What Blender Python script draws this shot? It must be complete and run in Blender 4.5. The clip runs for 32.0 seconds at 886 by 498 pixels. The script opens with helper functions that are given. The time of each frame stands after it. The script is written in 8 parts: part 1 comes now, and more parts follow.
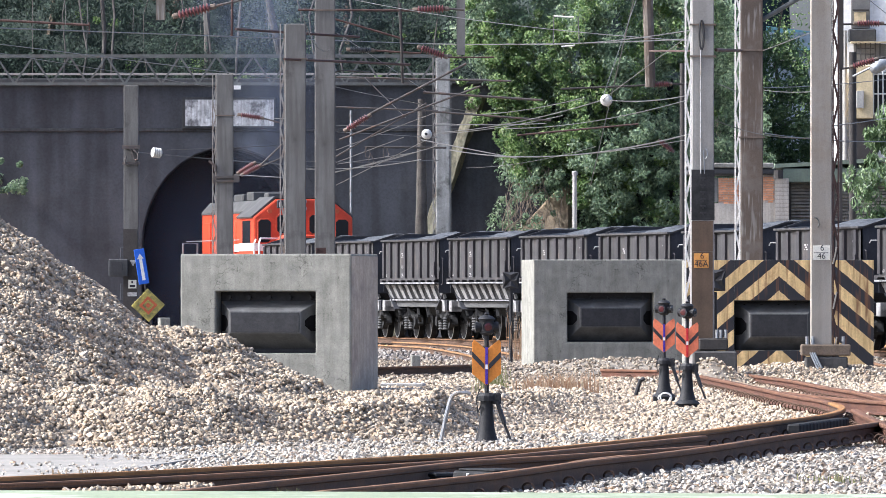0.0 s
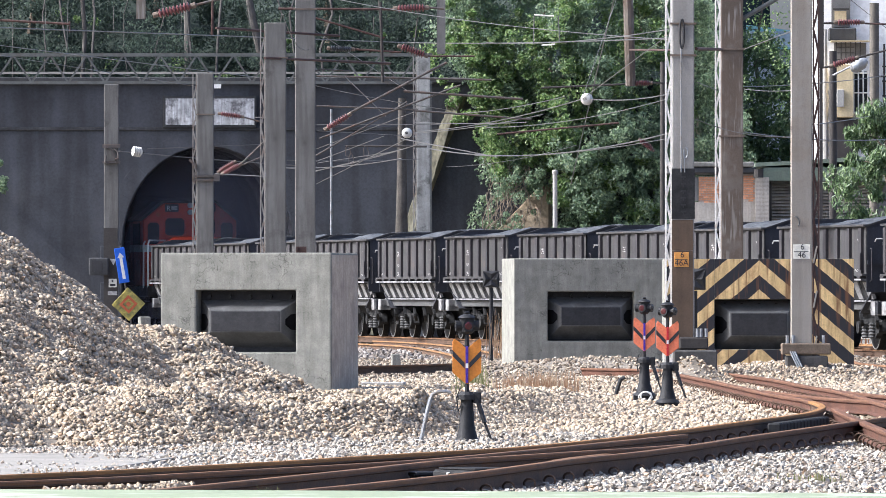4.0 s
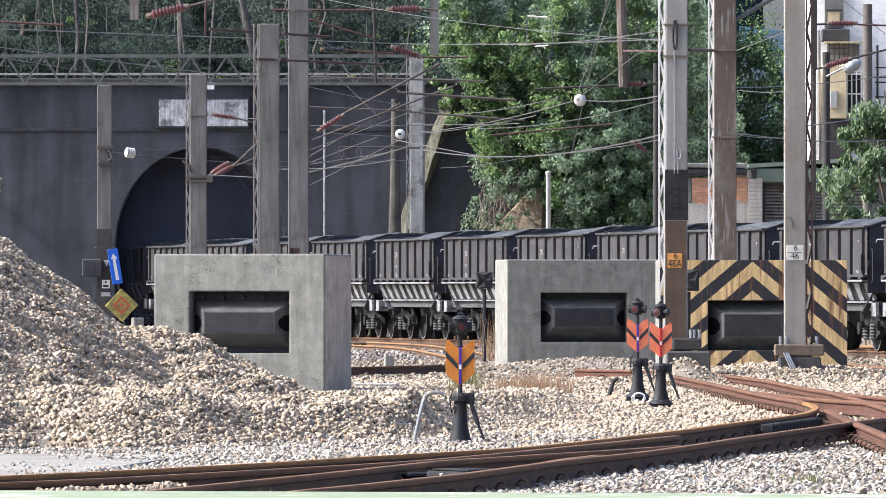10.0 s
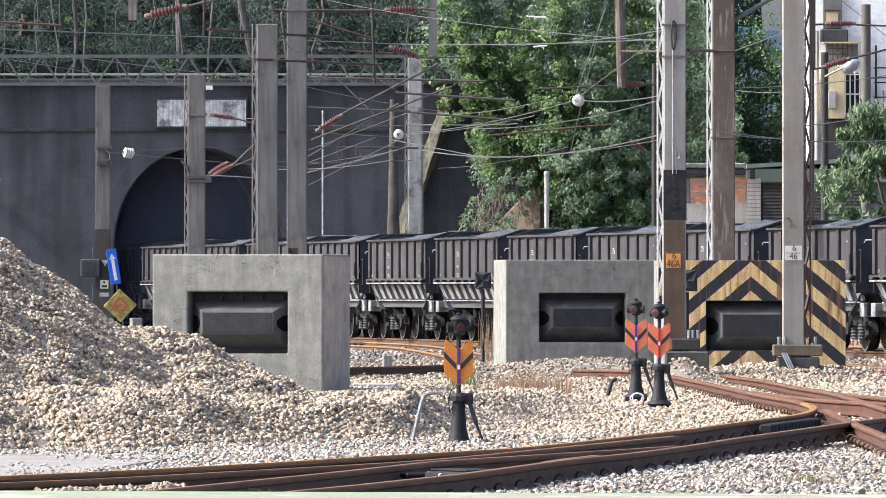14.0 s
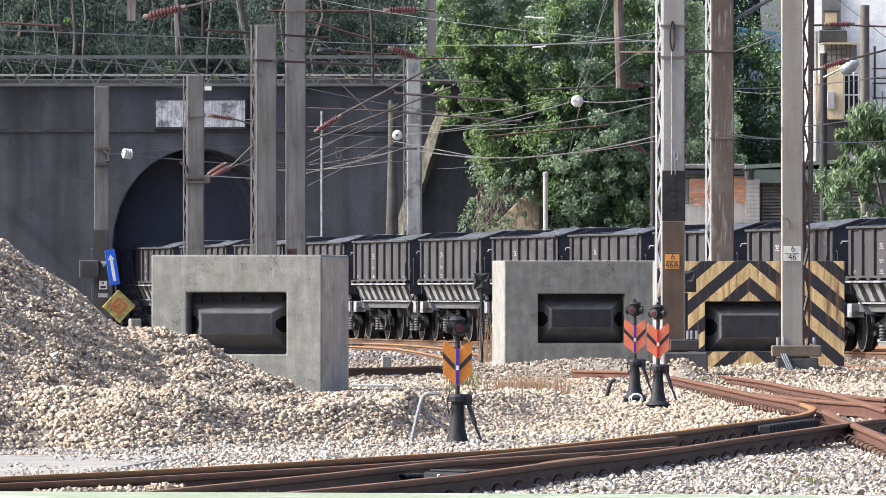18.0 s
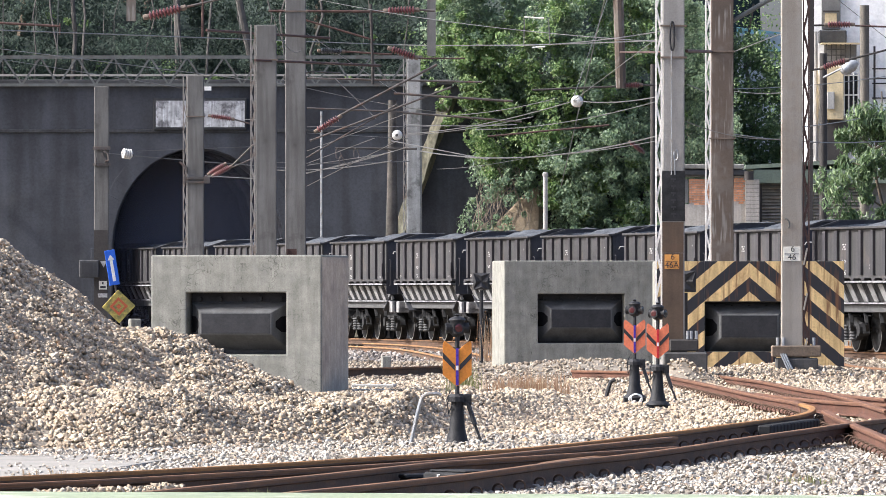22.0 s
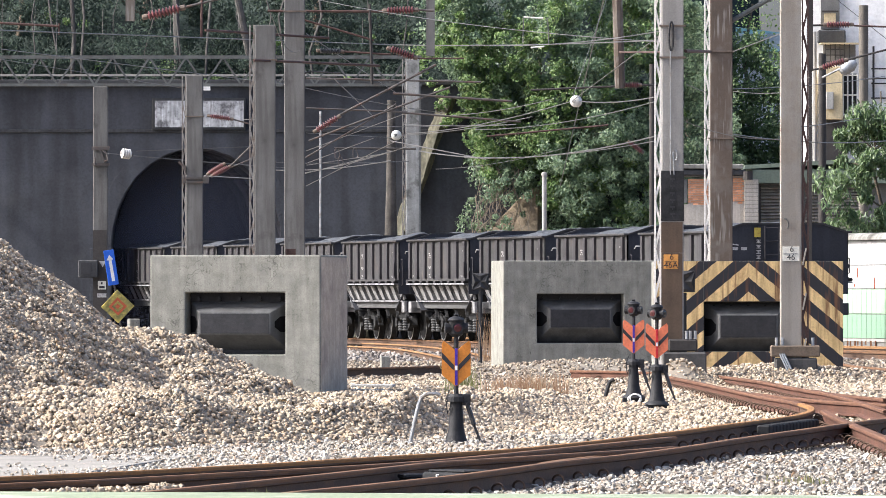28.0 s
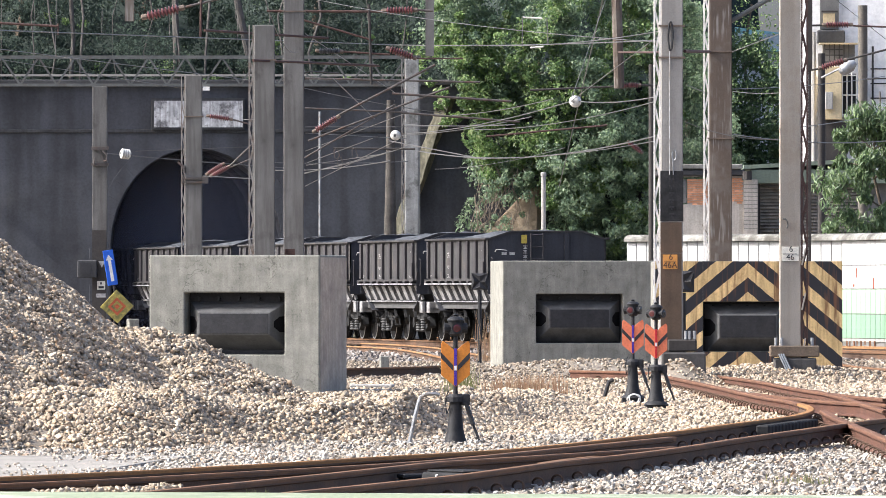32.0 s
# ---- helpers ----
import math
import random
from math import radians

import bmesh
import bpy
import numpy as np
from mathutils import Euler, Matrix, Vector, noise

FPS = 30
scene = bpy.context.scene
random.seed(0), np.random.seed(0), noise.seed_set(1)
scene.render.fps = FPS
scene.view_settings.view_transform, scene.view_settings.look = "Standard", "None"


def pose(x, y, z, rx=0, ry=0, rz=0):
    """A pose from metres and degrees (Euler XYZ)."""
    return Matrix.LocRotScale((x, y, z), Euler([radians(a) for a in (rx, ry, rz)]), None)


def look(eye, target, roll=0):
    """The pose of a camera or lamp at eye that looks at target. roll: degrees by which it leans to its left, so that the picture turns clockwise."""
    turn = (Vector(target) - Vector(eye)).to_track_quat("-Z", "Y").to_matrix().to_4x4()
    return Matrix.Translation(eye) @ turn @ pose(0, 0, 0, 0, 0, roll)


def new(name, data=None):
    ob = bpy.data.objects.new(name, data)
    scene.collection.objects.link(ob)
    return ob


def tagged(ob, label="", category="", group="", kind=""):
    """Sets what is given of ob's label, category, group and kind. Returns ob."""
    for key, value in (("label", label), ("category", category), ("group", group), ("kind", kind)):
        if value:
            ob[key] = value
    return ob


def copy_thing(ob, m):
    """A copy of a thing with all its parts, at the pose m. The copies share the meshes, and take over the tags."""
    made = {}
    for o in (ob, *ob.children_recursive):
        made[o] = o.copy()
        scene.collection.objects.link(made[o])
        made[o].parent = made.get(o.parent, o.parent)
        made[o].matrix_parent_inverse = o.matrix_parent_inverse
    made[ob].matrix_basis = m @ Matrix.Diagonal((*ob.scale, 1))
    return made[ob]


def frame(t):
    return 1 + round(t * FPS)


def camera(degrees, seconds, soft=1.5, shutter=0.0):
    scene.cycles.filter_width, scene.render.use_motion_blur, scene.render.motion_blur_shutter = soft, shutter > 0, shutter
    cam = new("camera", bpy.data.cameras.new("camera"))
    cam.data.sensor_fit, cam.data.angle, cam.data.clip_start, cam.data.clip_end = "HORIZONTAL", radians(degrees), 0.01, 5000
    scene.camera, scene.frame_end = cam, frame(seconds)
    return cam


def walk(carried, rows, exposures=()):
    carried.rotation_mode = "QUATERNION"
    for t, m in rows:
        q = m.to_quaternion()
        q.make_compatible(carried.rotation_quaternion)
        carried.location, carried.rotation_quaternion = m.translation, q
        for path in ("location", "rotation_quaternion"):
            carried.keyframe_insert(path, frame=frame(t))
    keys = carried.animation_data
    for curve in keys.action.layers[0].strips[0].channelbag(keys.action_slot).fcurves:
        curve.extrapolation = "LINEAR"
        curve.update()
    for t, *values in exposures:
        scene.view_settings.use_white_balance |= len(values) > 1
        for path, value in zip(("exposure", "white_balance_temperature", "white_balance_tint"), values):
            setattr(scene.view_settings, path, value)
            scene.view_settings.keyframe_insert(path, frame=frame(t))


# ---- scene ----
cam = camera(5.6106, 32.0, soft=0.4)
walk(cam, [
    (0, pose(0, 0, 1.3, 90.2711, 0, 0.1974)),
    (0.5, pose(0, 0, 1.3, 90.2669, 0, 0.1919)),
    (1, pose(0, 0, 1.3, 90.2628, 0, 0.1864)),
    (1.5, pose(0, 0, 1.3, 90.2615, 0, 0.1810)),
    (2, pose(0, 0, 1.3, 90.2615, 0, 0.1371)),
    (2.5, pose(0, 0, 1.3, 90.2615, 0, 0.1104)),
    (3, pose(0, 0, 1.3, 90.2628, 0, 0.0919)),
    (3.5, pose(0, 0, 1.3, 90.2635, 0, 0.0809)),
    (5.5, pose(0, 0, 1.3, 90.2656, 0, 0.0535)),
    (7, pose(0, 0, 1.3, 90.2669, 0, 0.0432)),
    (9, pose(0, 0, 1.3, 90.2684, 0, 0.0329)),
    (11, pose(0, 0, 1.3, 90.2725, 0, 0.0274)),
    (13, pose(0, 0, 1.3, 90.2725, 0, 0.0220)),
    (14.5, pose(0, 0, 1.3, 90.2725, 0, 0.0192)),
    (16.5, pose(0, 0, 1.3, 90.2746, 0, 0.0164)),
    (19, pose(0, 0, 1.3, 90.2780, 0, 0.0110)),
    (22, pose(0, 0, 1.3, 90.2780, 0, 0.0110)),
    (25.5, pose(0, 0, 1.3, 90.2780, 0, 0.0056)),
    (28, pose(0, 0, 1.3, 90.2780, 0, 0.0048)),
    (32, pose(0, 0, 1.3, 90.2786, 0, 0.0)),
], exposures=[(0, 1.4, 5680, 9), (12, 1.38, 5810, 9), (32, 1.4, 6040, 9)])

# ---- light: a high sun from the left, a little behind the yard, and a hazy sky ----
SUN_EL, SUN_AZ = 40.0, -95.0        # azimuth from +Y, clockwise
world = bpy.data.worlds.new("sky")
scene.world = world
world.use_nodes = True
wn = world.node_tree.nodes
sky = wn.new("ShaderNodeTexSky")
sky.sky_type, sky.sun_disc = "NISHITA", False
sky.sun_elevation, sky.sun_rotation = radians(SUN_EL), radians(SUN_AZ)
sky.air_density, sky.dust_density, sky.ozone_density = 0.6, 5.0, 0.6
wn["Background"].inputs["Strength"].default_value = 0.15
world.node_tree.links.new(sky.outputs["Color"], wn["Background"].inputs["Color"])
sun = new("sun", bpy.data.lights.new("sun", "SUN"))
sun.data.energy, sun.data.angle, sun.data.color = 2.7, radians(0.6), (1.0, 0.94, 0.86)
toward = Vector((math.sin(radians(SUN_AZ)) * math.cos(radians(SUN_EL)),
                 math.cos(radians(SUN_AZ)) * math.cos(radians(SUN_EL)), math.sin(radians(SUN_EL))))
sun.matrix_basis = look((0, 100, 60), Vector((0, 100, 60)) - toward)



# ---- tools ----
class Shape:
    """Vertices and faces of one mesh."""

    def __init__(self):
        self.v, self.f = [], []

    def add(self, verts, faces):
        k = len(self.v)
        self.v += [tuple(p) for p in verts]
        self.f += [tuple(i + k for i in f) for f in faces]
        return self

    def box(self, x0, x1, y0, y1, z0, z1):
        return self.add([(x, y, z) for z in (z0, z1) for y in (y0, y1) for x in (x0, x1)],
                        [(0, 2, 3, 1), (4, 5, 7, 6), (0, 1, 5, 4), (2, 6, 7, 3), (0, 4, 6, 2), (1, 3, 7, 5)])

    def bar(self, a, b, w, h, up=(0, 0, 1)):
        """A straight bar from a to b, w wide and h deep along up."""
        a, b = Vector(a), Vector(b)
        d = (b - a).normalized()
        s = d.cross(Vector(up))
        s = (s if s.length > 1e-4 else d.cross(Vector((1, 0, 0)))).normalized() * w / 2
        u = s.cross(d).normalized() * h / 2
        vs = [p + i * s + j * u for p in (a, b) for i, j in ((-1, -1), (1, -1), (1, 1), (-1, 1))]
        return self.add(vs, [(0, 1, 2, 3), (7, 6, 5, 4), (0, 4, 5, 1), (1, 5, 6, 2), (2, 6, 7, 3), (3, 7, 4, 0)])

    def lathe(self, a, b, rings, n=12):
        """Rings of (0 to 1 along a-b, radius)."""
        a, b = Vector(a), Vector(b)
        d = (b - a).normalized()
        s = d.orthogonal().normalized()
        u = d.cross(s)
        vs = []
        for t, r in rings:
            c = a.lerp(b, t)
            vs += [c + r * (math.cos(2 * math.pi * i / n) * s + math.sin(2 * math.pi * i / n) * u) for i in range(n)]
        m = len(rings)
        fs = [(k * n + i, k * n + (i + 1) % n, (k + 1) * n + (i + 1) % n, (k + 1) * n + i)
              for k in range(m - 1) for i in range(n)]
        fs += [tuple(range(n - 1, -1, -1)), tuple((m - 1) * n + i for i in range(n))]
        return self.add(vs, fs)

    def rod(self, a, b, r, n=8, r1=None):
        return self.lathe(a, b, [(0, r), (1, r if r1 is None else r1)], n)

    def tube(self, pts, r, n=6):
        pts = [Vector(p) for p in pts]
        vs = []
        side = None
        for i, p in enumerate(pts):
            d = (pts[min(i + 1, len(pts) - 1)] - pts[max(i - 1, 0)]).normalized()
            side = d.orthogonal() if side is None else side - side.dot(d) * d
            side.normalize()
            u = d.cross(side)
            vs += [p + r * (math.cos(2 * math.pi * k / n) * side + math.sin(2 * math.pi * k / n) * u) for k in range(n)]
        m = len(pts)
        fs = [(k * n + i, k * n + (i + 1) % n, (k + 1) * n + (i + 1) % n, (k + 1) * n + i)
              for k in range(m - 1) for i in range(n)]
        fs += [tuple(range(n - 1, -1, -1)), tuple((m - 1) * n + i for i in range(n))]
        return self.add(vs, fs)

    def prism(self, poly, a, b, axis="y"):
        """A polygon drawn out from a to b along an axis; poly in the other two, in xyz order."""
        put = {"x": lambda p, t: (t, p[0], p[1]), "y": lambda p, t: (p[0], t, p[1]), "z": lambda p, t: (p[0], p[1], t)}[axis]
        n = len(poly)
        vs = [put(p, a) for p in poly] + [put(p, b) for p in poly]
        fs = [tuple(range(n)), tuple(range(2 * n - 1, n - 1, -1))]
        fs += [(i, i + n, (i + 1) % n + n, (i + 1) % n) for i in range(n)]
        return self.add(vs, fs)

    def turned(self, m):
        self.v = [tuple(m @ Vector(p)) for p in self.v]
        return self


def mesh_of(s, name, bevel=0.0, smooth=False, segments=1):
    me = bpy.data.meshes.new(name)
    me.from_pydata(s.v, [], s.f)
    bm = bmesh.new()
    bm.from_mesh(me)
    bmesh.ops.recalc_face_normals(bm, faces=bm.faces)
    if bevel:
        sharp = [e for e in bm.edges if len(e.link_faces) == 2 and e.calc_face_angle(0) > 0.6]
        bmesh.ops.bevel(bm, geom=sharp, offset=bevel, segments=segments, affect="EDGES", profile=0.6)
    if smooth:
        for f in bm.faces:
            f.smooth = True
        for e in bm.edges:
            if len(e.link_faces) == 2 and e.calc_face_angle(0) > 0.7:
                e.smooth = False
    bm.to_mesh(me)
    bm.free()
    return me


def part(name, s, material, parent=None, label="", bevel=0.0, smooth=False, segments=1):
    """One mesh object under a thing or a part."""
    me = s if isinstance(s, bpy.types.Mesh) else mesh_of(s, name, bevel, smooth, segments)
    if not me.materials:
        me.materials.append(material)
    ob = new(name, me)
    ob.parent = parent
    return tagged(ob, label)


def thing(name, m, label, category, group="", kind=""):
    ob = new(name)
    ob.empty_display_size = 0.2
    ob.matrix_basis = m
    return tagged(ob, label, category, group, kind)


def solid(name, s, material, label, category="", group="", kind="", m=None, **how):
    """A thing of one mesh."""
    ob = part(name, s, material, None, label, **how)
    if m is not None:
        ob.matrix_basis = m
    return tagged(ob, "", category, group, kind)


def bulk(name, verts, faces, material, smooth=False):
    """A mesh object from arrays of vertices and of faces with as many corners each."""
    me = bpy.data.meshes.new(name)
    n, k = faces.shape
    me.vertices.add(len(verts))
    me.vertices.foreach_set("co", verts.astype(np.float32).ravel())
    me.loops.add(n * k)
    me.loops.foreach_set("vertex_index", faces.astype(np.int32).ravel())
    me.polygons.add(n)
    me.polygons.foreach_set("loop_start", np.arange(0, n * k, k, dtype=np.int32))
    me.polygons.foreach_set("use_smooth", smooth if isinstance(smooth, np.ndarray) else np.full(n, smooth))
    me.update(calc_edges=True)
    me.materials.append(material)
    return new(name, me)


# ---- materials ----
def node(nt, kind, **inputs):
    n = nt.nodes.new(kind)
    for k, v in inputs.items():
        n.inputs[k].default_value = v
    return n


def ramp(nt, src, stops):
    r = nt.nodes.new("ShaderNodeValToRGB")
    e = r.color_ramp.elements
    while len(e) < len(stops):
        e.new(0.5)
    for el, (p, c) in zip(e, stops):
        el.position, el.color = p, (*c, 1)
    nt.links.new(src, r.inputs[0])
    return r.outputs[0]


def mixed(nt, a, b, fac, mode="MIX"):
    m = nt.nodes.new("ShaderNodeMix")
    m.data_type, m.blend_type = "RGBA", mode
    for sock, v in ((m.inputs[0], fac), (m.inputs[6], a), (m.inputs[7], b)):
        if isinstance(v, bpy.types.NodeSocket):
            nt.links.new(v, sock)
        else:
            sock.default_value = v if isinstance(v, (int, float)) else (*v, 1)
    return m.outputs[2]


def noise_of(nt, scale, detail=4.0, rough=0.6, stretch=(1, 1, 1)):
    co = nt.nodes.new("ShaderNodeTexCoord")
    mp = nt.nodes.new("ShaderNodeMapping")
    mp.inputs["Scale"].default_value = stretch
    nt.links.new(co.outputs["Object"], mp.inputs[0])
    n = node(nt, "ShaderNodeTexNoise", Scale=scale, Detail=detail, Roughness=rough)
    nt.links.new(mp.outputs[0], n.inputs["Vector"])
    return n.outputs["Fac"]


def surface(name, base, rough=0.8, metal=0.0, var=0.35, scale=3.0, grain=40.0, bump=0.3, stain=None, streaks=0.0,
            stain_at=(0.5, 0.7), each=0.0, spec=0.3, streak_scale=6.0, cracks=0.0, scrapes=0.0):
    """A worn surface: patches and grain in the base colour, stains of another, running streaks, relief."""
    m = bpy.data.materials.new(name)
    m.use_nodes = True
    nt = m.node_tree
    b = nt.nodes["Principled BSDF"]
    dark, light = [c * (1 - var) for c in base], [min(1, c * (1 + var)) for c in base]
    big = noise_of(nt, scale)
    col = ramp(nt, big, [(0.3, dark), (0.5, base), (0.72, light)])
    fine = noise_of(nt, grain, 3.0, 0.7)
    col = mixed(nt, col, ramp(nt, fine, [(0.25, (0.55, 0.55, 0.55)), (0.6, (1, 1, 1))]), 0.6, "MULTIPLY")
    if stain:
        col = mixed(nt, col, stain, ramp(nt, noise_of(nt, scale * 0.7 + 0.37, 6.0, 0.65), [(stain_at[0], (0, 0, 0)), (stain_at[1], (1, 1, 1))]))
    if streaks:
        run = noise_of(nt, streak_scale, 3.0, 0.6, (1, 1, 0.09))
        col = mixed(nt, col, ramp(nt, run, [(0.42, (0.42, 0.4, 0.38)), (0.62, (1, 1, 1))]), streaks, "MULTIPLY")
    if cracks:
        co = nt.nodes.new("ShaderNodeTexCoord")
        warp = node(nt, "ShaderNodeTexNoise", Scale=5.0, Detail=4.0)
        nt.links.new(co.outputs["Object"], warp.inputs["Vector"])
        va = nt.nodes.new("ShaderNodeVectorMath")
        va.operation = "MULTIPLY_ADD"
        va.inputs[1].default_value = (0.35, 0.35, 0.35)
        nt.links.new(warp.outputs["Color"], va.inputs[0])
        nt.links.new(co.outputs["Object"], va.inputs[2])
        vo = node(nt, "ShaderNodeTexVoronoi", Scale=6.5)
        vo.feature = "DISTANCE_TO_EDGE"
        nt.links.new(va.outputs[0], vo.inputs["Vector"])
        line = ramp(nt, vo.outputs["Distance"], [(0.0, (0.2, 0.2, 0.19)), (0.035, (1, 1, 1))])
        where = ramp(nt, noise_of(nt, 1.3, 5.0, 0.7), [(0.5, (0, 0, 0)), (0.58, (1, 1, 1))])
        nick = noise_of(nt, 30.0, 2.0, 0.5, (1, 1, 0.3))
        col = mixed(nt, col, ramp(nt, nick, [(0.26, (0.45, 0.44, 0.42)), (0.33, (1, 1, 1))]), 0.9, "MULTIPLY")
        col = mixed(nt, col, mixed(nt, (1, 1, 1), line, where), cracks, "MULTIPLY")
    if scrapes:
        co = nt.nodes.new("ShaderNodeTexCoord")
        mp = nt.nodes.new("ShaderNodeMapping")
        mp.inputs["Rotation"].default_value = (0, radians(28), 0)
        mp.inputs["Scale"].default_value = (1, 1, 0.06)
        nt.links.new(co.outputs["Object"], mp.inputs[0])
        sc = node(nt, "ShaderNodeTexNoise", Scale=26.0, Detail=2.0)
        nt.links.new(mp.outputs[0], sc.inputs["Vector"])
        where = ramp(nt, noise_of(nt, 2.1, 2.0), [(0.45, (0, 0, 0)), (0.6, (scrapes,) * 3)])
        line = ramp(nt, sc.outputs["Fac"], [(0.52, (0, 0, 0)), (0.62, (1, 1, 1))])
        col = mixed(nt, col, (0.3, 0.285, 0.26), mixed(nt, (0, 0, 0), line, where))
    if each:
        info = nt.nodes.new("ShaderNodeObjectInfo")
        col = mixed(nt, col, ramp(nt, info.outputs["Random"], [(0, (1 - each,) * 3), (1, (1, 1, 1))]), 1.0, "MULTIPLY")
    nt.links.new(col, b.inputs["Base Color"])
    b.inputs["Metallic"].default_value = metal
    b.inputs["Specular IOR Level"].default_value = spec
    rr = node(nt, "ShaderNodeMapRange")
    rr.inputs["To Min"].default_value, rr.inputs["To Max"].default_value = max(0.05, rough - 0.15), min(1, rough + 0.12)
    nt.links.new(big, rr.inputs["Value"])
    nt.links.new(rr.outputs[0], b.inputs["Roughness"])
    if bump:
        bp = node(nt, "ShaderNodeBump", Strength=bump, Distance=0.02)
        nt.links.new(fine, bp.inputs["Height"])
        nt.links.new(bp.outputs[0], b.inputs["Normal"])
    return m


def scattered(name, stops, rough=0.85, grain=60.0, through_light=0.0, spec=0.3):
    """Loose pieces in one mesh, each of a colour of its own."""
    m = bpy.data.materials.new(name)
    m.use_nodes = True
    nt = m.node_tree
    b = nt.nodes["Principled BSDF"]
    geo = nt.nodes.new("ShaderNodeNewGeometry")
    col = ramp(nt, geo.outputs["Random Per Island"], stops)
    col = mixed(nt, col, ramp(nt, noise_of(nt, grain, 3.0), [(0.3, (0.6, 0.58, 0.56)), (0.65, (1, 1, 1))]), 0.6, "MULTIPLY")
    nt.links.new(col, b.inputs["Base Color"])
    b.inputs["Roughness"].default_value = rough
    b.inputs["Specular IOR Level"].default_value = spec
    if through_light:
        tr = nt.nodes.new("ShaderNodeBsdfTranslucent")
        nt.links.new(col, tr.inputs["Color"])
        mx = nt.nodes.new("ShaderNodeMixShader")
        mx.inputs[0].default_value = through_light
        nt.links.new(b.outputs[0], mx.inputs[1])
        nt.links.new(tr.outputs[0], mx.inputs[2])
        nt.links.new(mx.outputs[0], nt.nodes["Material Output"].inputs["Surface"])
    return m


M_DIRT = surface("gravelly_dirt", (0.2, 0.17, 0.132), 0.95, var=0.35, scale=1.2, grain=18, bump=0.8)
M_CONC = surface("weathered_concrete", (0.247, 0.244, 0.214), 0.92, var=0.26, scale=4.5, grain=48, bump=0.2, stain=(0.2, 0.195, 0.18), stain_at=(0.52, 0.72), streaks=0.25, streak_scale=12, cracks=0.65)
M_CONC_PALE = surface("pale_concrete", (0.36, 0.345, 0.32), 0.9, var=0.2, scale=1.5, grain=25, bump=0.4, stain=(0.3, 0.29, 0.27))
M_PATH = surface("dusty_path_concrete", (0.27, 0.252, 0.222), 0.95, var=0.25, scale=1.1, grain=20, bump=0.4, stain=(0.17, 0.155, 0.135), stain_at=(0.5, 0.7), cracks=0.5)
M_POLE = surface("pole_concrete", (0.185, 0.18, 0.172), 0.9, var=0.18, scale=1.6, grain=60, bump=0.12, stain=(0.1, 0.095, 0.09), stain_at=(0.56, 0.68), streaks=0.5, streak_scale=7, each=0.25)
M_POLE_TAN = surface("tan_pole_concrete", (0.34, 0.31, 0.27), 0.9, var=0.12, scale=1.2, grain=60, bump=0.06, stain=(0.22, 0.17, 0.12), stain_at=(0.5, 0.75), streaks=0.3)
M_POLE_PALE = surface("pale_pole_concrete", (0.3, 0.288, 0.27), 0.9, var=0.15, scale=1.2, grain=60, bump=0.06, stain=(0.2, 0.19, 0.175), stain_at=(0.55, 0.75), streaks=0.3)
M_POLE_MOTTLED = surface("mottled_pale_concrete", (0.33, 0.33, 0.315), 0.9, var=0.25, scale=2.4, grain=40, bump=0.2, stain=(0.13, 0.13, 0.12), stain_at=(0.5, 0.62), streaks=0.35, streak_scale=9)
M_POLE_RUST = surface("tan_rusty_paint", (0.11, 0.077, 0.054), 0.85, var=0.25, scale=1.5, grain=60, bump=0.06, stain=(0.12, 0.075, 0.05), stain_at=(0.52, 0.72), streaks=0.3)
M_POLE_BROWN = surface("rusty_pole_face", (0.12, 0.093, 0.074), 0.85, var=0.25, scale=1.1, grain=60, bump=0.06, stain=(0.19, 0.175, 0.155), stain_at=(0.52, 0.75), streaks=0.2, scrapes=0.6)
M_CAP_BROWN = surface("brown_iron_fitting", (0.16, 0.125, 0.1), 0.7, 0.2, var=0.3, scale=8, grain=60, bump=0.1)
M_SOOT = surface("sooty_masonry", (0.074, 0.078, 0.089), 0.95, var=0.3, scale=0.7, grain=14, bump=0.4, stain=(0.10, 0.10, 0.105), stain_at=(0.55, 0.8), streaks=0.55, streak_scale=1.2)
M_BORE = surface("smoke_stained_lining", (0.3, 0.29, 0.31), 0.95, var=0.3, scale=0.7, grain=14, bump=0.4)
M_SOOT_TRIM = surface("sooty_coping", (0.062, 0.063, 0.066), 0.95, var=0.3, scale=0.9, grain=16, bump=0.4, streaks=0.3)
M_BLACK_RUBBER = surface("black_rubber", (0.034, 0.034, 0.037), 0.7, var=0.3, scale=4, grain=30, bump=0.2, stain=(0.04, 0.04, 0.042), stain_at=(0.6, 0.8), spec=0.15)
# near-black that paints the shade inside the pad's sockets
M_SOCKET_SHADE = surface("socket_shade_black", (0.01, 0.01, 0.011), 0.95, var=0.2, scale=8, grain=40, bump=0, spec=0.05)
M_DARK_IRON = surface("dark_iron", (0.03, 0.03, 0.032), 0.6, 0.4, var=0.3, scale=8, grain=60, bump=0.2)
M_STEEL_GREY = surface("galvanised_steel", (0.34, 0.35, 0.36), 0.5, 0.6, var=0.2, scale=5, grain=60, bump=0.1, stain=(0.2, 0.17, 0.14))
M_TRUSS = surface("grey_painted_steel", (0.12, 0.125, 0.12), 0.7, 0.2, var=0.25, scale=3, grain=40, bump=0.1, stain=(0.09, 0.08, 0.07))
M_WHITE_STEEL = surface("white_painted_steel", (0.85, 0.81, 0.74), 0.6, 0.0, var=0.12, scale=3, grain=40, bump=0.1, stain=(0.4, 0.3, 0.2), stain_at=(0.62, 0.8))
M_RUST_PIPE = surface("rusty_pipe", (0.085, 0.052, 0.045), 0.8, 0.2, var=0.3, scale=6, grain=60, bump=0.2)
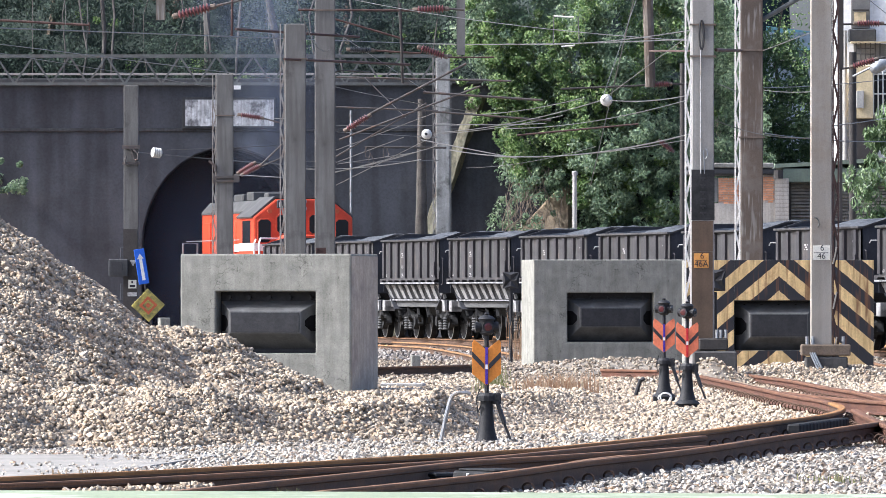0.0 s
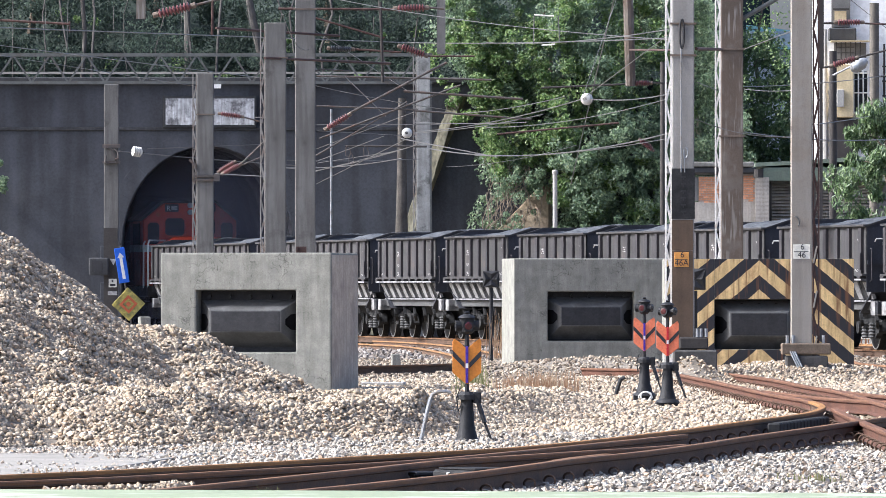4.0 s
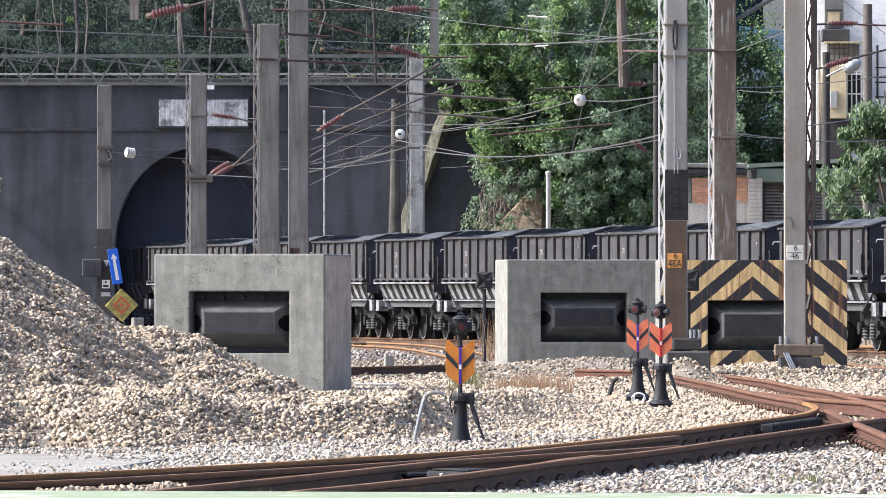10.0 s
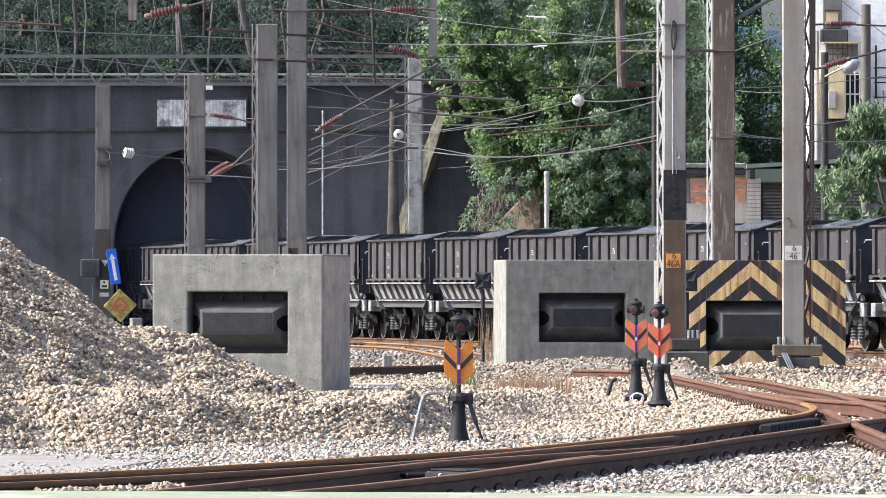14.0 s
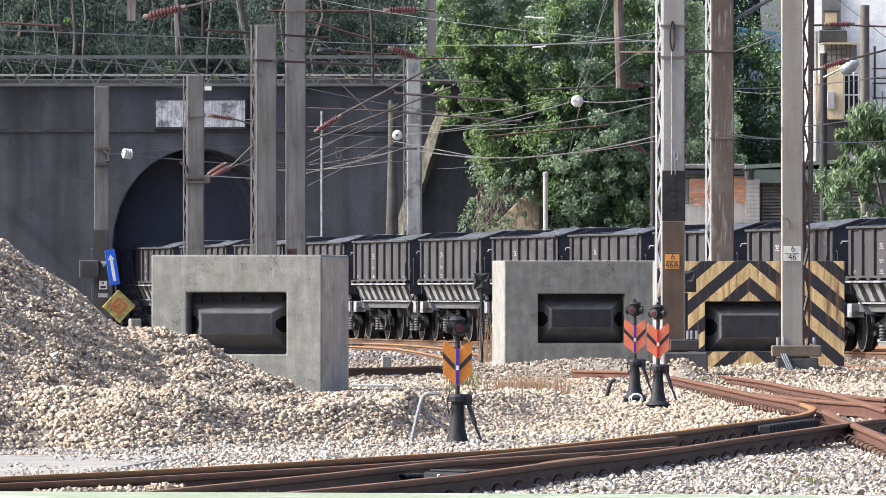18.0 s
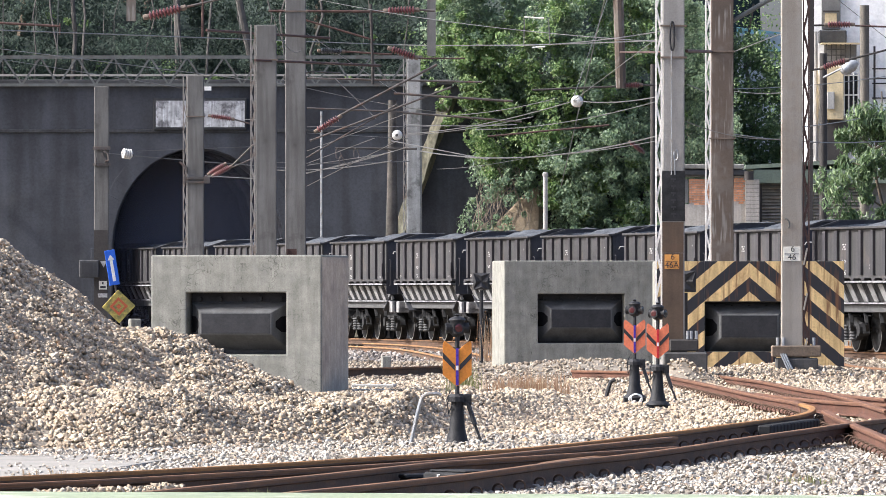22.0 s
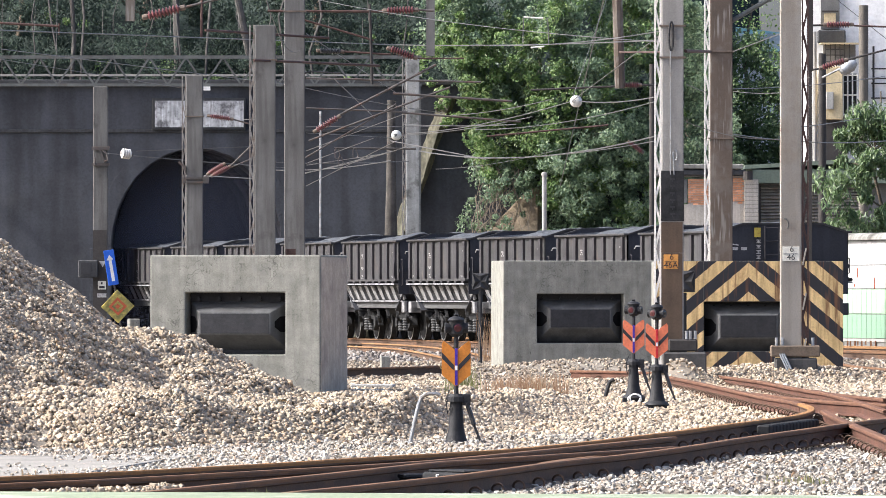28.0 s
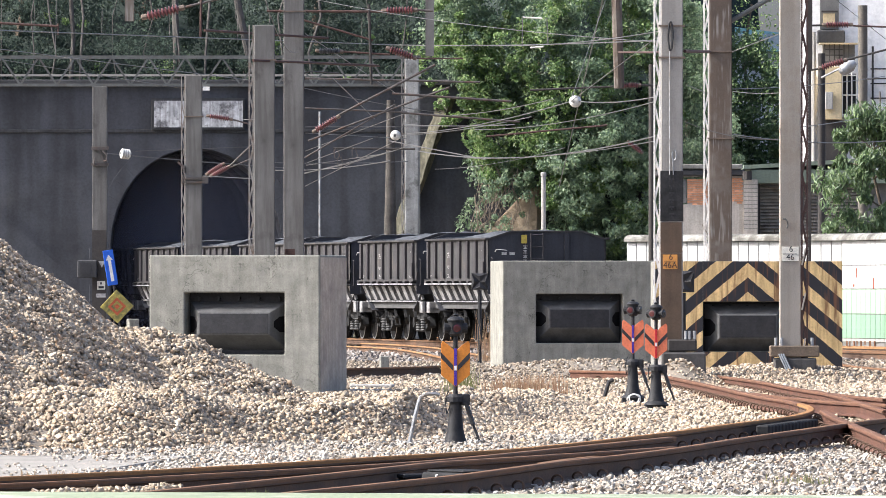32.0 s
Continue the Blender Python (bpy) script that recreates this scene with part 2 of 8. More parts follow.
M_GREY_PIPE = surface("grey_pipe", (0.10, 0.09, 0.085), 0.6, 0.4, var=0.3, scale=6, grain=60, bump=0.1, stain=(0.13, 0.08, 0.06))
M_WIRE = surface("catenary_wire", (0.15, 0.145, 0.14), 0.5, 0.5, var=0.2, scale=3, grain=30, bump=0)
M_RED_PORCELAIN = surface("red_porcelain", (0.12, 0.036, 0.036), 0.4, var=0.2, scale=6, grain=40, bump=0, spec=0.6)
M_BLACK_PORCELAIN = surface("black_porcelain", (0.03, 0.03, 0.033), 0.3, var=0.2, scale=6, grain=40, bump=0, spec=0.6)
M_WHITE_PORCELAIN = surface("white_porcelain", (0.5, 0.49, 0.46), 0.35, var=0.1, scale=6, grain=40, bump=0, spec=0.6)
M_PAD = surface("dusty_rubber_pad", (0.088, 0.088, 0.088), 0.6, var=0.3, scale=2, grain=30, bump=0.1, stain=(0.03, 0.03, 0.03), stain_at=(0.5, 0.7), streaks=0.4, spec=0.5)
# paler and warmer than the block: sky and bounce light put into the colour
M_CONC_SIDE_LIT = surface("lightened_board_concrete", (0.5, 0.43, 0.345), 0.92, var=0.2, scale=2.2, grain=30, bump=0.25, stain=(0.3, 0.25, 0.21), stain_at=(0.5, 0.7), streaks=0.25, streak_scale=14)
M_SAFETY_YELLOW = surface("dull_yellow_mark", (0.42, 0.33, 0.06), 0.7, var=0.2, scale=12, grain=50, bump=0, stain=(0.25, 0.12, 0.06), stain_at=(0.55, 0.7))
M_LATTICE = surface("dull_lattice_paint", (0.3, 0.28, 0.25), 0.7, var=0.2, scale=5, grain=40, bump=0.1, stain=(0.16, 0.11, 0.08), stain_at=(0.5, 0.7))
M_RAIL_SIDE = surface("rusted_rail", (0.1, 0.062, 0.042), 0.85, 0.1, var=0.35, scale=2.5, grain=50, bump=0.3, stain=(0.15, 0.08, 0.042), stain_at=(0.55, 0.75))
M_RAIL_RED = surface("red_rust_rail", (0.1, 0.046, 0.03), 0.85, 0.1, var=0.3, scale=2.5, grain=50, bump=0.3)
M_RAIL_RED_HEAD = surface("red_rust_rail_head", (0.135, 0.070, 0.044), 0.85, 0.0, var=0.25, scale=2, grain=40, bump=0.1, spec=0.15)
M_RAIL_ORANGE = surface("orange_rust_rail", (0.26, 0.14, 0.06), 0.85, 0.1, var=0.3, scale=2.5, grain=50, bump=0.2)
M_RAIL_WORN = surface("orange_worn_rail_head", (0.27, 0.14, 0.055), 0.85, 0.0, var=0.25, scale=2, grain=40, bump=0.1, spec=0.15)
M_RAIL_HEAD = surface("worn_rail_head", (0.17, 0.092, 0.05), 0.85, 0.0, var=0.25, scale=2, grain=40, bump=0.1, spec=0.15, stain=(0.09, 0.06, 0.042), stain_at=(0.5, 0.7))
M_CONC_DARK = surface("dark_damp_concrete", (0.075, 0.072, 0.07), 0.9, var=0.3, scale=3, grain=30, bump=0.3, streaks=0.3)
M_OLD_TIMBER = surface("old_timber", (0.15, 0.115, 0.085), 0.9, var=0.3, scale=5, grain=40, bump=0.4)
M_SLEEPER = surface("dark_sleeper", (0.06, 0.05, 0.042), 0.95, var=0.3, scale=5, grain=40, bump=0.5)
M_WAGON_SIDE = surface("brown_wagon_paint", (0.068, 0.066, 0.068), 0.75, 0.1, var=0.2, scale=1.6, grain=30, bump=0.2, stain=(0.11, 0.088, 0.078), stain_at=(0.55, 0.75), streaks=0.45, each=0.2)
M_WAGON_RIB = surface("wagon_rib", (0.045, 0.042, 0.046), 0.8, 0.1, var=0.25, scale=3, grain=40, bump=0.2)
M_WAGON_END = surface("black_wagon_paint", (0.034, 0.036, 0.045), 0.7, 0.1, var=0.25, scale=1.4, grain=30, bump=0.2, streaks=0.3)
M_WAGON_DUST = surface("dust_covered_steel", (0.24, 0.24, 0.25), 0.9, 0.0, var=0.4, scale=5, grain=30, bump=0.2, stain=(0.09, 0.09, 0.09), stain_at=(0.5, 0.62))
M_WAGON_CHUTE = surface("worn_chute_steel", (0.26, 0.257, 0.257), 0.7, 0.2, var=0.35, scale=4, grain=40, bump=0.2, stain=(0.04, 0.04, 0.04))
M_SPRING = surface("dusty_spring_steel", (0.085, 0.085, 0.086), 0.8, 0.1, var=0.3, scale=6, grain=40, bump=0.1)
M_UNDER = surface("oily_underframe", (0.034, 0.034, 0.035), 0.95, 0.0, var=0.4, scale=6, grain=40, bump=0.2, spec=0.08)
M_COAL = surface("coal", (0.075, 0.08, 0.088), 0.8, var=0.45, scale=5, grain=26, bump=0.9)
M_WHEEL = surface("worn_wheel_steel", (0.38, 0.38, 0.38), 0.4, 0.7, var=0.2, scale=6, grain=40, bump=0.1)
M_ORANGE = surface("orange_loco_paint", (0.52, 0.062, 0.026), 0.45, var=0.12, scale=1.5, grain=25, bump=0.05, stain=(0.38, 0.055, 0.03), stain_at=(0.6, 0.8), spec=0.3)
M_LOCO_GREY = surface("grey_loco_roof", (0.06, 0.06, 0.06), 0.7, var=0.25, scale=2, grain=30, bump=0.1, stain=(0.1, 0.1, 0.1))
M_LOCO_WHITE = surface("white_loco_stripe", (0.8, 0.78, 0.74), 0.5, var=0.08, scale=2, grain=30, bump=0)
M_WHITE = surface("white_paint", (0.78, 0.77, 0.74), 0.6, var=0.1, scale=4, grain=40, bump=0.05)
M_WHITE_WORN = surface("worn_white_marking", (0.42, 0.41, 0.4), 0.7, var=0.3, scale=20, grain=80, bump=0, stain=(0.15, 0.14, 0.14), stain_at=(0.52, 0.7))
M_BLACK = surface("black_paint", (0.032, 0.032, 0.035), 0.6, var=0.3, scale=4, grain=40, bump=0.05)
M_ORANGE_SIGN = surface("orange_target_paint", (0.58, 0.21, 0.032), 0.6, var=0.12, scale=4, grain=40, bump=0.05, stain=(0.42, 0.16, 0.04), stain_at=(0.55, 0.8))
M_CORAL_SIGN = surface("faded_orange_target_paint", (0.72, 0.2, 0.1), 0.6, var=0.1, scale=4, grain=40, bump=0.05, stain=(0.5, 0.14, 0.08), stain_at=(0.6, 0.8))
M_BLUE = surface("blue_sign_paint", (0.03, 0.13, 0.62), 0.45, var=0.1, scale=6, grain=40, bump=0)
M_VIOLET = surface("violet_reflector", (0.07, 0.035, 0.3), 0.3, var=0.3, scale=14, grain=60, bump=0)
M_RED = surface("red_reflector", (0.5, 0.03, 0.04), 0.3, var=0.2, scale=14, grain=60, bump=0)
M_YELLOW_MOSS = surface("mossy_yellow_sign_paint", (0.4, 0.34, 0.09), 0.8, var=0.35, scale=12, grain=50, bump=0.1, stain=(0.14, 0.135, 0.06), stain_at=(0.44, 0.62))
M_RED_FADED = surface("faded_red_sign_paint", (0.45, 0.11, 0.05), 0.8, var=0.25, scale=7, grain=40, bump=0.1)
M_TILE_WHITE = surface("white_wall_panel", (0.52, 0.52, 0.505), 0.5, var=0.06, scale=2, grain=20, bump=0.05, stain=(0.5, 0.47, 0.4), stain_at=(0.66, 0.85), each=0.08)
M_TILE_PALE = surface("pale_green_wall_panel", (0.34, 0.47, 0.34), 0.5, var=0.06, scale=2, grain=20, bump=0.05, stain=(0.55, 0.5, 0.35), stain_at=(0.64, 0.85), each=0.08)
M_TILE_GREEN = surface("mint_green_wall_panel", (0.23, 0.37, 0.255), 0.5, var=0.08, scale=2, grain=20, bump=0.05, stain=(0.4, 0.38, 0.25), stain_at=(0.62, 0.85), each=0.08)
M_COPING = surface("mouldy_coping", (0.3, 0.295, 0.27), 0.9, var=0.25, scale=2, grain=16, bump=0.4, stain=(0.11, 0.105, 0.09), stain_at=(0.46, 0.62), streaks=0.5, streak_scale=4)
M_BRICK = surface("orange_brick", (0.82, 0.42, 0.24), 0.9, var=0.2, scale=6, grain=30, bump=0.3, each=0.35)
M_MORTAR = surface("mortar", (0.5, 0.44, 0.38), 0.95, var=0.2, scale=6, grain=30, bump=0.3)
M_PLASTER_WARM = surface("warm_grey_plaster", (0.56, 0.51, 0.44), 0.9, var=0.18, scale=1.2, grain=20, bump=0.2, stain=(0.33, 0.29, 0.24), stain_at=(0.55, 0.75), streaks=0.35)
M_SHUTTER = surface("dusty_shutter", (0.45, 0.4, 0.335), 0.75, var=0.25, scale=3, grain=30, bump=0.1, stain=(0.16, 0.13, 0.105))
M_PLASTER = surface("grey_plaster", (0.42, 0.41, 0.38), 0.9, var=0.18, scale=1.2, grain=20, bump=0.2, streaks=0.35)
M_CREAM = surface("cream_plaster", (0.66, 0.54, 0.33), 0.85, var=0.1, scale=1.5, grain=20, bump=0.1, streaks=0.15)
M_WHITE_WALL = surface("white_rendered_wall", (0.93, 0.92, 0.9), 0.8, var=0.04, scale=1.0, grain=4, bump=0.05, streaks=0.06)
M_GREEN_ROOF = surface("grey_green_roof_sheet", (0.19, 0.23, 0.175), 0.7, var=0.12, scale=1.5, grain=20, bump=0.1, streaks=0.2)
M_LOUVRE = surface("grey_louvre", (0.17, 0.165, 0.155), 0.7, var=0.25, scale=3, grain=30, bump=0.1)
M_WOOD_POLE = surface("grey_wood_pole", (0.15, 0.135, 0.115), 0.9, var=0.25, scale=3, grain=30, bump=0.4, streaks=0.4)
M_DARK_POLE = surface("dark_pole", (0.05, 0.045, 0.042), 0.85, var=0.25, scale=3, grain=30, bump=0.3)
M_DARK_WOOD = surface("dark_weathered_wood", (0.085, 0.077, 0.068), 0.95, var=0.35, scale=4, grain=25, bump=0.5, streaks=0.5, streak_scale=9)
M_BARK = surface("bark", (0.12, 0.095, 0.07), 0.95, var=0.3, scale=5, grain=25, bump=0.6)
M_TRUNK_GREY = surface("grey_bark", (0.095, 0.088, 0.08), 0.95, var=0.3, scale=5, grain=25, bump=0.4)
M_TWIG = surface("dry_twigs", (0.22, 0.18, 0.14), 0.9, var=0.3, scale=5, grain=25, bump=0.2)
# soil colour holds the shade deep between the leaves
M_HILL = surface("shade_dark_hill_soil", (0.045, 0.056, 0.048), 1.0, spec=0.0, var=0.4, scale=0.8, grain=8, bump=0.6)
M_EARTH = surface("bare_earth_slope", (0.3, 0.235, 0.165), 0.95, var=0.3, scale=1.5, grain=14, bump=0.6)
M_MOSSY = surface("mossy_buttress", (0.17, 0.16, 0.115), 0.95, var=0.45, scale=3.5, grain=12, bump=0.8, stain=(0.075, 0.075, 0.055), stain_at=(0.48, 0.66), streaks=0.7, streak_scale=9)
M_PANEL = surface("streaked_pale_plaque", (0.66, 0.67, 0.68), 0.6, var=0.3, scale=3.5, grain=9, bump=0.1, stain=(0.2, 0.2, 0.21), stain_at=(0.5, 0.62), streaks=0.6, streak_scale=16, cracks=0.9)
M_LEDGE = surface("pale_green_ledge", (0.235, 0.27, 0.175), 0.8, var=0.1, scale=2, grain=20, bump=0.1, stain=(0.5, 0.5, 0.42))
M_GLASS = bpy.data.materials.new("dark_glass")
M_GLASS.use_nodes = True
M_GLASS.node_tree.nodes["Principled BSDF"].inputs["Base Color"].default_value = (0.012, 0.014, 0.018, 1)
M_GLASS.node_tree.nodes["Principled BSDF"].inputs["Roughness"].default_value = 0.08
M_LENS = surface("red_lens", (0.06, 0.008, 0.01), 0.15, var=0.2, scale=10, grain=30, bump=0, spec=0.6)
M_PEBBLE = scattered("river_gravel", [(0, (0.156, 0.122, 0.088)), (0.18, (0.301, 0.237, 0.165)), (0.42, (0.438, 0.346, 0.239)), (0.62, (0.419, 0.355, 0.271)), (0.82, (0.545, 0.453, 0.325)), (0.95, (0.438, 0.292, 0.176)), (1, (0.643, 0.584, 0.482))], 0.6, 60.0, 0, 0.3)
# dun stones, darkened further for the shade lying on the far yard
M_PEBBLE_DUN_SHADE = scattered("brown_shaded_gravel", [(0, (0.11, 0.085, 0.066)), (0.3, (0.21, 0.165, 0.12)), (0.6, (0.3, 0.245, 0.18)), (0.9, (0.38, 0.32, 0.24)), (1, (0.48, 0.43, 0.36))], 0.7, 60.0, 0, 0.3)
M_BALLAST = scattered("white_ballast", [(0, (0.106, 0.088, 0.071)), (0.25, (0.264, 0.230, 0.182)), (0.55, (0.396, 0.360, 0.303)), (0.78, (0.475, 0.441, 0.378)), (0.9, (0.352, 0.234, 0.142)), (1, (0.546, 0.540, 0.507))], 0.55, 60.0, 0, 0.35)
M_BALLAST_DUN = scattered("dun_ballast", [(0, (0.09, 0.078, 0.07)), (0.4, (0.19, 0.165, 0.145)), (0.75, (0.28, 0.25, 0.225)), (1, (0.4, 0.37, 0.34))])
M_LEAF = scattered("glossy_leaves", [(0, (0.125, 0.185, 0.125)), (0.35, (0.175, 0.25, 0.155)), (0.7, (0.24, 0.335, 0.2)), (0.92, (0.31, 0.41, 0.24)), (1, (0.4, 0.47, 0.29))], 0.42, 20, 0.5, 0.5)
M_LEAF_NARROW = scattered("narrow_leaves", [(0, (0.07, 0.11, 0.05)), (0.5, (0.12, 0.19, 0.075)), (0.9, (0.19, 0.27, 0.11)), (1, (0.27, 0.33, 0.17))], 0.45, 20, 0.3, 0.5)
# shade and bluish haze of the left slope put into the leaf colour
M_LEAF_SHADE = scattered("shade_tinted_leaves", [(0, (0.06, 0.078, 0.066)), (0.5, (0.075, 0.1, 0.082)), (0.92, (0.09, 0.125, 0.095)), (1, (0.12, 0.16, 0.1))], 0.95, 20, 0.4, 0.02)
M_LEAF_BRIGHT = scattered("bright_leaves", [(0, (0.08, 0.14, 0.045)), (0.4, (0.13, 0.22, 0.07)), (0.8, (0.21, 0.31, 0.1)), (1, (0.33, 0.39, 0.18))], 0.45, 20, 0.45, 0.5)
# half-clear blue-grey for the added veils that lift the bore's dark like haze
M_BORE_HAZE = bpy.data.materials.new("blue_grey_bore_haze")
M_BORE_HAZE.use_nodes = True
haze_nt = M_BORE_HAZE.node_tree
haze_mix = node(haze_nt, "ShaderNodeMixShader", Fac=0.36)
haze_dif = node(haze_nt, "ShaderNodeBsdfDiffuse", Color=(0.1, 0.105, 0.135, 1))
haze_nt.links.new(node(haze_nt, "ShaderNodeBsdfTransparent").outputs[0], haze_mix.inputs[1])
haze_nt.links.new(haze_dif.outputs[0], haze_mix.inputs[2])
haze_nt.links.new(haze_mix.outputs[0], haze_nt.nodes["Material Output"].inputs["Surface"])


def puff_material():
    """Thin smoke that thins out from the middle of each puff; a metre of the puff's own space is its radius."""
    m = bpy.data.materials.new("drifting_diesel_smoke")
    m.use_nodes = True
    nt = m.node_tree
    co = nt.nodes.new("ShaderNodeTexCoord")
    away = nt.nodes.new("ShaderNodeVectorMath")
    away.operation = "LENGTH"
    flat_ = nt.nodes.new("ShaderNodeVectorMath")
    flat_.operation = "MULTIPLY"
    flat_.inputs[1].default_value = (1, 0, 1)
    nt.links.new(co.outputs["Object"], flat_.inputs[0])
    nt.links.new(flat_.outputs[0], away.inputs[0])
    thick_ = ramp(nt, away.outputs["Value"], [(0.0, (0.2, 0.2, 0.2)), (0.5, (0.09, 0.09, 0.09)), (0.98, (0, 0, 0))])
    thick_ = mixed(nt, thick_, ramp(nt, noise_of(nt, 1.6, 4.0), [(0.35, (0.25, 0.25, 0.25)), (0.65, (1, 1, 1))]), 1.0, "MULTIPLY")
    dif = node(nt, "ShaderNodeBsdfDiffuse", Color=(0.3, 0.36, 0.5, 1))
    mx = nt.nodes.new("ShaderNodeMixShader")
    nt.links.new(thick_, mx.inputs[0])
    nt.links.new(nt.nodes.new("ShaderNodeBsdfTransparent").outputs[0], mx.inputs[1])
    nt.links.new(dif.outputs[0], mx.inputs[2])
    nt.links.new(mx.outputs[0], nt.nodes["Material Output"].inputs["Surface"])
    return m


M_PUFF = puff_material()
M_DRY_GRASS = scattered("dry_grass", [(0, (0.34, 0.2, 0.12)), (0.6, (0.47, 0.31, 0.19)), (1, (0.55, 0.45, 0.3))], 0.8, 20, 0.3)
M_GREEN_GRASS = scattered("green_grass", [(0, (0.16, 0.18, 0.06)), (1, (0.42, 0.40, 0.2))], 0.7, 20, 0.3)


def stripes_material():
    """Yellow and black chevrons that rise to the middle of the block; z from its top, x from its middle."""
    m = surface("chevron_paint", (0.72, 0.52, 0.25), 0.75, var=0.15, scale=2.2, grain=40, bump=0.1, stain=(0.33, 0.19, 0.09), stain_at=(0.58, 0.72), streaks=0.55, streak_scale=11)
    nt = m.node_tree
    b = nt.nodes["Principled BSDF"]
    old = b.inputs["Base Color"].links[0].from_socket
    co = nt.nodes.new("ShaderNodeTexCoord")
    sp = nt.nodes.new("ShaderNodeSeparateXYZ")
    nt.links.new(co.outputs["Object"], sp.inputs[0])

    def calc(op, a, c=None, d=None):
        n = nt.nodes.new("ShaderNodeMath")
        n.operation = op
        for i, v in enumerate((a, c, d)):
            if isinstance(v, bpy.types.NodeSocket):
                nt.links.new(v, n.inputs[i])
            elif v is not None:
                n.inputs[i].default_value = v
        return n.outputs[0]
    side = calc("ABSOLUTE", sp.outputs["X"])
    t = calc("MULTIPLY_ADD", side, -0.85, calc("MULTIPLY", sp.outputs["Z"], -1.0))
    wob = calc("MULTIPLY_ADD", noise_of(nt, 9.0, 4.0), 0.03, -0.015)
    t = calc("ADD", t, wob)
    fr = calc("FRACT", calc("MULTIPLY_ADD", t, 1 / 0.41, 10.0 - 0.025 / 0.41))
    black = calc("GREATER_THAN", fr, 0.5)
    painted = mixed(nt, old, (0.022, 0.022, 0.027), black)
    runs = ramp(nt, noise_of(nt, 13.0, 3.0, 0.6, (1, 1, 0.07)), [(0.54, (0, 0, 0)), (0.68, (0.85, 0.85, 0.85))])
    nt.links.new(mixed(nt, painted, (0.13, 0.06, 0.03), runs), b.inputs["Base Color"])
    return m


M_CHEVRON = stripes_material()



# ---- ground ----
def smooth_step(a, b, v):
    t = np.clip((v - a) / (b - a), 0, 1)
    return t * t * (3 - 2 * t)


def waves(x, y, seed, size):
    """A cheap, smooth, uneven field between about -1 and 1."""
    r = np.random.default_rng(seed)
    out = 0
    for k in range(7):
        a, f, p = r.uniform(0, 6.28), r.uniform(0.6, 2.2) / size, r.uniform(0, 6.28)
        out = out + np.sin((x * np.cos(a) + y * np.sin(a) * 0.6) * f * 6.28 + p)
    return out / 4.0


def mound(x, y, cx, cy, top, slope, long):
    r = np.hypot(x - cx, (y - cy) / long)
    return np.maximum(0, top - slope * np.sqrt(r * r + 0.09))


def yard_rise(x, y):
    return 0.045 * (1 - smooth_step(69, 74, y)) * smooth_step(50, 51, y) * smooth_step(-1.9, -1.2, x) + 0.03 * smooth_step(88, 118, y) * smooth_step(0.0, 2.5, x) - 0.05 * smooth_step(165, 195, y) * smooth_step(0.0, 2.5, x)


def near_edge(x):
    """The line of the ballast heaped against the nearest rails."""
    return 53.0 + 2.1 * (x + 2.63) + 0.35 * (x + 2.63) ** 2


def height(x, y):
    """The ground's height: level ballast, the gravel heap, its lower lobe and the low bank beside the near track."""
    x, y = np.asarray(x, float), np.asarray(y, float)
    z = -0.01 + yard_rise(x, y)
    z = z + 0.27 * np.exp(-(((x - 4.7) / 1.9) ** 2 + ((y - 126) / 2.8) ** 2))
    z = z + 0.34 * np.exp(-(((x - 3.2) / 0.36) ** 2 + ((y - 122.9) / 0.6) ** 2))
    z = z + 0.2 * np.exp(-(((x - 2.2) / 1.6) ** 2 + ((y - 146) / 4.5) ** 2))
    foot = 75 + 4 * smooth_step(-3, -0.5, x) + 11 * smooth_step(-0.6, 1.5, x) + 0.3 * waves(x, y, 5, 4.0)
    bank = (0.5 - 0.2 * smooth_step(-3.3, -1.3, x) - 0.02 * smooth_step(-0.3, 0.6, x)) * (1 - smooth_step(0.9, 1.9, x))
    bank = bank * smooth_step(0, 1, (y - foot) / (1.9 + 3.2 * smooth_step(-0.8, 0.2, x))) * (1 - smooth_step(7, 13, y - foot)) * (0.92 + 0.14 * waves(x, y, 6, 2.5))
    heap = mound(x, y, -6.0, 84, 3.14, 0.773, 2.9)
    lobe = mound(x, y, -2.75, 85.5, 1.0, 0.46, 2.6)
    soft = heap + lobe - np.minimum(heap, lobe) * 0.85
    z = z + np.maximum(bank, soft) + 0.05 * waves(x, y, 9, 1.2) * smooth_step(0.1, 0.3, bank + soft) + 0.035 * waves(x, y, 19, 0.6) * smooth_step(0.1, 0.3, bank + soft)
    berm = 0.125 * np.exp(-((y - near_edge(x)) / 0.35) ** 2) * smooth_step(-2.75, -2.4, x) * (1 - smooth_step(-1.75, -1.35, x))
    return z + berm + 0.012 * waves(x, y, 3, 2.0)


def grid_sheet(name, xs, ys, zs, material):
    nx, ny = len(xs), len(ys)
    gx, gy = np.meshgrid(xs, ys)
    verts = np.stack([gx.ravel(), gy.ravel(), zs(gx, gy).ravel()], axis=1)
    i = (np.arange(ny - 1)[:, None] * nx + np.arange(nx - 1)[None, :]).ravel()
    return bulk(name, verts, np.stack([i, i + 1, i + nx + 1, i + nx], axis=1), material, True)


far = [150, 250, 500, 1000, 2500]
xs = np.array([-v for v in far[::-1]] + [-90, -50, -30, -20, -15] + list(np.arange(-12, -6, 0.5)) + list(np.arange(-6, 8, 0.18)) + list(np.arange(8, 12.1, 0.5)) + [15, 20, 30, 50, 90] + far)
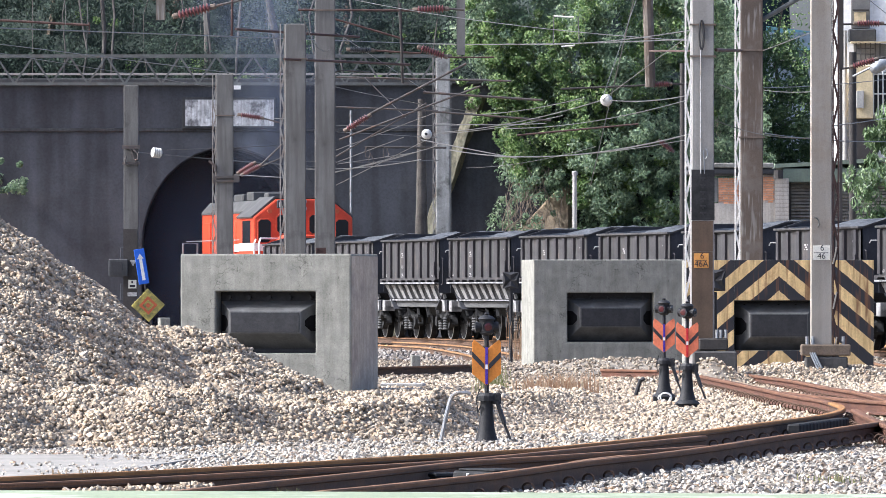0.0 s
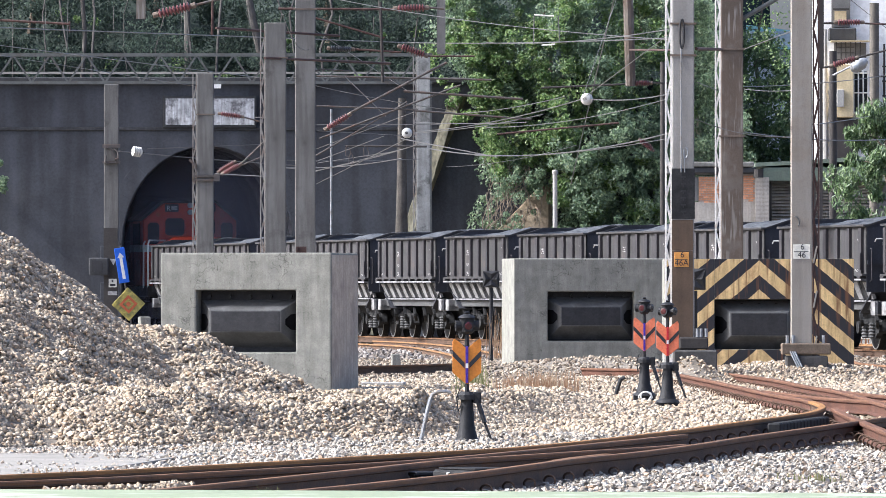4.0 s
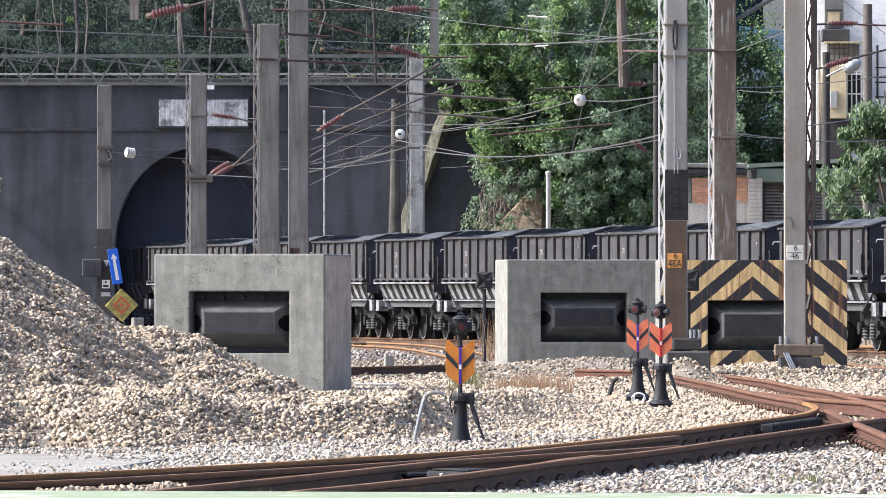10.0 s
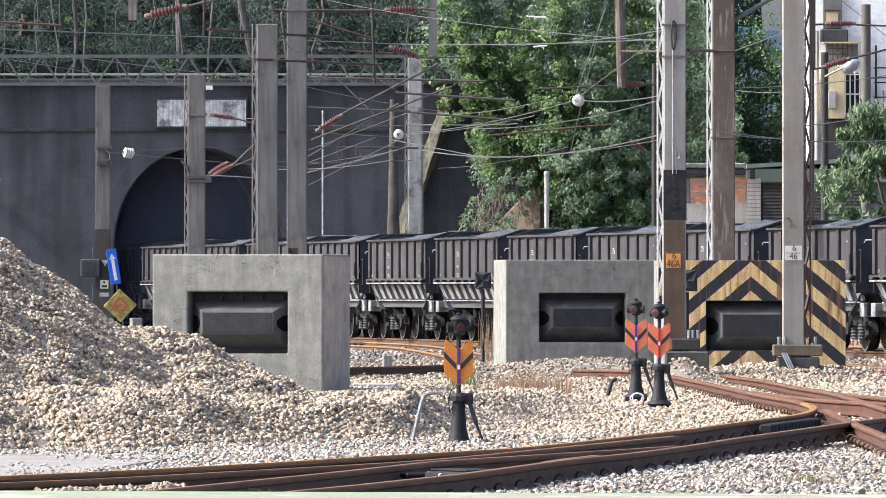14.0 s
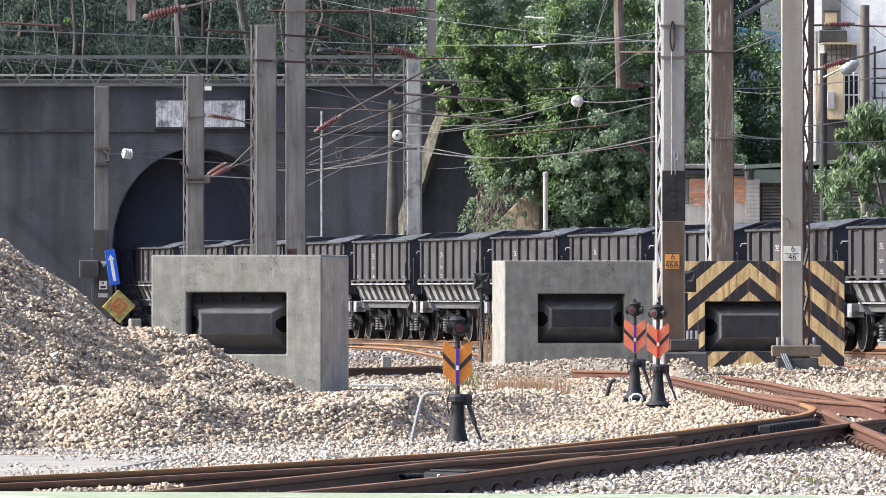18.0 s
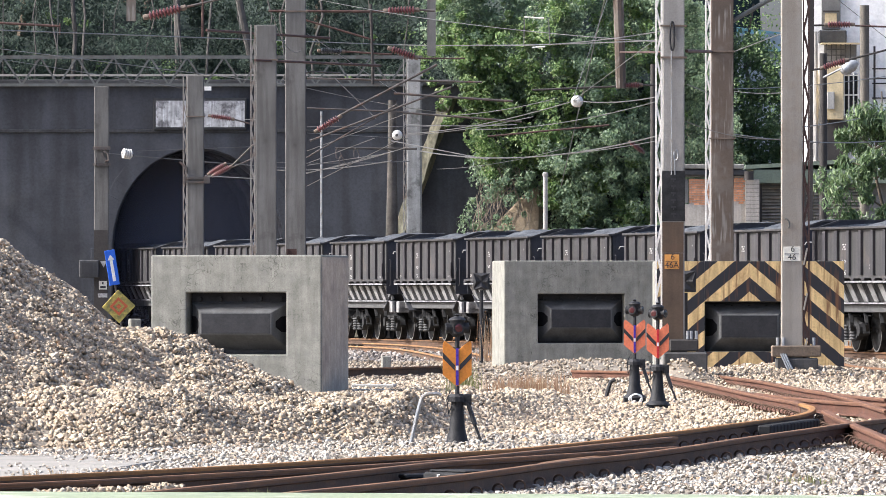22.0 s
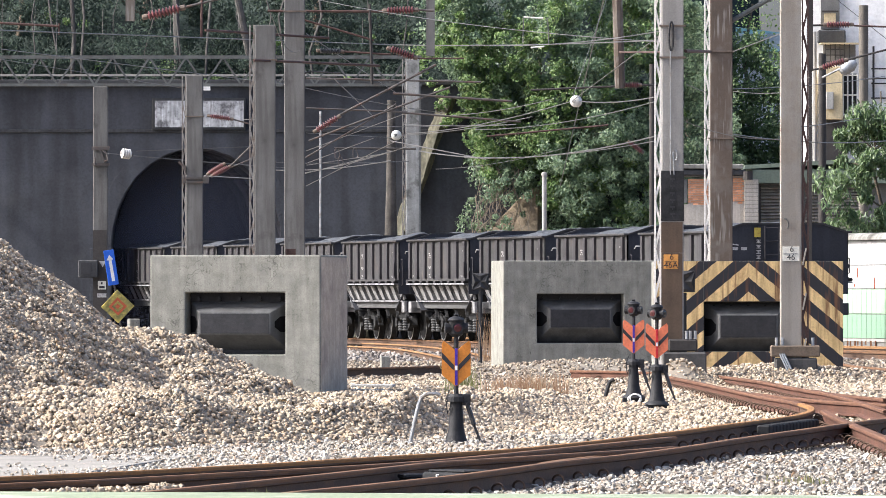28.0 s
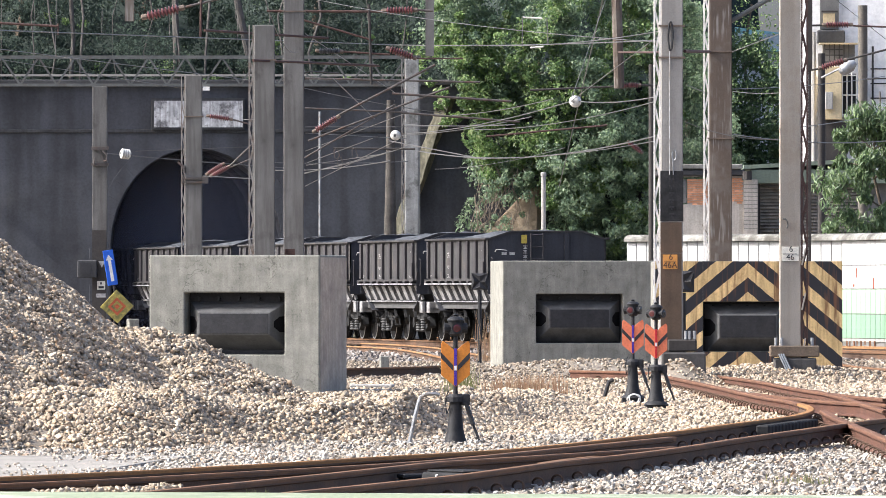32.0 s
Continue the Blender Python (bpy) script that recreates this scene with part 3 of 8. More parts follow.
ys = np.array([-2500, -1000, -300, -100, -30, 0, 20, 35] + list(np.arange(44, 72, 0.5)) + list(np.arange(72, 102, 0.2)) + list(np.arange(102, 150, 0.5)) + [155, 160, 170, 185, 200, 230, 260, 320, 500, 1000, 2500])
ground = tagged(grid_sheet("ground", xs, ys, height, M_DIRT), "grey-brown gravelly ground of the railway yard", kind="structure")

path = Shape().prism([(-8, 63.0), (-2.75, 63.0), (-2.0, 71.6), (-8, 71.6)], -0.1, 0.012, "z")
tagged(solid("pavement", path, M_PATH, "pale worn concrete slab path beside the gravel heap", kind="structure", bevel=0.004))
ledge = Shape().box(-6, 6, 44, 49.5, -0.1, 0.203)
tagged(solid("kerb", ledge, M_LEDGE, "pale green painted concrete ledge with a thin rusty edge", kind="structure", bevel=0.02, m=pose(0, 0, 0, 0, 0.25, 0)))

# ---- retaining wall with the tunnel portal ----
PORTAL = 250.0
wall = thing("wall_north", pose(0, PORTAL, 0), "tall sooty black masonry retaining wall round a tunnel mouth", "", kind="structure")
TX, TW, TS, TV = -6.83, 2.36, 2.6, 2.7       # tunnel middle, half width, springing height, rise


def arch(n=16):
    return [(TX + TW * math.cos(math.pi * i / n), TS + TV * math.sin(math.pi * i / n)) for i in range(n + 1)]


WALL_TOP = 7.034
outer = [(-40, -0.3), (-40, WALL_TOP), (5.5, WALL_TOP), (5.5, -0.3), (TX + TW, -0.3)] + arch() + [(TX - TW, -0.3)]
part("masonry", Shape().prism(outer, 0, 1.2), M_SOOT, wall)
ring_out = [(TX + (TW + 0.45) * math.cos(math.pi * i / 20), TS + (TV + 0.45) * math.sin(math.pi * i / 20)) for i in range(21)]
ring_in = [(TX + (TW + 0.01) * math.cos(math.pi * i / 20), TS + (TV + 0.01) * math.sin(math.pi * i / 20)) for i in range(21)]
for i in range(20):
    part("voussoir", Shape().prism([ring_in[i], ring_out[i], ring_out[i + 1], ring_in[i + 1]], -0.012, 0.3), M_SOOT, wall, bevel=0.006)
for sx in (-1, 1):
    for k in range(5):
        x0 = TX + sx * (TW + 0.01)
        x1 = TX + sx * (TW + (0.45 if k % 2 else 0.6))
        part("quoin", Shape().box(min(x0, x1), max(x0, x1), -0.012, 0.3, 0.05 + k * 0.5, 0.53 + k * 0.5), M_SOOT, wall, bevel=0.015)
part("coping", Shape().box(-40, 5.5, -0.25, 1.3, WALL_TOP + 0.004, WALL_TOP + 0.16), M_SOOT_TRIM, wall, bevel=0.02)
part("string_course", Shape().box(-40, 5.5, -0.05, 0.1, 5.722, 5.831), M_SOOT_TRIM, wall, bevel=0.02)
plaque = part("plaque_frame", Shape().box(-8.062, -5.469, -0.12, 0.1, 5.800, 6.691), M_SOOT_TRIM, wall, "dark frame of a pale plaque", bevel=0.02)
part("plaque_panel", Shape().box(-7.984, -5.531, -0.14, 0, 5.878, 6.612), M_PANEL, wall, "streaked whitish plaque panel")

# the bore, closed at its far end
bore = Shape()
inner = [(x, z) for x, z in arch()]
prof = [(TX + TW, -0.3)] + inner + [(TX - TW, -0.3)]
n = len(prof)
lean = -0.2
vs = [(x + lean * (d - 1.2), d, z) for d in (1.2, 190.0) for x, z in prof]
bore.add(vs, [(i, i + 1, i + 1 + n, i + n) for i in range(n - 1)] + [tuple(range(n, 2 * n))])
tagged(solid("tunnel_lining", bore, M_BORE, "unlit soot-black tunnel bore", kind="structure", m=pose(0, PORTAL, 0)))

# haze over the dark bore, added as thin uneven veils in its mouth
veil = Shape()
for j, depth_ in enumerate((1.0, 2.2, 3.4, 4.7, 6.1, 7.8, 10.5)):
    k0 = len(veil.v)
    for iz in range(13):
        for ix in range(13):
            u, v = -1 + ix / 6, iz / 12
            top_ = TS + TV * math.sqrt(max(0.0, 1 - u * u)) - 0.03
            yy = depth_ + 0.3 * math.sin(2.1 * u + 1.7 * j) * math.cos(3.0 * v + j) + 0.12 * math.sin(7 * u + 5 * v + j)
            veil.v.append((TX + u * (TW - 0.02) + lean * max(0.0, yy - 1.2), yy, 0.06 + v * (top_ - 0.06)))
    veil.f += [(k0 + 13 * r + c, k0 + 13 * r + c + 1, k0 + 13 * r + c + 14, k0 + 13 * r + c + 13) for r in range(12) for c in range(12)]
haze_me = bpy.data.meshes.new("tunnel_smoke")
haze_me.from_pydata(veil.v, [], veil.f)
haze_me.polygons.foreach_set("use_smooth", np.full(len(veil.f), True))
haze_ob = part("tunnel_smoke", haze_me, M_BORE_HAZE)
haze_ob.matrix_basis = pose(0, PORTAL, 0)
tagged(haze_ob, "thin blue-grey veils added in the tunnel mouth for haze", "smoke", kind="stuff")

# wing of the wall that runs on to the foot of the hill
wing = Shape().box(5.5, 9.0, 0.3, 1.3, -0.3, 3.2)
tagged(solid("wall_east", wing, M_SOOT, "sooty retaining wall below the overgrown hill", kind="structure", m=pose(0, PORTAL, 0)))
butt, brng = Shape(), random.Random(4)
for k in range(25):
    z = 6.678 * k / 24 + (brng.uniform(-0.05, 0.05) if 0 < k < 24 else 0)
    mid = -2.31 + (0.12 - -2.31) * k / 24
    half = 0.24 + brng.uniform(-0.01, 0.015)
    butt.v += [(mid - half, 1.0, z), (mid - half + 0.04, brng.uniform(0, 0.1), z), (mid + 0.1 + brng.uniform(-0.03, 0.03), brng.uniform(-0.16, -0.08), z), (mid + half - 0.04, brng.uniform(0, 0.1), z), (mid + half, 1.0, z)]
butt.f = [(5 * k + i, 5 * k + i + 1, 5 * k + i + 6, 5 * k + i + 5) for k in range(24) for i in range(4)] + [(124, 123, 122, 121, 120)]
tagged(solid("buttress", butt, M_MOSSY, "sloping buttress covered with yellowish moss", kind="structure", smooth=True, m=pose(0, 249.55, 0)))


# ---- hill behind ----
def hill_height(x, y):
    left = 6.2 + 0.55 * (y - 252)
    right = 0.2 + 0.95 * (y - 250.2)
    k = smooth_step(3.0, 6.5, x)
    z = left * (1 - k) + right * k + 0.7 * waves(x, y, 21, 9.0)
    z = z * (1 - smooth_step(6.9, 8.3, x / y * 250))
    return np.where(y < 251.4, np.where(x > 5.4, 0.0, 5.5), np.clip(z, 0, 60))


hx = np.array([-400, -200, -100, -60] + list(np.arange(-30, 30, 1.0)) + [60, 100, 200, 400])
hy = np.array([251.3] + list(np.arange(252, 290, 1.5)) + [300, 330, 400])
tagged(grid_sheet("hillside", hx, hy, hill_height, M_HILL), "overgrown hillside above the tunnel, shade put into its colour", kind="structure")

# ---- panelled boundary wall behind the far track ----
bw = thing("boundary_wall", pose(0, 0, 0), "white and mint-green panelled boundary wall with mouldy rounded coping", "", kind="structure")
BW = [(4.306, 212.0), (9.134, 207.0), (10.036, 203.0), (13.252, 190.0)]



# ---- rails ----
def resample(pts, step):
    """Points at even steps along a smooth line through pts."""
    p = [Vector((*q, 0)) for q in pts]
    p = [2 * p[0] - p[1]] + p + [2 * p[-1] - p[-2]]
    fine = []
    for i in range(1, len(p) - 2):
        a, b, c, d = p[i - 1:i + 3]
        for k in range(12):
            t = k / 12
            fine.append(0.5 * (2 * b + (c - a) * t + (2 * a - 5 * b + 4 * c - d) * t * t + (3 * b - a - 3 * c + d) * t ** 3))
    fine.append(p[-2])
    out, left = [fine[0]], step
    for a, b in zip(fine, fine[1:]):
        while (b - a).length > left:
            a = a + (b - a).normalized() * left
            out.append(a)
            left = step
        left -= (b - a).length
    out.append(fine[-1])
    return out


RAIL = [(-0.06, 0), (0.06, 0), (0.06, 0.012), (0.012, 0.03), (0.012, 0.098), (0.033, 0.108), (0.033, 0.132), (0.026, 0.14),
        (-0.026, 0.14), (-0.033, 0.132), (-0.033, 0.108), (-0.012, 0.098), (-0.012, 0.03), (-0.06, 0.012)]


def sweep(pts, profile, z):
    s = Shape()
    n, m = len(profile), len(pts)
    for i, p in enumerate(pts):
        d = (pts[min(i + 1, m - 1)] - pts[max(i - 1, 0)]).normalized()
        side = Vector((d.y, -d.x, 0))
        s.v += [tuple(p + side * a + Vector((0, 0, z + b))) for a, b in profile]
    s.f = [(k * n + i, k * n + (i + 1) % n, (k + 1) * n + (i + 1) % n, (k + 1) * n + i) for k in range(m - 1) for i in range(n)]
    s.f += [tuple(range(n - 1, -1, -1)), tuple((m - 1) * n + i for i in range(n))]
    return s


def rail(pts, top, label, web=M_RAIL_SIDE, head=M_RAIL_HEAD, fast=0.0, step=0.8):
    line = resample(pts, step)
    ob = tagged(part("rail", sweep(line, RAIL, top - 0.14), web), label, "rail", "rails of the yard")
    cap = [(-0.0355, 0.118), (0.0355, 0.118), (0.0355, 0.134), (0.028, 0.1425), (-0.028, 0.1425), (-0.0355, 0.134)]
    part("rail_head", sweep(line, cap, top - 0.14), head, ob, "rubbed rail head")
    if fast:
        clip = Shape()
        clip.tube([(0.082 + 0.04 * math.cos(a), 0.018 * a - 0.03, 0.032 + 0.036 * math.sin(a)) for a in np.linspace(-0.9, 4.2, 12)], 0.008, 5)
        me = None
        chair = [resample(pts, fast)][0]
        for a, b in zip(chair, chair[1:]):
            d = (b - a).normalized()
            for half in (0, 180):
                c = part("rail_clip", me or clip, M_RAIL_SIDE, ob)
                me = c.data
                c.matrix_basis = pose(a.x, a.y, top - 0.145, 0, 0, math.degrees(math.atan2(d.y, d.x)) - 90 + half)
    return ob


OLD = "rust-brown steel rail of a turnout lying in ballast"
NEAR_TOP = 0.17
rail([(-3.17, 54.38), (-2.72, 55.46), (-2.40, 56.24), (-2.08, 57.03), (-1.75, 57.95), (-1.42, 58.99), (-1.07, 60.07), (-0.71, 61.39), (-0.33, 62.67), (0.06, 63.89), (0.47, 65.27), (0.91, 67.59), (1.39, 70.49), (1.92, 73.95), (2.52, 78.27), (3.19, 82.94), (3.50, 86.51), (3.63, 89.50), (3.65, 92.4)], NEAR_TOP, "rust-brown curved rail with an orange-worn head", head=M_RAIL_WORN, fast=0.95)
rail([(3.65, 92.5), (3.64, 94.66), (3.47, 99.89), (3.26, 111.95), (3.04, 122.99)], NEAR_TOP, "red-rusted rail running on past the bend", M_RAIL_RED, M_RAIL_RED_HEAD, fast=0.6)
rail([(-3.07, 52.65), (-2.63, 53.59), (-2.32, 54.23), (-2.01, 54.97), (-1.69, 55.90), (-1.36, 56.87), (-1.03, 57.87), (-0.68, 58.90), (-0.32, 60.07), (0.02, 61.50), (0.46, 63.77), (0.89, 66.10), (1.35, 68.61), (1.80, 71.03)], NEAR_TOP - 0.002, OLD)
rail([(-1.74, 51.25), (-1.58, 52.14), (-1.29, 53.68), (-0.98, 55.32), (-0.66, 57.06), (-0.31, 59.10), (-0.02, 60.68), (0.45, 62.24), (0.86, 63.66), (1.28, 65.03), (1.69, 66.58)], NEAR_TOP - 0.004, OLD)
rail([(-0.96, 50.64), (-0.79, 51.66), (-0.60, 52.48), (-0.28, 54.13), (0.06, 55.89), (0.42, 58.23), (0.82, 60.88), (1.24, 63.00), (1.72, 65.99), (2.26, 69.94), (2.85, 73.95), (3.51, 78.44), (3.99, 81.44), (4.52, 84.49)], NEAR_TOP, "rust-brown front rail of a turnout in pale ballast", fast=0.95)
rail([(0.66, 60.17), (0.83, 61.40), (1.06, 62.67)], NEAR_TOP - 0.002, "short rust-brown guard rail inside a turnout", step=0.5)
rail([(3.66, 87.08), (3.59, 83.08), (3.54, 79.09), (3.48, 72.74), (3.41, 66.83), (3.28, 57.32)], NEAR_TOP - 0.002, "rust-red rail that crosses the turnout", M_RAIL_RED, M_RAIL_RED_HEAD, fast=0.95)
rail([(1.87, 132.20), (2.58, 130.77), (3.18, 128.45), (3.66, 125.78), (3.89, 120.75), (4.08, 115.36), (4.18, 108.46), (4.31, 103.50), (4.48, 100.07), (4.73, 96.60)], NEAR_TOP - 0.002, "red-rusted rail curving away toward the buffer stops", M_RAIL_RED, M_RAIL_RED_HEAD, fast=0.95)
rail([(3.50, 102.51), (3.78, 98.08), (3.94, 96.00), (4.20, 93.77), (4.51, 92.10), (4.74, 90.72)], NEAR_TOP - 0.004, "red-rusted rail of the crossing", M_RAIL_RED, M_RAIL_RED_HEAD)
rail([(4.31, 105.12), (4.34, 98.26), (4.30, 92.24), (4.26, 86.92)], NEAR_TOP, "orange-rusted rail of the crossing", M_RAIL_RED, M_RAIL_RED_HEAD)
FAR_TOP = 0.175
rail([(-2.90, 206.90), (-1.80, 200.00), (-1.01, 192.51), (-0.38, 178.22), (0.16, 160.71), (0.30, 155.17)], FAR_TOP - 0.06, "orange-rusted rail of a siding that branches off", M_RAIL_SIDE, M_RAIL_ORANGE, step=2)
rail([(-1.93, 214.67), (-1.09, 208.46), (-0.30, 199.25), (0.30, 185.90), (0.88, 168.52)], FAR_TOP - 0.062, "orange-rusted rail of a siding that branches off", M_RAIL_SIDE, M_RAIL_ORANGE, step=2)
rail([(-1.93, 138.18), (-1.26, 139.78), (-0.74, 140.88), (0.05, 144.26)], FAR_TOP - 0.035, "dark rail of a disused siding", step=2)
rail([(6.38, 146.60), (6.34, 139.78), (6.59, 134.57), (6.94, 129.73)], FAR_TOP - 0.002, "dark rail of a disused siding", step=2)

# straight running track of the train, and the one behind it
UX, UY = -0.19612, 0.98058           # along the track, away


def on_track(q, off=0.0):
    """A point q metres along the running track, off metres to its right."""
    return (1.42 + UX * q + UY * off, 207.9 + UY * q - UX * off)


for off in (-0.565, 0.565):
    rail([on_track(-190, off), on_track(-60, off), on_track(60, off), on_track(200, off)], FAR_TOP, "straight rust-brown running rail", step=10)
for off in (5.6, 6.73):
    rail([on_track(-60, off), on_track(-20, off), on_track(36, off)], FAR_TOP - 0.07, "rust-brown rail of the far track by the wall", M_RAIL_SIDE, M_RAIL_ORANGE, step=6)
sl = Shape()
for k in range(-60, 65):
    x, y = on_track(k * 0.9)
    sl.turned(Matrix()).add(*(lambda b: (b.v, b.f))(Shape().box(-1.1, 1.1, -0.11, 0.11, -0.12, 0.034).turned(pose(x, y, 0, 0, 0, 11.31))))
tagged(part("sleepers", sl, M_SLEEPER), "dark sleepers under the running track", "sleepers", kind="stuff")


# ---- buffer stops ----
def buffer_stop(m, W, T, D, material, label, front=None, half=0.74, low=1.43, lit_board_side=False):
    """A concrete block, T high with its top at T, with a rubber pad in a recess of its front."""
    ob = thing("buffer_stop", m, label, "buffer stop", "concrete buffer stops")
    k_ = W / 2.53                                   # all in proportion to the width
    h0, h1, r0, r1 = -0.3, T, T - low * k_, T - 0.54 * k_    # recess from r0 to r1
    w = half * k_
    O = [(-W / 2, h0), (W / 2, h0), (W / 2, h1), (-W / 2, h1)]
    I = [(-w, r0), (w, r0), (w, r1), (-w, r1)]
    vs = [(x, 0, z) for x, z in O + I] + [(x, 0.32, z) for x, z in I] + [(x, D, z) for x, z in O]
    fs = [(8, 9, 10, 11), (12, 15, 14, 13)]
    for i in range(4):
        j = (i + 1) % 4
        fs += [(i, j, j + 4, i + 4), (i + 4, j + 4, j + 8, i + 8), (j, i, i + 12, j + 12)]
    part("block", Shape().add(vs, fs), material, ob, bevel=0.022, segments=2)
    if front:
        z0 = T
        for a, b, c, d in ((-W / 2, -w, h0, h1), (w, W / 2, h0, h1), (-w, w, r1, h1), (-w, w, h0, r0)):
            f = part("painted_face", Shape().box(a + 0.002, b - 0.002, -0.006, 0.0, c - z0 + 0.002, d - z0 - 0.002), front, ob, "yellow and black chevron paint, chipped and rust-stained")
            f.location.z = z0
    # pad: a plate, a pyramid-sided buffer, cheeks and bolts
    part("back_plate", Shape().box(-w + 0.006, w - 0.006, 0.26, 0.318, r0 + 0.006, r1 - 0.006), M_BLACK_RUBBER, ob)
    zc, a, b, e = (r0 + r1) / 2, (half - 0.21) * k_, 0.16 * k_, (half - 0.015) * k_
    pad = Shape()
    va = [(-e, 0.26, zc - 0.38 * k_), (e, 0.26, zc - 0.38 * k_), (e, 0.26, zc + 0.31 * k_), (-e, 0.26, zc + 0.31 * k_)]
    yf = -0.01
    vb = [(-a, yf, zc - b), (a, yf, zc - b), (a, yf, zc + b), (-a, yf, zc + b)]
    pad.add(va + vb, [(0, 1, 5, 4), (1, 2, 6, 5), (2, 3, 7, 6), (3, 0, 4, 7), (4, 5, 6, 7), (3, 2, 1, 0)])
    part("rubber_pad", pad, M_PAD, ob, "black rubber impact pad, scuffed", bevel=0.012, segments=2)
    part("pad_face", Shape().box(-a + 0.02, a - 0.02, yf - 0.006, yf - 0.0005, zc - b + 0.015, zc + b - 0.015), M_BLACK_RUBBER, ob, "darker flat face of the pad", bevel=0.003)
    for sx in (-1, 1):
        def on_end(x, z):
            """A point of the pad's sloping end, x metres in from the recess."""
            return (sx * (e - x * k_), 0.26 - (0.26 - yf) * x * k_ / (e - a), zc + z * k_)
        # no hole is cut: a flat black plate gives the socket's shade
        hole = [on_end(*q) for q in ((0.01, -0.13), (0.09, -0.12), (0.15, -0.05), (0.15, 0.03), (0.09, 0.1), (0.01, 0.11))]
        rim_ = Shape().add([(x, y - 0.012, z) for x, y, z in hole] + hole, [(0, 1, 2, 3, 4, 5), (11, 10, 9, 8, 7, 6)] + [(i, (i + 1) % 6, (i + 1) % 6 + 6, i + 6) for i in range(6)])
        part("end_socket", rim_, M_SOCKET_SHADE, ob, "flat black plate for the shade of a socket in the pad's end")
    if lit_board_side:
        # sheet over the shaded side, brightened by its colour in place of fill light
        part("board_marked_side", Shape().box(W / 2, W / 2 + 0.004, 0.03, D - 0.03, h0, h1 - 0.03), M_CONC_SIDE_LIT, ob, "brownish board-marked concrete side, fill light put into its colour")
    for k in range(5):
        x = (-1 + k * 0.5) * (half - 0.14) * k_
        part("bolt", Shape().rod((x, 0.2, r1 - 0.08), (x, 0.265, r1 - 0.08), 0.03, 6), M_DARK_IRON, ob)
    return ob


def from_corner(x, d, W, rz):
    """The pose of a block with its front's left end at x, d."""
    a = radians(rz)
    return pose(x + W / 2 * math.cos(a), d + W / 2 * math.sin(a), 0, 0, 0, rz)


buffer_stop(from_corner(-3.848, 118.4, 2.3, -13), 2.3, 1.795, 1.5, M_CONC, "weathered grey concrete buffer stop with a black rubber pad", lit_board_side=True)
buffer_stop(from_corner(0.998, 152, 2.62, 7), 2.62, 1.842, 1.6, M_CONC, "weathered grey concrete buffer stop with one sunlit side", half=0.71, low=1.34)
buffer_stop(from_corner(2.988, 128.5, 2.69, 0), 2.69, 1.752, 1.6, M_CONC, "concrete buffer stop painted with black and yellow chevrons", M_CHEVRON, 0.6, 1.21)


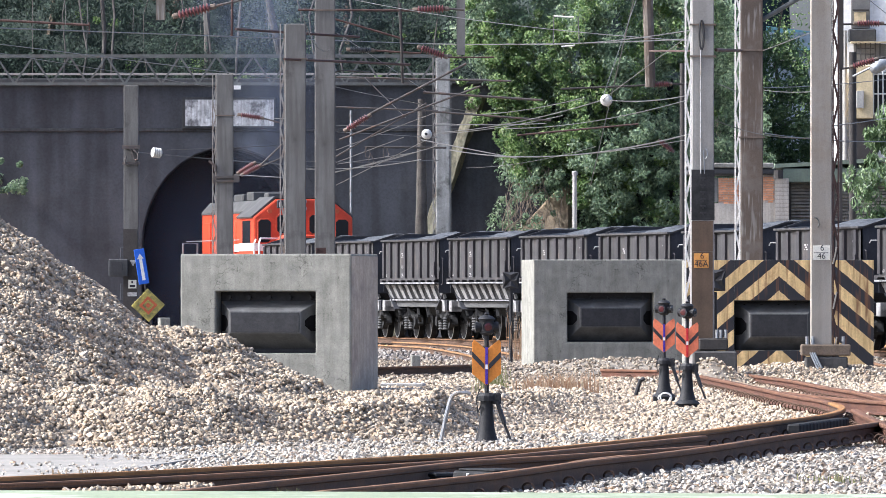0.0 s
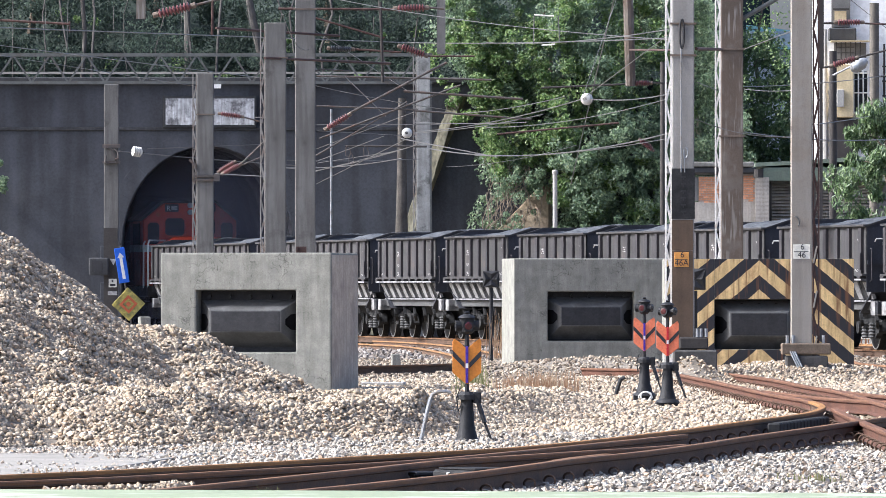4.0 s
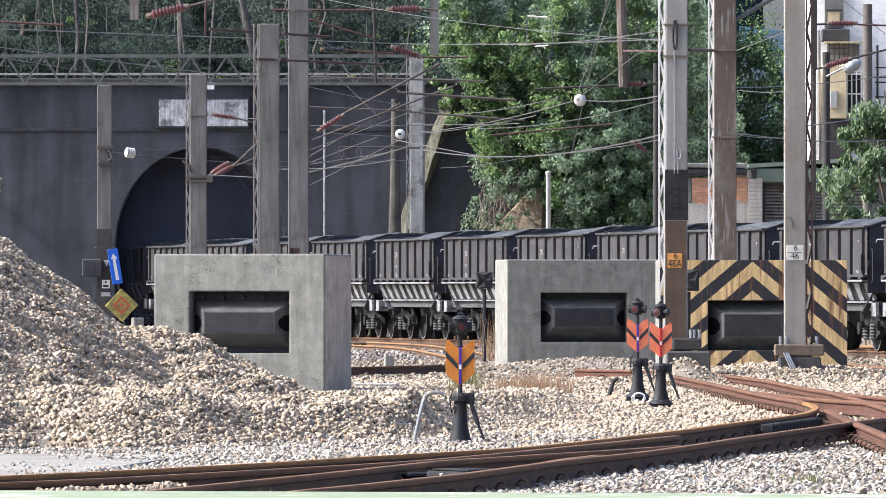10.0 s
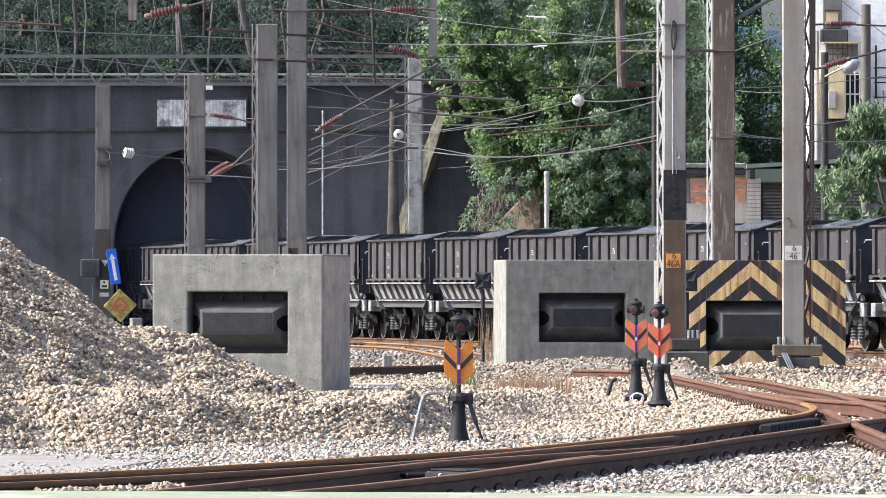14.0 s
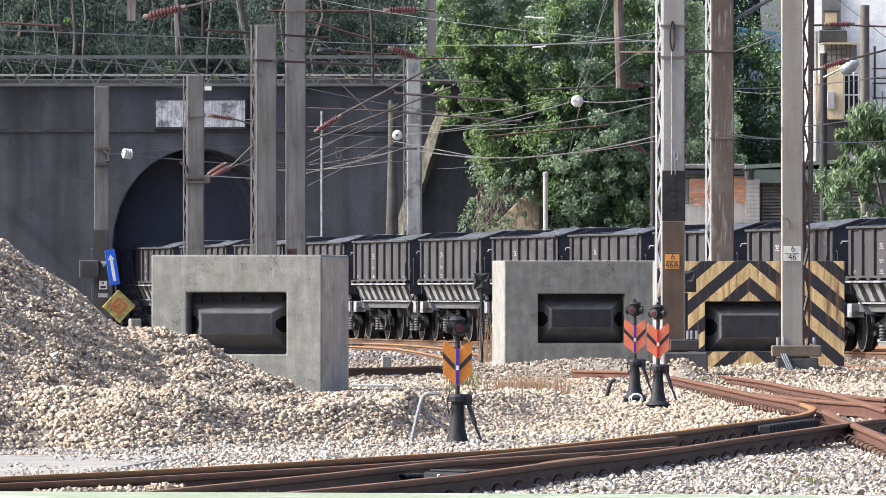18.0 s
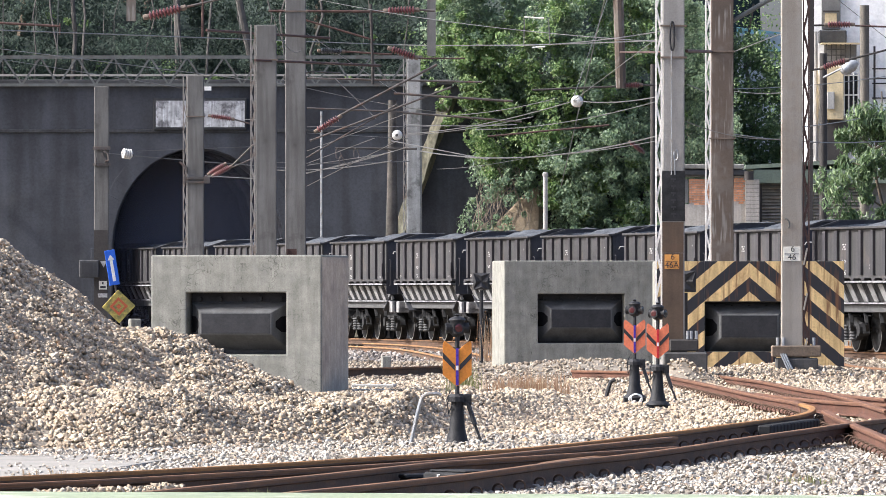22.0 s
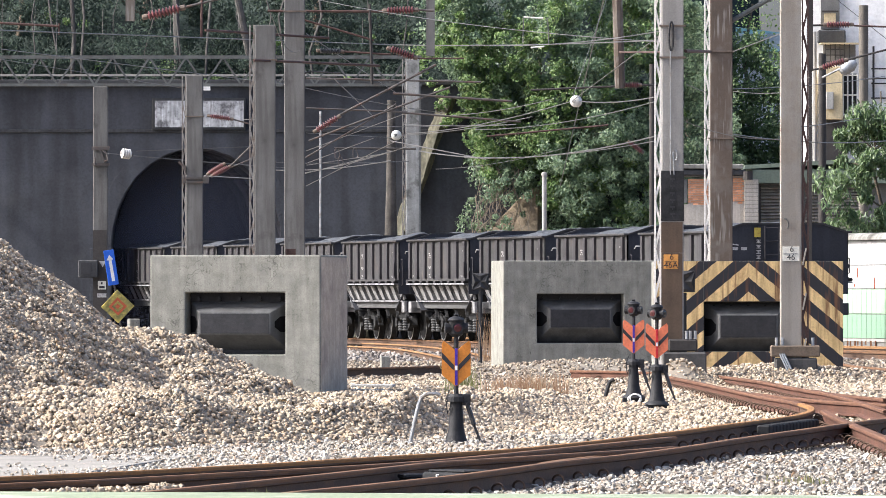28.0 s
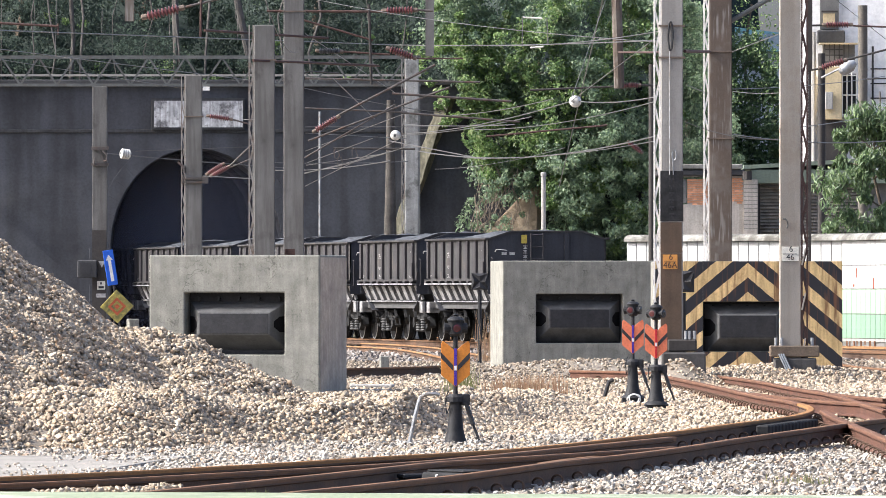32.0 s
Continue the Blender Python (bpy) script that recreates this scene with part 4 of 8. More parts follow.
# ---- switch stands ----
def switch_stand(m, paint, tape, label, turned=0.0):
    ob = thing("switch_stand", m, label, "switch stand", "switch stands beside the tracks")
    part("base_plate", Shape().box(-0.13, 0.13, -0.1, 0.1, -0.05, 0.03), M_DARK_IRON, ob, bevel=0.008)
    part("column", Shape().lathe((0, 0, 0.02), (0, 0, 0.44), [(0, 0.145), (0.05, 0.13), (0.1, 0.098), (0.35, 0.07), (0.9, 0.054), (1, 0.056)], 12), M_DARK_IRON, ob, smooth=True)
    part("collar", Shape().lathe((0, 0, 0.4), (0, 0, 0.47), [(0, 0.085), (0.6, 0.085), (1, 0.06)], 12), M_DARK_IRON, ob)
    part("bracket", Shape().box(0.05, 0.125, -0.05, 0.05, 0.37, 0.47), M_DARK_IRON, ob, bevel=0.01)
    part("throw_lever", Shape().bar((0.09, -0.03, 0.4), (0.155, -0.05, 0.2), 0.05, 0.03).bar((0.155, -0.05, 0.2), (0.205, -0.06, 0.07), 0.025, 0.02), M_DARK_IRON, ob, bevel=0.004)
    part("spindle", Shape().rod((0, 0, 0.45), (0, 0, 0.98), 0.02, 8), M_DARK_IRON, ob)
    w, z0 = 0.125, 0.535
    for sx in (-1, 1):
        poly = [(0.004 * sx, z0), (w * sx, z0 + 0.1), (w * sx, z0 + 0.37), (0.11 * sx, z0 + 0.395), (0.06 * sx, z0 + 0.36), (0.004 * sx, z0 + 0.31)]
        vane = part("target_vane", Shape().prism(poly, -0.034, -0.026), paint, ob, bevel=0.002)
        band = [(0.02 * sx, z0 + 0.135), (w * sx, z0 + 0.245), (w * sx, z0 + 0.295), (0.02 * sx, z0 + 0.185)]
        part("chevron", Shape().prism(band, -0.0385, -0.0345), M_BLACK, vane, "black chevron band")
    strip = part("reflector_strip", Shape().box(-0.012, 0.012, -0.044, -0.036, z0 + 0.01, z0 + 0.33), tape, ob, "shiny tape on the spindle")
    part("tape_patch", Shape().box(-0.011, 0.011, -0.048, -0.044, z0 + 0.14, z0 + 0.18), M_WHITE, strip)
    lamp = part("lamp_body", Shape().lathe((0, 0, 0.97), (0, 0, 1.11), [(0, 0.04), (0.15, 0.062), (0.85, 0.062), (1, 0.072)], 14), M_DARK_IRON, ob, smooth=True)
    part("lamp_cap", Shape().lathe((0, 0, 1.108), (0, 0, 1.165), [(0, 0.077), (0.35, 0.06), (0.6, 0.024), (0.62, 0.016), (0.85, 0.024), (1, 0.012)], 14), M_DARK_IRON, ob, smooth=True)
    for k in range(4):
        a = radians(turned + 90 * k)
        d = Vector((math.sin(a), -math.cos(a), 0))
        c = Vector((0, 0, 1.04))
        hood = part("lamp_hood", Shape().lathe(c + d * 0.03, c + d * 0.1, [(0, 0.04), (1, 0.049)], 12), M_DARK_IRON, ob)
        part("lens", Shape().lathe(c + d * 0.0995, c + d * 0.103, [(0, 0.036), (1, 0.024)], 12), M_LENS if k % 2 == 0 else M_GLASS, hood, "dark red glass lens" if k % 2 == 0 else "dark glass lens")
    part("cable", Shape().tube([(-0.06, 0, 0.5), (-0.09, -0.03, 0.42), (-0.075, -0.04, 0.3), (-0.05, -0.05, 0.36)], 0.006, 5), M_DARK_IRON, ob)
    return ob


switch_stand(pose(0.108, 78.3, -0.045), M_ORANGE_SIGN, M_VIOLET, "black cast-iron switch stand with an orange chevron target", 8)
switch_stand(pose(2.205, 105, 0.06), M_CORAL_SIGN, M_VIOLET, "black switch stand with a coral target and violet tape", -20)
switch_stand(pose(2.380, 101, 0.03), M_CORAL_SIGN, M_RED, "black switch stand with a coral target and red tape", -30)


# bent conduit pipes
def conduit(pts, r, mat, label):
    solid("conduit_pipe", Shape().tube(pts, r, 8), mat, label, "pipe", smooth=True)


conduit([(-0.302, 78.000, -0.045), (-0.239, 78.000, 0.247), (-0.214, 78.000, 0.345), (-0.190, 78.000, 0.403), (-0.141, 78.000, 0.427), (-0.068, 78.000, 0.432), (-0.029, 78.000, 0.418)], 0.017, M_STEEL_GREY, "bent grey steel conduit pipe rising out of the gravel")
conduit([(1.895, 106.000, 0.088), (1.928, 106.000, 0.200), (1.948, 106.000, 0.260), (2.001, 106.000, 0.286)], 0.024, M_DARK_IRON, "short bent conduit pipe with a black end")
coil = Shape()
coil.tube([(0.09 * math.cos(a * 0.7) * (1 + 0.2 * math.sin(a)), 0.03 * math.sin(a), 0.05 + 0.07 * math.sin(a * 0.7)) for a in np.linspace(0, 18, 60)], 0.011, 5)
solid("cable_coil", coil, M_WHITE, "coil of white cable lying at a switch stand", "cable", m=pose(2.208, 104.5, 0.04) @ Matrix.Scale(0.75, 4))


# ---- signs, marker posts and loose blocks ----
def star_marker(m, label, post=1.2):
    """A dark square of four folded vanes on a post."""
    ob = thing("marker_post", m, label, "marker", "vane markers")
    part("post", Shape().rod((0, 0, -0.1), (0, 0, post), 0.035, 8), M_DARK_IRON, ob)
    for k in range(4):
        a = math.pi / 2 * k
        def at(u, v):
            return (u * math.cos(a) - v * math.sin(a), -0.05, post + 0.16 + u * math.sin(a) + v * math.cos(a))
        c = at(0, 0)
        e0, e1, tip = at(0.15, -0.15), at(0.15, 0.15), at(0.15, 0)
        mid = at(0.1, 0)
        mid = (mid[0], -0.09, mid[2])
        vs = [c, e0, tip, e1, mid]
        part("vane", Shape().add(vs + [(x, y + 0.05, z) for x, y, z in vs], [(0, 1, 4), (1, 2, 4), (2, 3, 4), (3, 0, 4), (5, 9, 6), (6, 9, 7), (7, 9, 8), (8, 9, 5), (0, 5, 6, 1), (1, 6, 7, 2), (2, 7, 8, 3), (3, 8, 5, 0)]), M_BLACK if k % 2 else M_DARK_IRON, ob)
    return ob


star_marker(pose(0.674, 166, 0.1), "dark folded-vane marker on an iron post", 1.25)
star_marker(pose(3.366, 126.6, 0.1), "dark folded-vane marker beside a lattice pole", 1.2)

arrow = thing("arrow_sign", pose(-4.307, 118, 1.403, 0, -9, 12), "leaning blue sign with a white up arrow", "sign")
part("panel", Shape().box(-0.068, 0.068, -0.006, 0.006, 0, 0.46), M_BLUE, arrow, bevel=0.003)
part("arrow", Shape().prism([(-0.016, 0.05), (0.026, 0.05), (0.02, 0.33), (0.045, 0.33), (0, 0.4), (-0.045, 0.33), (-0.018, 0.33)], -0.011, -0.0065), M_WHITE, arrow)
part("stake", Shape().bar((0.01, 0.02, -0.7), (0.01, 0.02, 0.3), 0.022, 0.02), M_DARK_POLE, arrow)
dia = thing("diamond_sign", pose(-4.241, 117.6, 1.124, 0, 43, 8), "leaning mossy yellow diamond sign with faded red squares", "sign")
part("panel", Shape().box(-0.155, 0.155, -0.006, 0.006, -0.155, 0.155), M_YELLOW_MOSS, dia, bevel=0.004)
for a, b in ((0.085, 0.055), (0.025, 0.0)):
    if b:
        s = Shape()
        for x0, x1, z0, z1 in ((-a, a, b, a), (-a, a, -a, -b), (-a, -b, -b, b), (b, a, -b, b)):
            s.box(x0, x1, -0.0105, -0.0065, z0, z1)
        part("square_ring", s, M_RED_FADED, dia)
    else:
        part("square", Shape().box(-a, a, -0.0105, -0.0065, -a, a), M_RED_FADED, dia)
part("stake", Shape().bar((0.05, 0.02, -0.1), (0.35, 0.02, -0.42), 0.025, 0.02), M_DARK_POLE, dia)
solid("concrete_cube", Shape().box(-0.07, 0.07, -0.07, 0.07, -0.4, 0.09), M_CONC, "small pale concrete marker block", "block", bevel=0.01, m=pose(-4.049, 118, 0.872, 0, 0, 15))
for x0, x1, y0, y1, d in ((618, 694, 683, 693, 122), (617, 690, 695, 702, 119)):
    s = 16000 / d
    solid("concrete_slab", Shape().box(0, (x1 - x0) / s, 0, 0.7, -0.2, 0.09), M_CONC_PALE, "flat pale concrete slab in the gravel", "slab", "loose slabs", bevel=0.012, m=pose((x0 - 784) / s, d, 1.3 + (519 - y1) / s, 0, 0, -3))
solid("concrete_cube", Shape().box(-0.07, 0.07, -0.07, 0.07, -0.1, 0.12), M_CONC, "small grey concrete block between the tracks", "block", bevel=0.01, m=pose(-0.949, 146, 0.159, 0, 0, 8))

# switch gear on the near turnout
gear = thing("switch_machine", pose(0.146, 58.5, -0.06, 0, 0, -62), "black box of switch gear set between the rails", "switch gear")
part("case", Shape().box(-0.28, 0.28, -0.18, 0.18, -0.03, 0.2), M_UNDER, gear, bevel=0.015)
part("lid", Shape().box(-0.25, 0.25, -0.15, 0.15, 0.201, 0.215), M_UNDER, gear, bevel=0.006)
part("strap", Shape().tube([(-0.05, -0.19, 0.0), (-0.05, -0.19, 0.18), (-0.02, -0.05, 0.205)], 0.008, 5), M_WHITE, gear, "pale cable strap")
pad = thing("flangeway_pad", pose(2.68, 78.9, 0.0, 0, 0, -8.3), "black ribbed crossing pad along the curved rail", "crossing pad")
for k in range(15):
    part("pad_rib", Shape().box(0.05, 0.17, k * 0.28, k * 0.28 + 0.2, -0.02, 0.145), M_UNDER, pad, bevel=0.015)
for x, y, d in ((905, 797, 64), (1256, 776, 70), (745, 835, 59), (1110, 803, 66)):
    s_ = d / 16000
    solid("rail_chair", Shape().box(-0.1, 0.1, -0.12, 0.12, -0.06, 0.09).box(-0.06, 0.06, -0.15, 0.15, 0.09, 0.12), M_DARK_IRON, "dark cast rail chair with bolts", "rail chair", "rail chairs", bevel=0.008, m=pose((x - 784) * s_, d, 0.0, 0, 0, -65))
stub = thing("rail_stub", pose(-2.083, 123, 0), "short upright of rusty steel behind a buffer stop", "post")
part("web", Shape().box(-0.06, 0.06, -0.01, 0.01, -0.3, 1.900), M_RUST_PIPE, stub)
part("flange", Shape().box(-0.07, -0.05, -0.05, 0.05, -0.3, 1.900), M_RUST_PIPE, stub)
part("flange", Shape().box(0.05, 0.07, -0.05, 0.05, -0.3, 1.900), M_RUST_PIPE, stub)



# ---- catenary poles ----
def lattice(s, x0, x1, y, z0, z1, step, t=0.022):
    """Zigzag of flat bars between two chords."""
    k, z = 0, z0
    s.box(x0 - t / 2, x0 + t / 2, y - 0.02, y + 0.02, z0, z1)
    s.box(x1 - t / 2, x1 + t / 2, y - 0.02, y + 0.02, z0, z1)
    while z + step < z1:
        a, b = ((x0, x1), (x1, x0))[k % 2]
        s.bar((a, y, z), (b, y, z + step), 0.03, t, (0, 1, 0))
        z, k = z + step, k + 1


def concrete_pole(x, d, w, top, label, material=M_POLE, side=0, base=0.0, deep=None, bands=(), strip=None):
    """A rectangular concrete mast; side: -1 or 1 puts an open steel lattice along that edge."""
    ob = thing("catenary_pole", pose(x, d, base), label, "pole", "catenary poles")
    dp = deep or w * 0.8
    part("mast", Shape().box(-w / 2, w / 2, -dp / 2, dp / 2, -0.4, top - base), material, ob, bevel=0.012)
    if side:
        s = Shape()
        e = side * (w / 2 + 0.004)
        lattice(s, e + side * 0.012, e + side * 0.085, -dp / 2 + 0.03, 0.0, top - base, 0.33)
        part("lattice_strip", s, strip or M_LATTICE, ob, "zigzag steel lattice strip")
    for z in bands:
        part("clamp_band", Shape().box(-w / 2 - 0.03, w / 2 + 0.03, -dp / 2 - 0.02, dp / 2 + 0.02, z - base, z - base + 0.024), M_CAP_BROWN, ob)
    return ob


p1 = concrete_pole(-8.119, 214, 0.345, 6.182, "grey concrete catenary pole before the tunnel wall", bands=(4.737, 4.336))
part("sooty_foot", Shape().box(-0.18, 0.15, -0.155, 0.155, 0, 2.785), M_DARK_POLE, p1, "soot-darkened lower part")
p2 = concrete_pole(-5.650, 205, 0.375, 6.233, "grey concrete catenary pole with steel bands", side=-1, bands=(5.285, 3.888))
p3 = concrete_pole(-3.259, 165, 0.375, 6.188, "grey concrete catenary pole, cracked and stained", side=-1, bands=(5.538,))
p4 = concrete_pole(-2.805, 170, 0.38, 8.0, "tall plain grey concrete catenary pole", bands=(6.581,))
p5 = concrete_pole(-0.818, 238, 0.35, 7.458, "pale grey concrete catenary pole with a rusty ladder edge", M_POLE_MOTTLED, side=-1)
r1 = concrete_pole(3.136, 124, 0.30, 6.2, "concrete mast with a white steel lattice edge and orange number plate", M_POLE_PALE, side=-1, base=0.25, bands=(4.950, 4.516), strip=M_WHITE_STEEL)
r2 = concrete_pole(4.603, 150, 0.37, 7.0, "rust-stained brown mast with a white lattice edge", M_POLE_BROWN, side=-1, bands=(5.294, 3.850), strip=M_WHITE_STEEL)
r3 = concrete_pole(4.797, 125, 0.292, 6.2, "tan concrete mast with a rusty lattice edge on a bolted base", M_POLE_TAN, side=1, base=0.3, strip=M_RUST_PIPE)

# wrap, plates and feet of the masts
part("black_wrap", Shape().box(-0.158, 0.158, -0.13, 0.13, 2.284 - 0.25, 2.974 - 0.25), M_UNDER, r1, "dark wrapped stretch with a column of small marks")
for k in range(6):
    z = 2.858 - 0.25 - k * 0.095
    part("painted_mark", Shape().box(-0.035, 0.035, -0.134, -0.1305, z - 0.012, z + 0.012).box(-0.008, 0.008, -0.134, -0.1305, z - 0.04, z), M_BLACK, r1)
M_PLATE_ORANGE = surface("orange_number_plate", (0.6, 0.28, 0.07), 0.6, var=0.12, scale=8, grain=50, bump=0, stain=(0.35, 0.2, 0.1), stain_at=(0.6, 0.8))
M_PLATE_WHITE = surface("white_number_plate", (0.74, 0.71, 0.62), 0.6, var=0.08, scale=8, grain=50, bump=0, stain=(0.5, 0.45, 0.35), stain_at=(0.6, 0.8))


def lettering(text, size, material, parent, loc, name="number"):
    cu = bpy.data.curves.new(name, "FONT")
    cu.body, cu.size, cu.extrude, cu.align_x = text, size, 0.001, "CENTER"
    tmp = bpy.data.objects.new(name, cu)
    scene.collection.objects.link(tmp)
    me = bpy.data.meshes.new_from_object(tmp.evaluated_get(bpy.context.evaluated_depsgraph_get()))
    bpy.data.objects.remove(tmp)
    me.materials.clear()
    me.materials.append(material)
    ob = new(name, me)
    ob.parent = parent
    ob.matrix_basis = pose(*loc, 90, 0, 0)
    return ob


def number_plate(parent, x, y, z, w, h, material, upper, lower, label, size):
    pl = part("number_plate", Shape().box(x - w / 2, x + w / 2, y - 0.008, y, z - h / 2, z + h / 2), material, parent, label, bevel=0.002)
    lettering(upper, size, M_BLACK, pl, (x + 0.01, y - 0.0115, z + 0.03))
    lettering(lower, size, M_BLACK, pl, (x, y - 0.0115, z - h / 2 + 0.018))
    part("dividing_line", Shape().box(x - w * 0.45, x + w * 0.4, y - 0.0105, y - 0.0085, z - 0.004, z + 0.004), M_BLACK, pl)


number_plate(r1, 3.131 - 3.154, -0.122, 1.726 - 0.25, 0.2, 0.2, M_PLATE_ORANGE, "6", "46A", "orange plate with black numerals", 0.115)
part("painted_squiggle", Shape().tube([(-0.1, -0.118, 2.323 - 0.3), (-0.07, -0.118, 2.323 - 0.3), (-0.045, -0.118, 2.292 - 0.3), (-0.035, -0.118, 2.230 - 0.3), (-0.05, -0.118, 2.191 - 0.3)], 0.009, 5), M_TRUSS, r3, "grey painted squiggle")
number_plate(r3, 0, -0.116, 1.839 - 0.3, 0.235, 0.2, M_PLATE_WHITE, "6", "46", "white plate with black numerals", 0.115)
part("tan_band", Shape().box(-0.156, 0.136, -0.127, 0.127, 1.850 - 0.25, 2.269 - 0.25), M_POLE_RUST, r1, "rusty brown painted stretch")
part("rusty_shaft", Shape().box(-0.154, 0.134, -0.125, 0.125, 0.494 - 0.25, 1.843 - 0.25), M_POLE_RUST, r1, "rust-stained lower shaft")
part("foot", Shape().box(-0.06, 0.34, -0.2, 0.2, 0.494 - 0.25, 0.665 - 0.25), M_DARK_POLE, r1, "dark steel foot", bevel=0.02)
part("plinth", Shape().box(-0.14, 0.46, -0.3, 0.3, -0.4, 0.486 - 0.25), M_CONC_DARK, r1, "dark concrete plinth", bevel=0.02)
for x in (0.19, 0.24, 0.31):
    part("anchor_bolt", Shape().rod((x, -0.17, 0.665 - 0.25), (x, -0.17, 0.781 - 0.25), 0.022, 8), M_STEEL_GREY, r1)
part("pulley_wheel", Shape().tube([(0.03 * math.sin(a) - 0.02, -0.16, 4.819 - 0.25 + 0.2 * math.cos(a)) for a in np.linspace(0, 6.28, 20)], 0.014, 6), M_DARK_IRON, r1, "dark pulley wheel seen edge-on")
part("weight_hook", Shape().tube([(0.03 + 0.03 * math.sin(a), -0.14, 3.191 - 0.25 + 0.07 * math.cos(a)) for a in np.linspace(0, 5.5, 14)] + [(0.02, -0.14, 2.920 - 0.25)], 0.008, 5), M_STEEL_GREY, r1)
part("hanging_rod", Shape().rod((-0.03, -0.14, 2.920 - 0.25), (-0.03, -0.14, 4.625 - 0.25), 0.007, 5), M_STEEL_GREY, r1)
part("base_beam", Shape().box(-0.28, 0.4, -0.2, 0.2, 0.417 - 0.3, 0.573 - 0.3), M_OLD_TIMBER, r3, "weathered timber base beam", bevel=0.015)
part("plinth", Shape().box(-0.22, 0.36, -0.2, 0.3, -0.45, 0.402 - 0.3), M_CONC_DARK, r3, "dark concrete plinth", bevel=0.02)
for x in (-0.2, -0.12, 0.3):
    part("anchor_bolt", Shape().rod((x, -0.12, 0.566 - 0.3), (x, -0.12, 0.683 - 0.3), 0.022, 8), M_STEEL_GREY, r3)
for x in (-0.16, -0.13, -0.1):
    part("cable", Shape().tube([(x, -0.21, 0.16), (x + 0.05, -0.24, 0.05), (x + 0.12, -0.28, -0.1)], 0.014, 6), M_STEEL_GREY, r3)
for k in range(3):
    part("cable_clip", Shape().bar((0.16, -0.13, 1.683 - 0.3 - k * 0.62), (0.21, -0.13, 1.917 - 0.3 - k * 0.62), 0.05, 0.02), M_POLE_TAN, r3)

# box, plates and a horn housing on the pole by the tunnel
box = part("equipment_box", Shape().box(-0.52, -0.06, -0.42, -0.16, 1.661, 2.076), M_SOOT_TRIM, p1, "open sooty equipment box", bevel=0.02)
# box is closed; a proud black plate paints the dark of its opening
part("box_opening", Shape().box(-0.45, -0.2, -0.43, -0.41, 1.741, 2.009), M_BLACK, box)
part("pale_plate", Shape().box(-0.06, 0.13, -0.175, -0.162, 1.380, 1.581), M_PLATE_WHITE, p1, "small white plate with dark bars")
part("plate_bar", Shape().box(-0.03, 0.1, -0.179, -0.1755, 1.407, 1.461).box(0.01, 0.05, -0.179, -0.1755, 1.501, 1.554), M_BLACK, p1)
part("painted_number_bar", Shape().box(-0.08, 0.14, -0.166, -0.162, 1.193, 1.287), M_WHITE_WORN, p1, "worn white painted marks")
part("warning_mark", Shape().prism([(-0.03, 2.05), (0.13, 2.05), (0.05, 1.9)], -0.18, -0.1755), M_WHITE_WORN, p1, "worn white triangle")
part("cross_plate", Shape().box(-0.05, 0.15, -0.175, -0.162, 1.675, 2.062), M_DARK_POLE, p1)

br1 = part("insulator_bracket", Shape().box(-0.21, 0.21, -0.2, -0.155, 4.68, 4.75).box(-0.21, 0.21, -0.2, -0.155, 4.31, 4.37).bar((-0.02, -0.2, 4.7), (0.12, -0.2, 4.34), 0.05, 0.03), M_GREY_PIPE, p1, "dark iron bracket bolted round the pole")
part("bracket_hook", Shape().tube([(0.06, -0.22, 4.66), (0.16, -0.24, 4.58), (0.17, -0.24, 4.44), (0.08, -0.24, 4.4)], 0.022, 6), M_GREY_PIPE, br1)
part("bracket_hook", Shape().tube([(-0.12, -0.2, 4.5), (-0.14, -0.22, 4.34), (-0.06, -0.22, 4.3)], 0.02, 6), M_GREY_PIPE, br1)
br2 = part("insulator_bracket", Shape().box(-0.27, 0.24, -0.2, -0.155, 3.87, 3.92).box(-0.27, 0.24, -0.2, -0.155, 3.79, 3.83).box(0.2, 0.33, -0.24, -0.12, 3.78, 3.95), M_GREY_PIPE, p2, "grey steel bracket clamped round the pole")
part("bracket_pin", Shape().rod((-0.24, -0.18, 3.74), (-0.24, -0.18, 3.98), 0.018, 6), M_GREY_PIPE, br2)
part("stay_clip", Shape().bar((-0.36, -0.16, 4.27), (-0.2, -0.16, 4.13), 0.07, 0.05).bar((-0.24, -0.16, 4.2), (-0.2, -0.16, 4.02), 0.04, 0.03), M_GREY_PIPE, p2, "small grey stay clip")

# slender posts behind
dark = thing("catenary_pole", pose(-1.428, 243, 0), "slim dark weathered pole", "pole", "catenary poles")
part("mast", Shape().lathe((0, 0, -0.3), (0.02, 0, 6.479), [(0, 0.26), (0.35, 0.2), (0.6, 0.15), (0.85, 0.12), (1, 0.11)], 12), M_DARK_WOOD, dark, smooth=True)
for x, top, r, d, mat, lab in ((1153, 114, 0.065, 203, M_DARK_POLE, "slim black pole behind the running track"),):
    ob = thing("utility_pole", pose((x - 784) * d / 16000, d, 0), lab, "pole", "utility poles")
    part("mast", Shape().rod((0, 0, -0.3), (0, 0, 1.3 + (519 - top) * d / 16000), r * 1.1, 10, r), mat, ob, smooth=True)
ob = thing("vent_post", pose(2.537, 228, 0), "pale round post with a capped top", "post")
part("tube", Shape().rod((0, 0, -0.3), (0, 0, 4.264), 0.06, 12), M_CONC_PALE, ob, smooth=True)
part("cap", Shape().lathe((0, 0, 4.250), (0, 0, 4.349), [(0, 0.075), (0.7, 0.075), (1, 0.05)], 12), M_CONC_PALE, ob)
ob = thing("vent_post", pose(-3.393, 249, 0), "thin grey pipe fixed before the tunnel wall", "post")
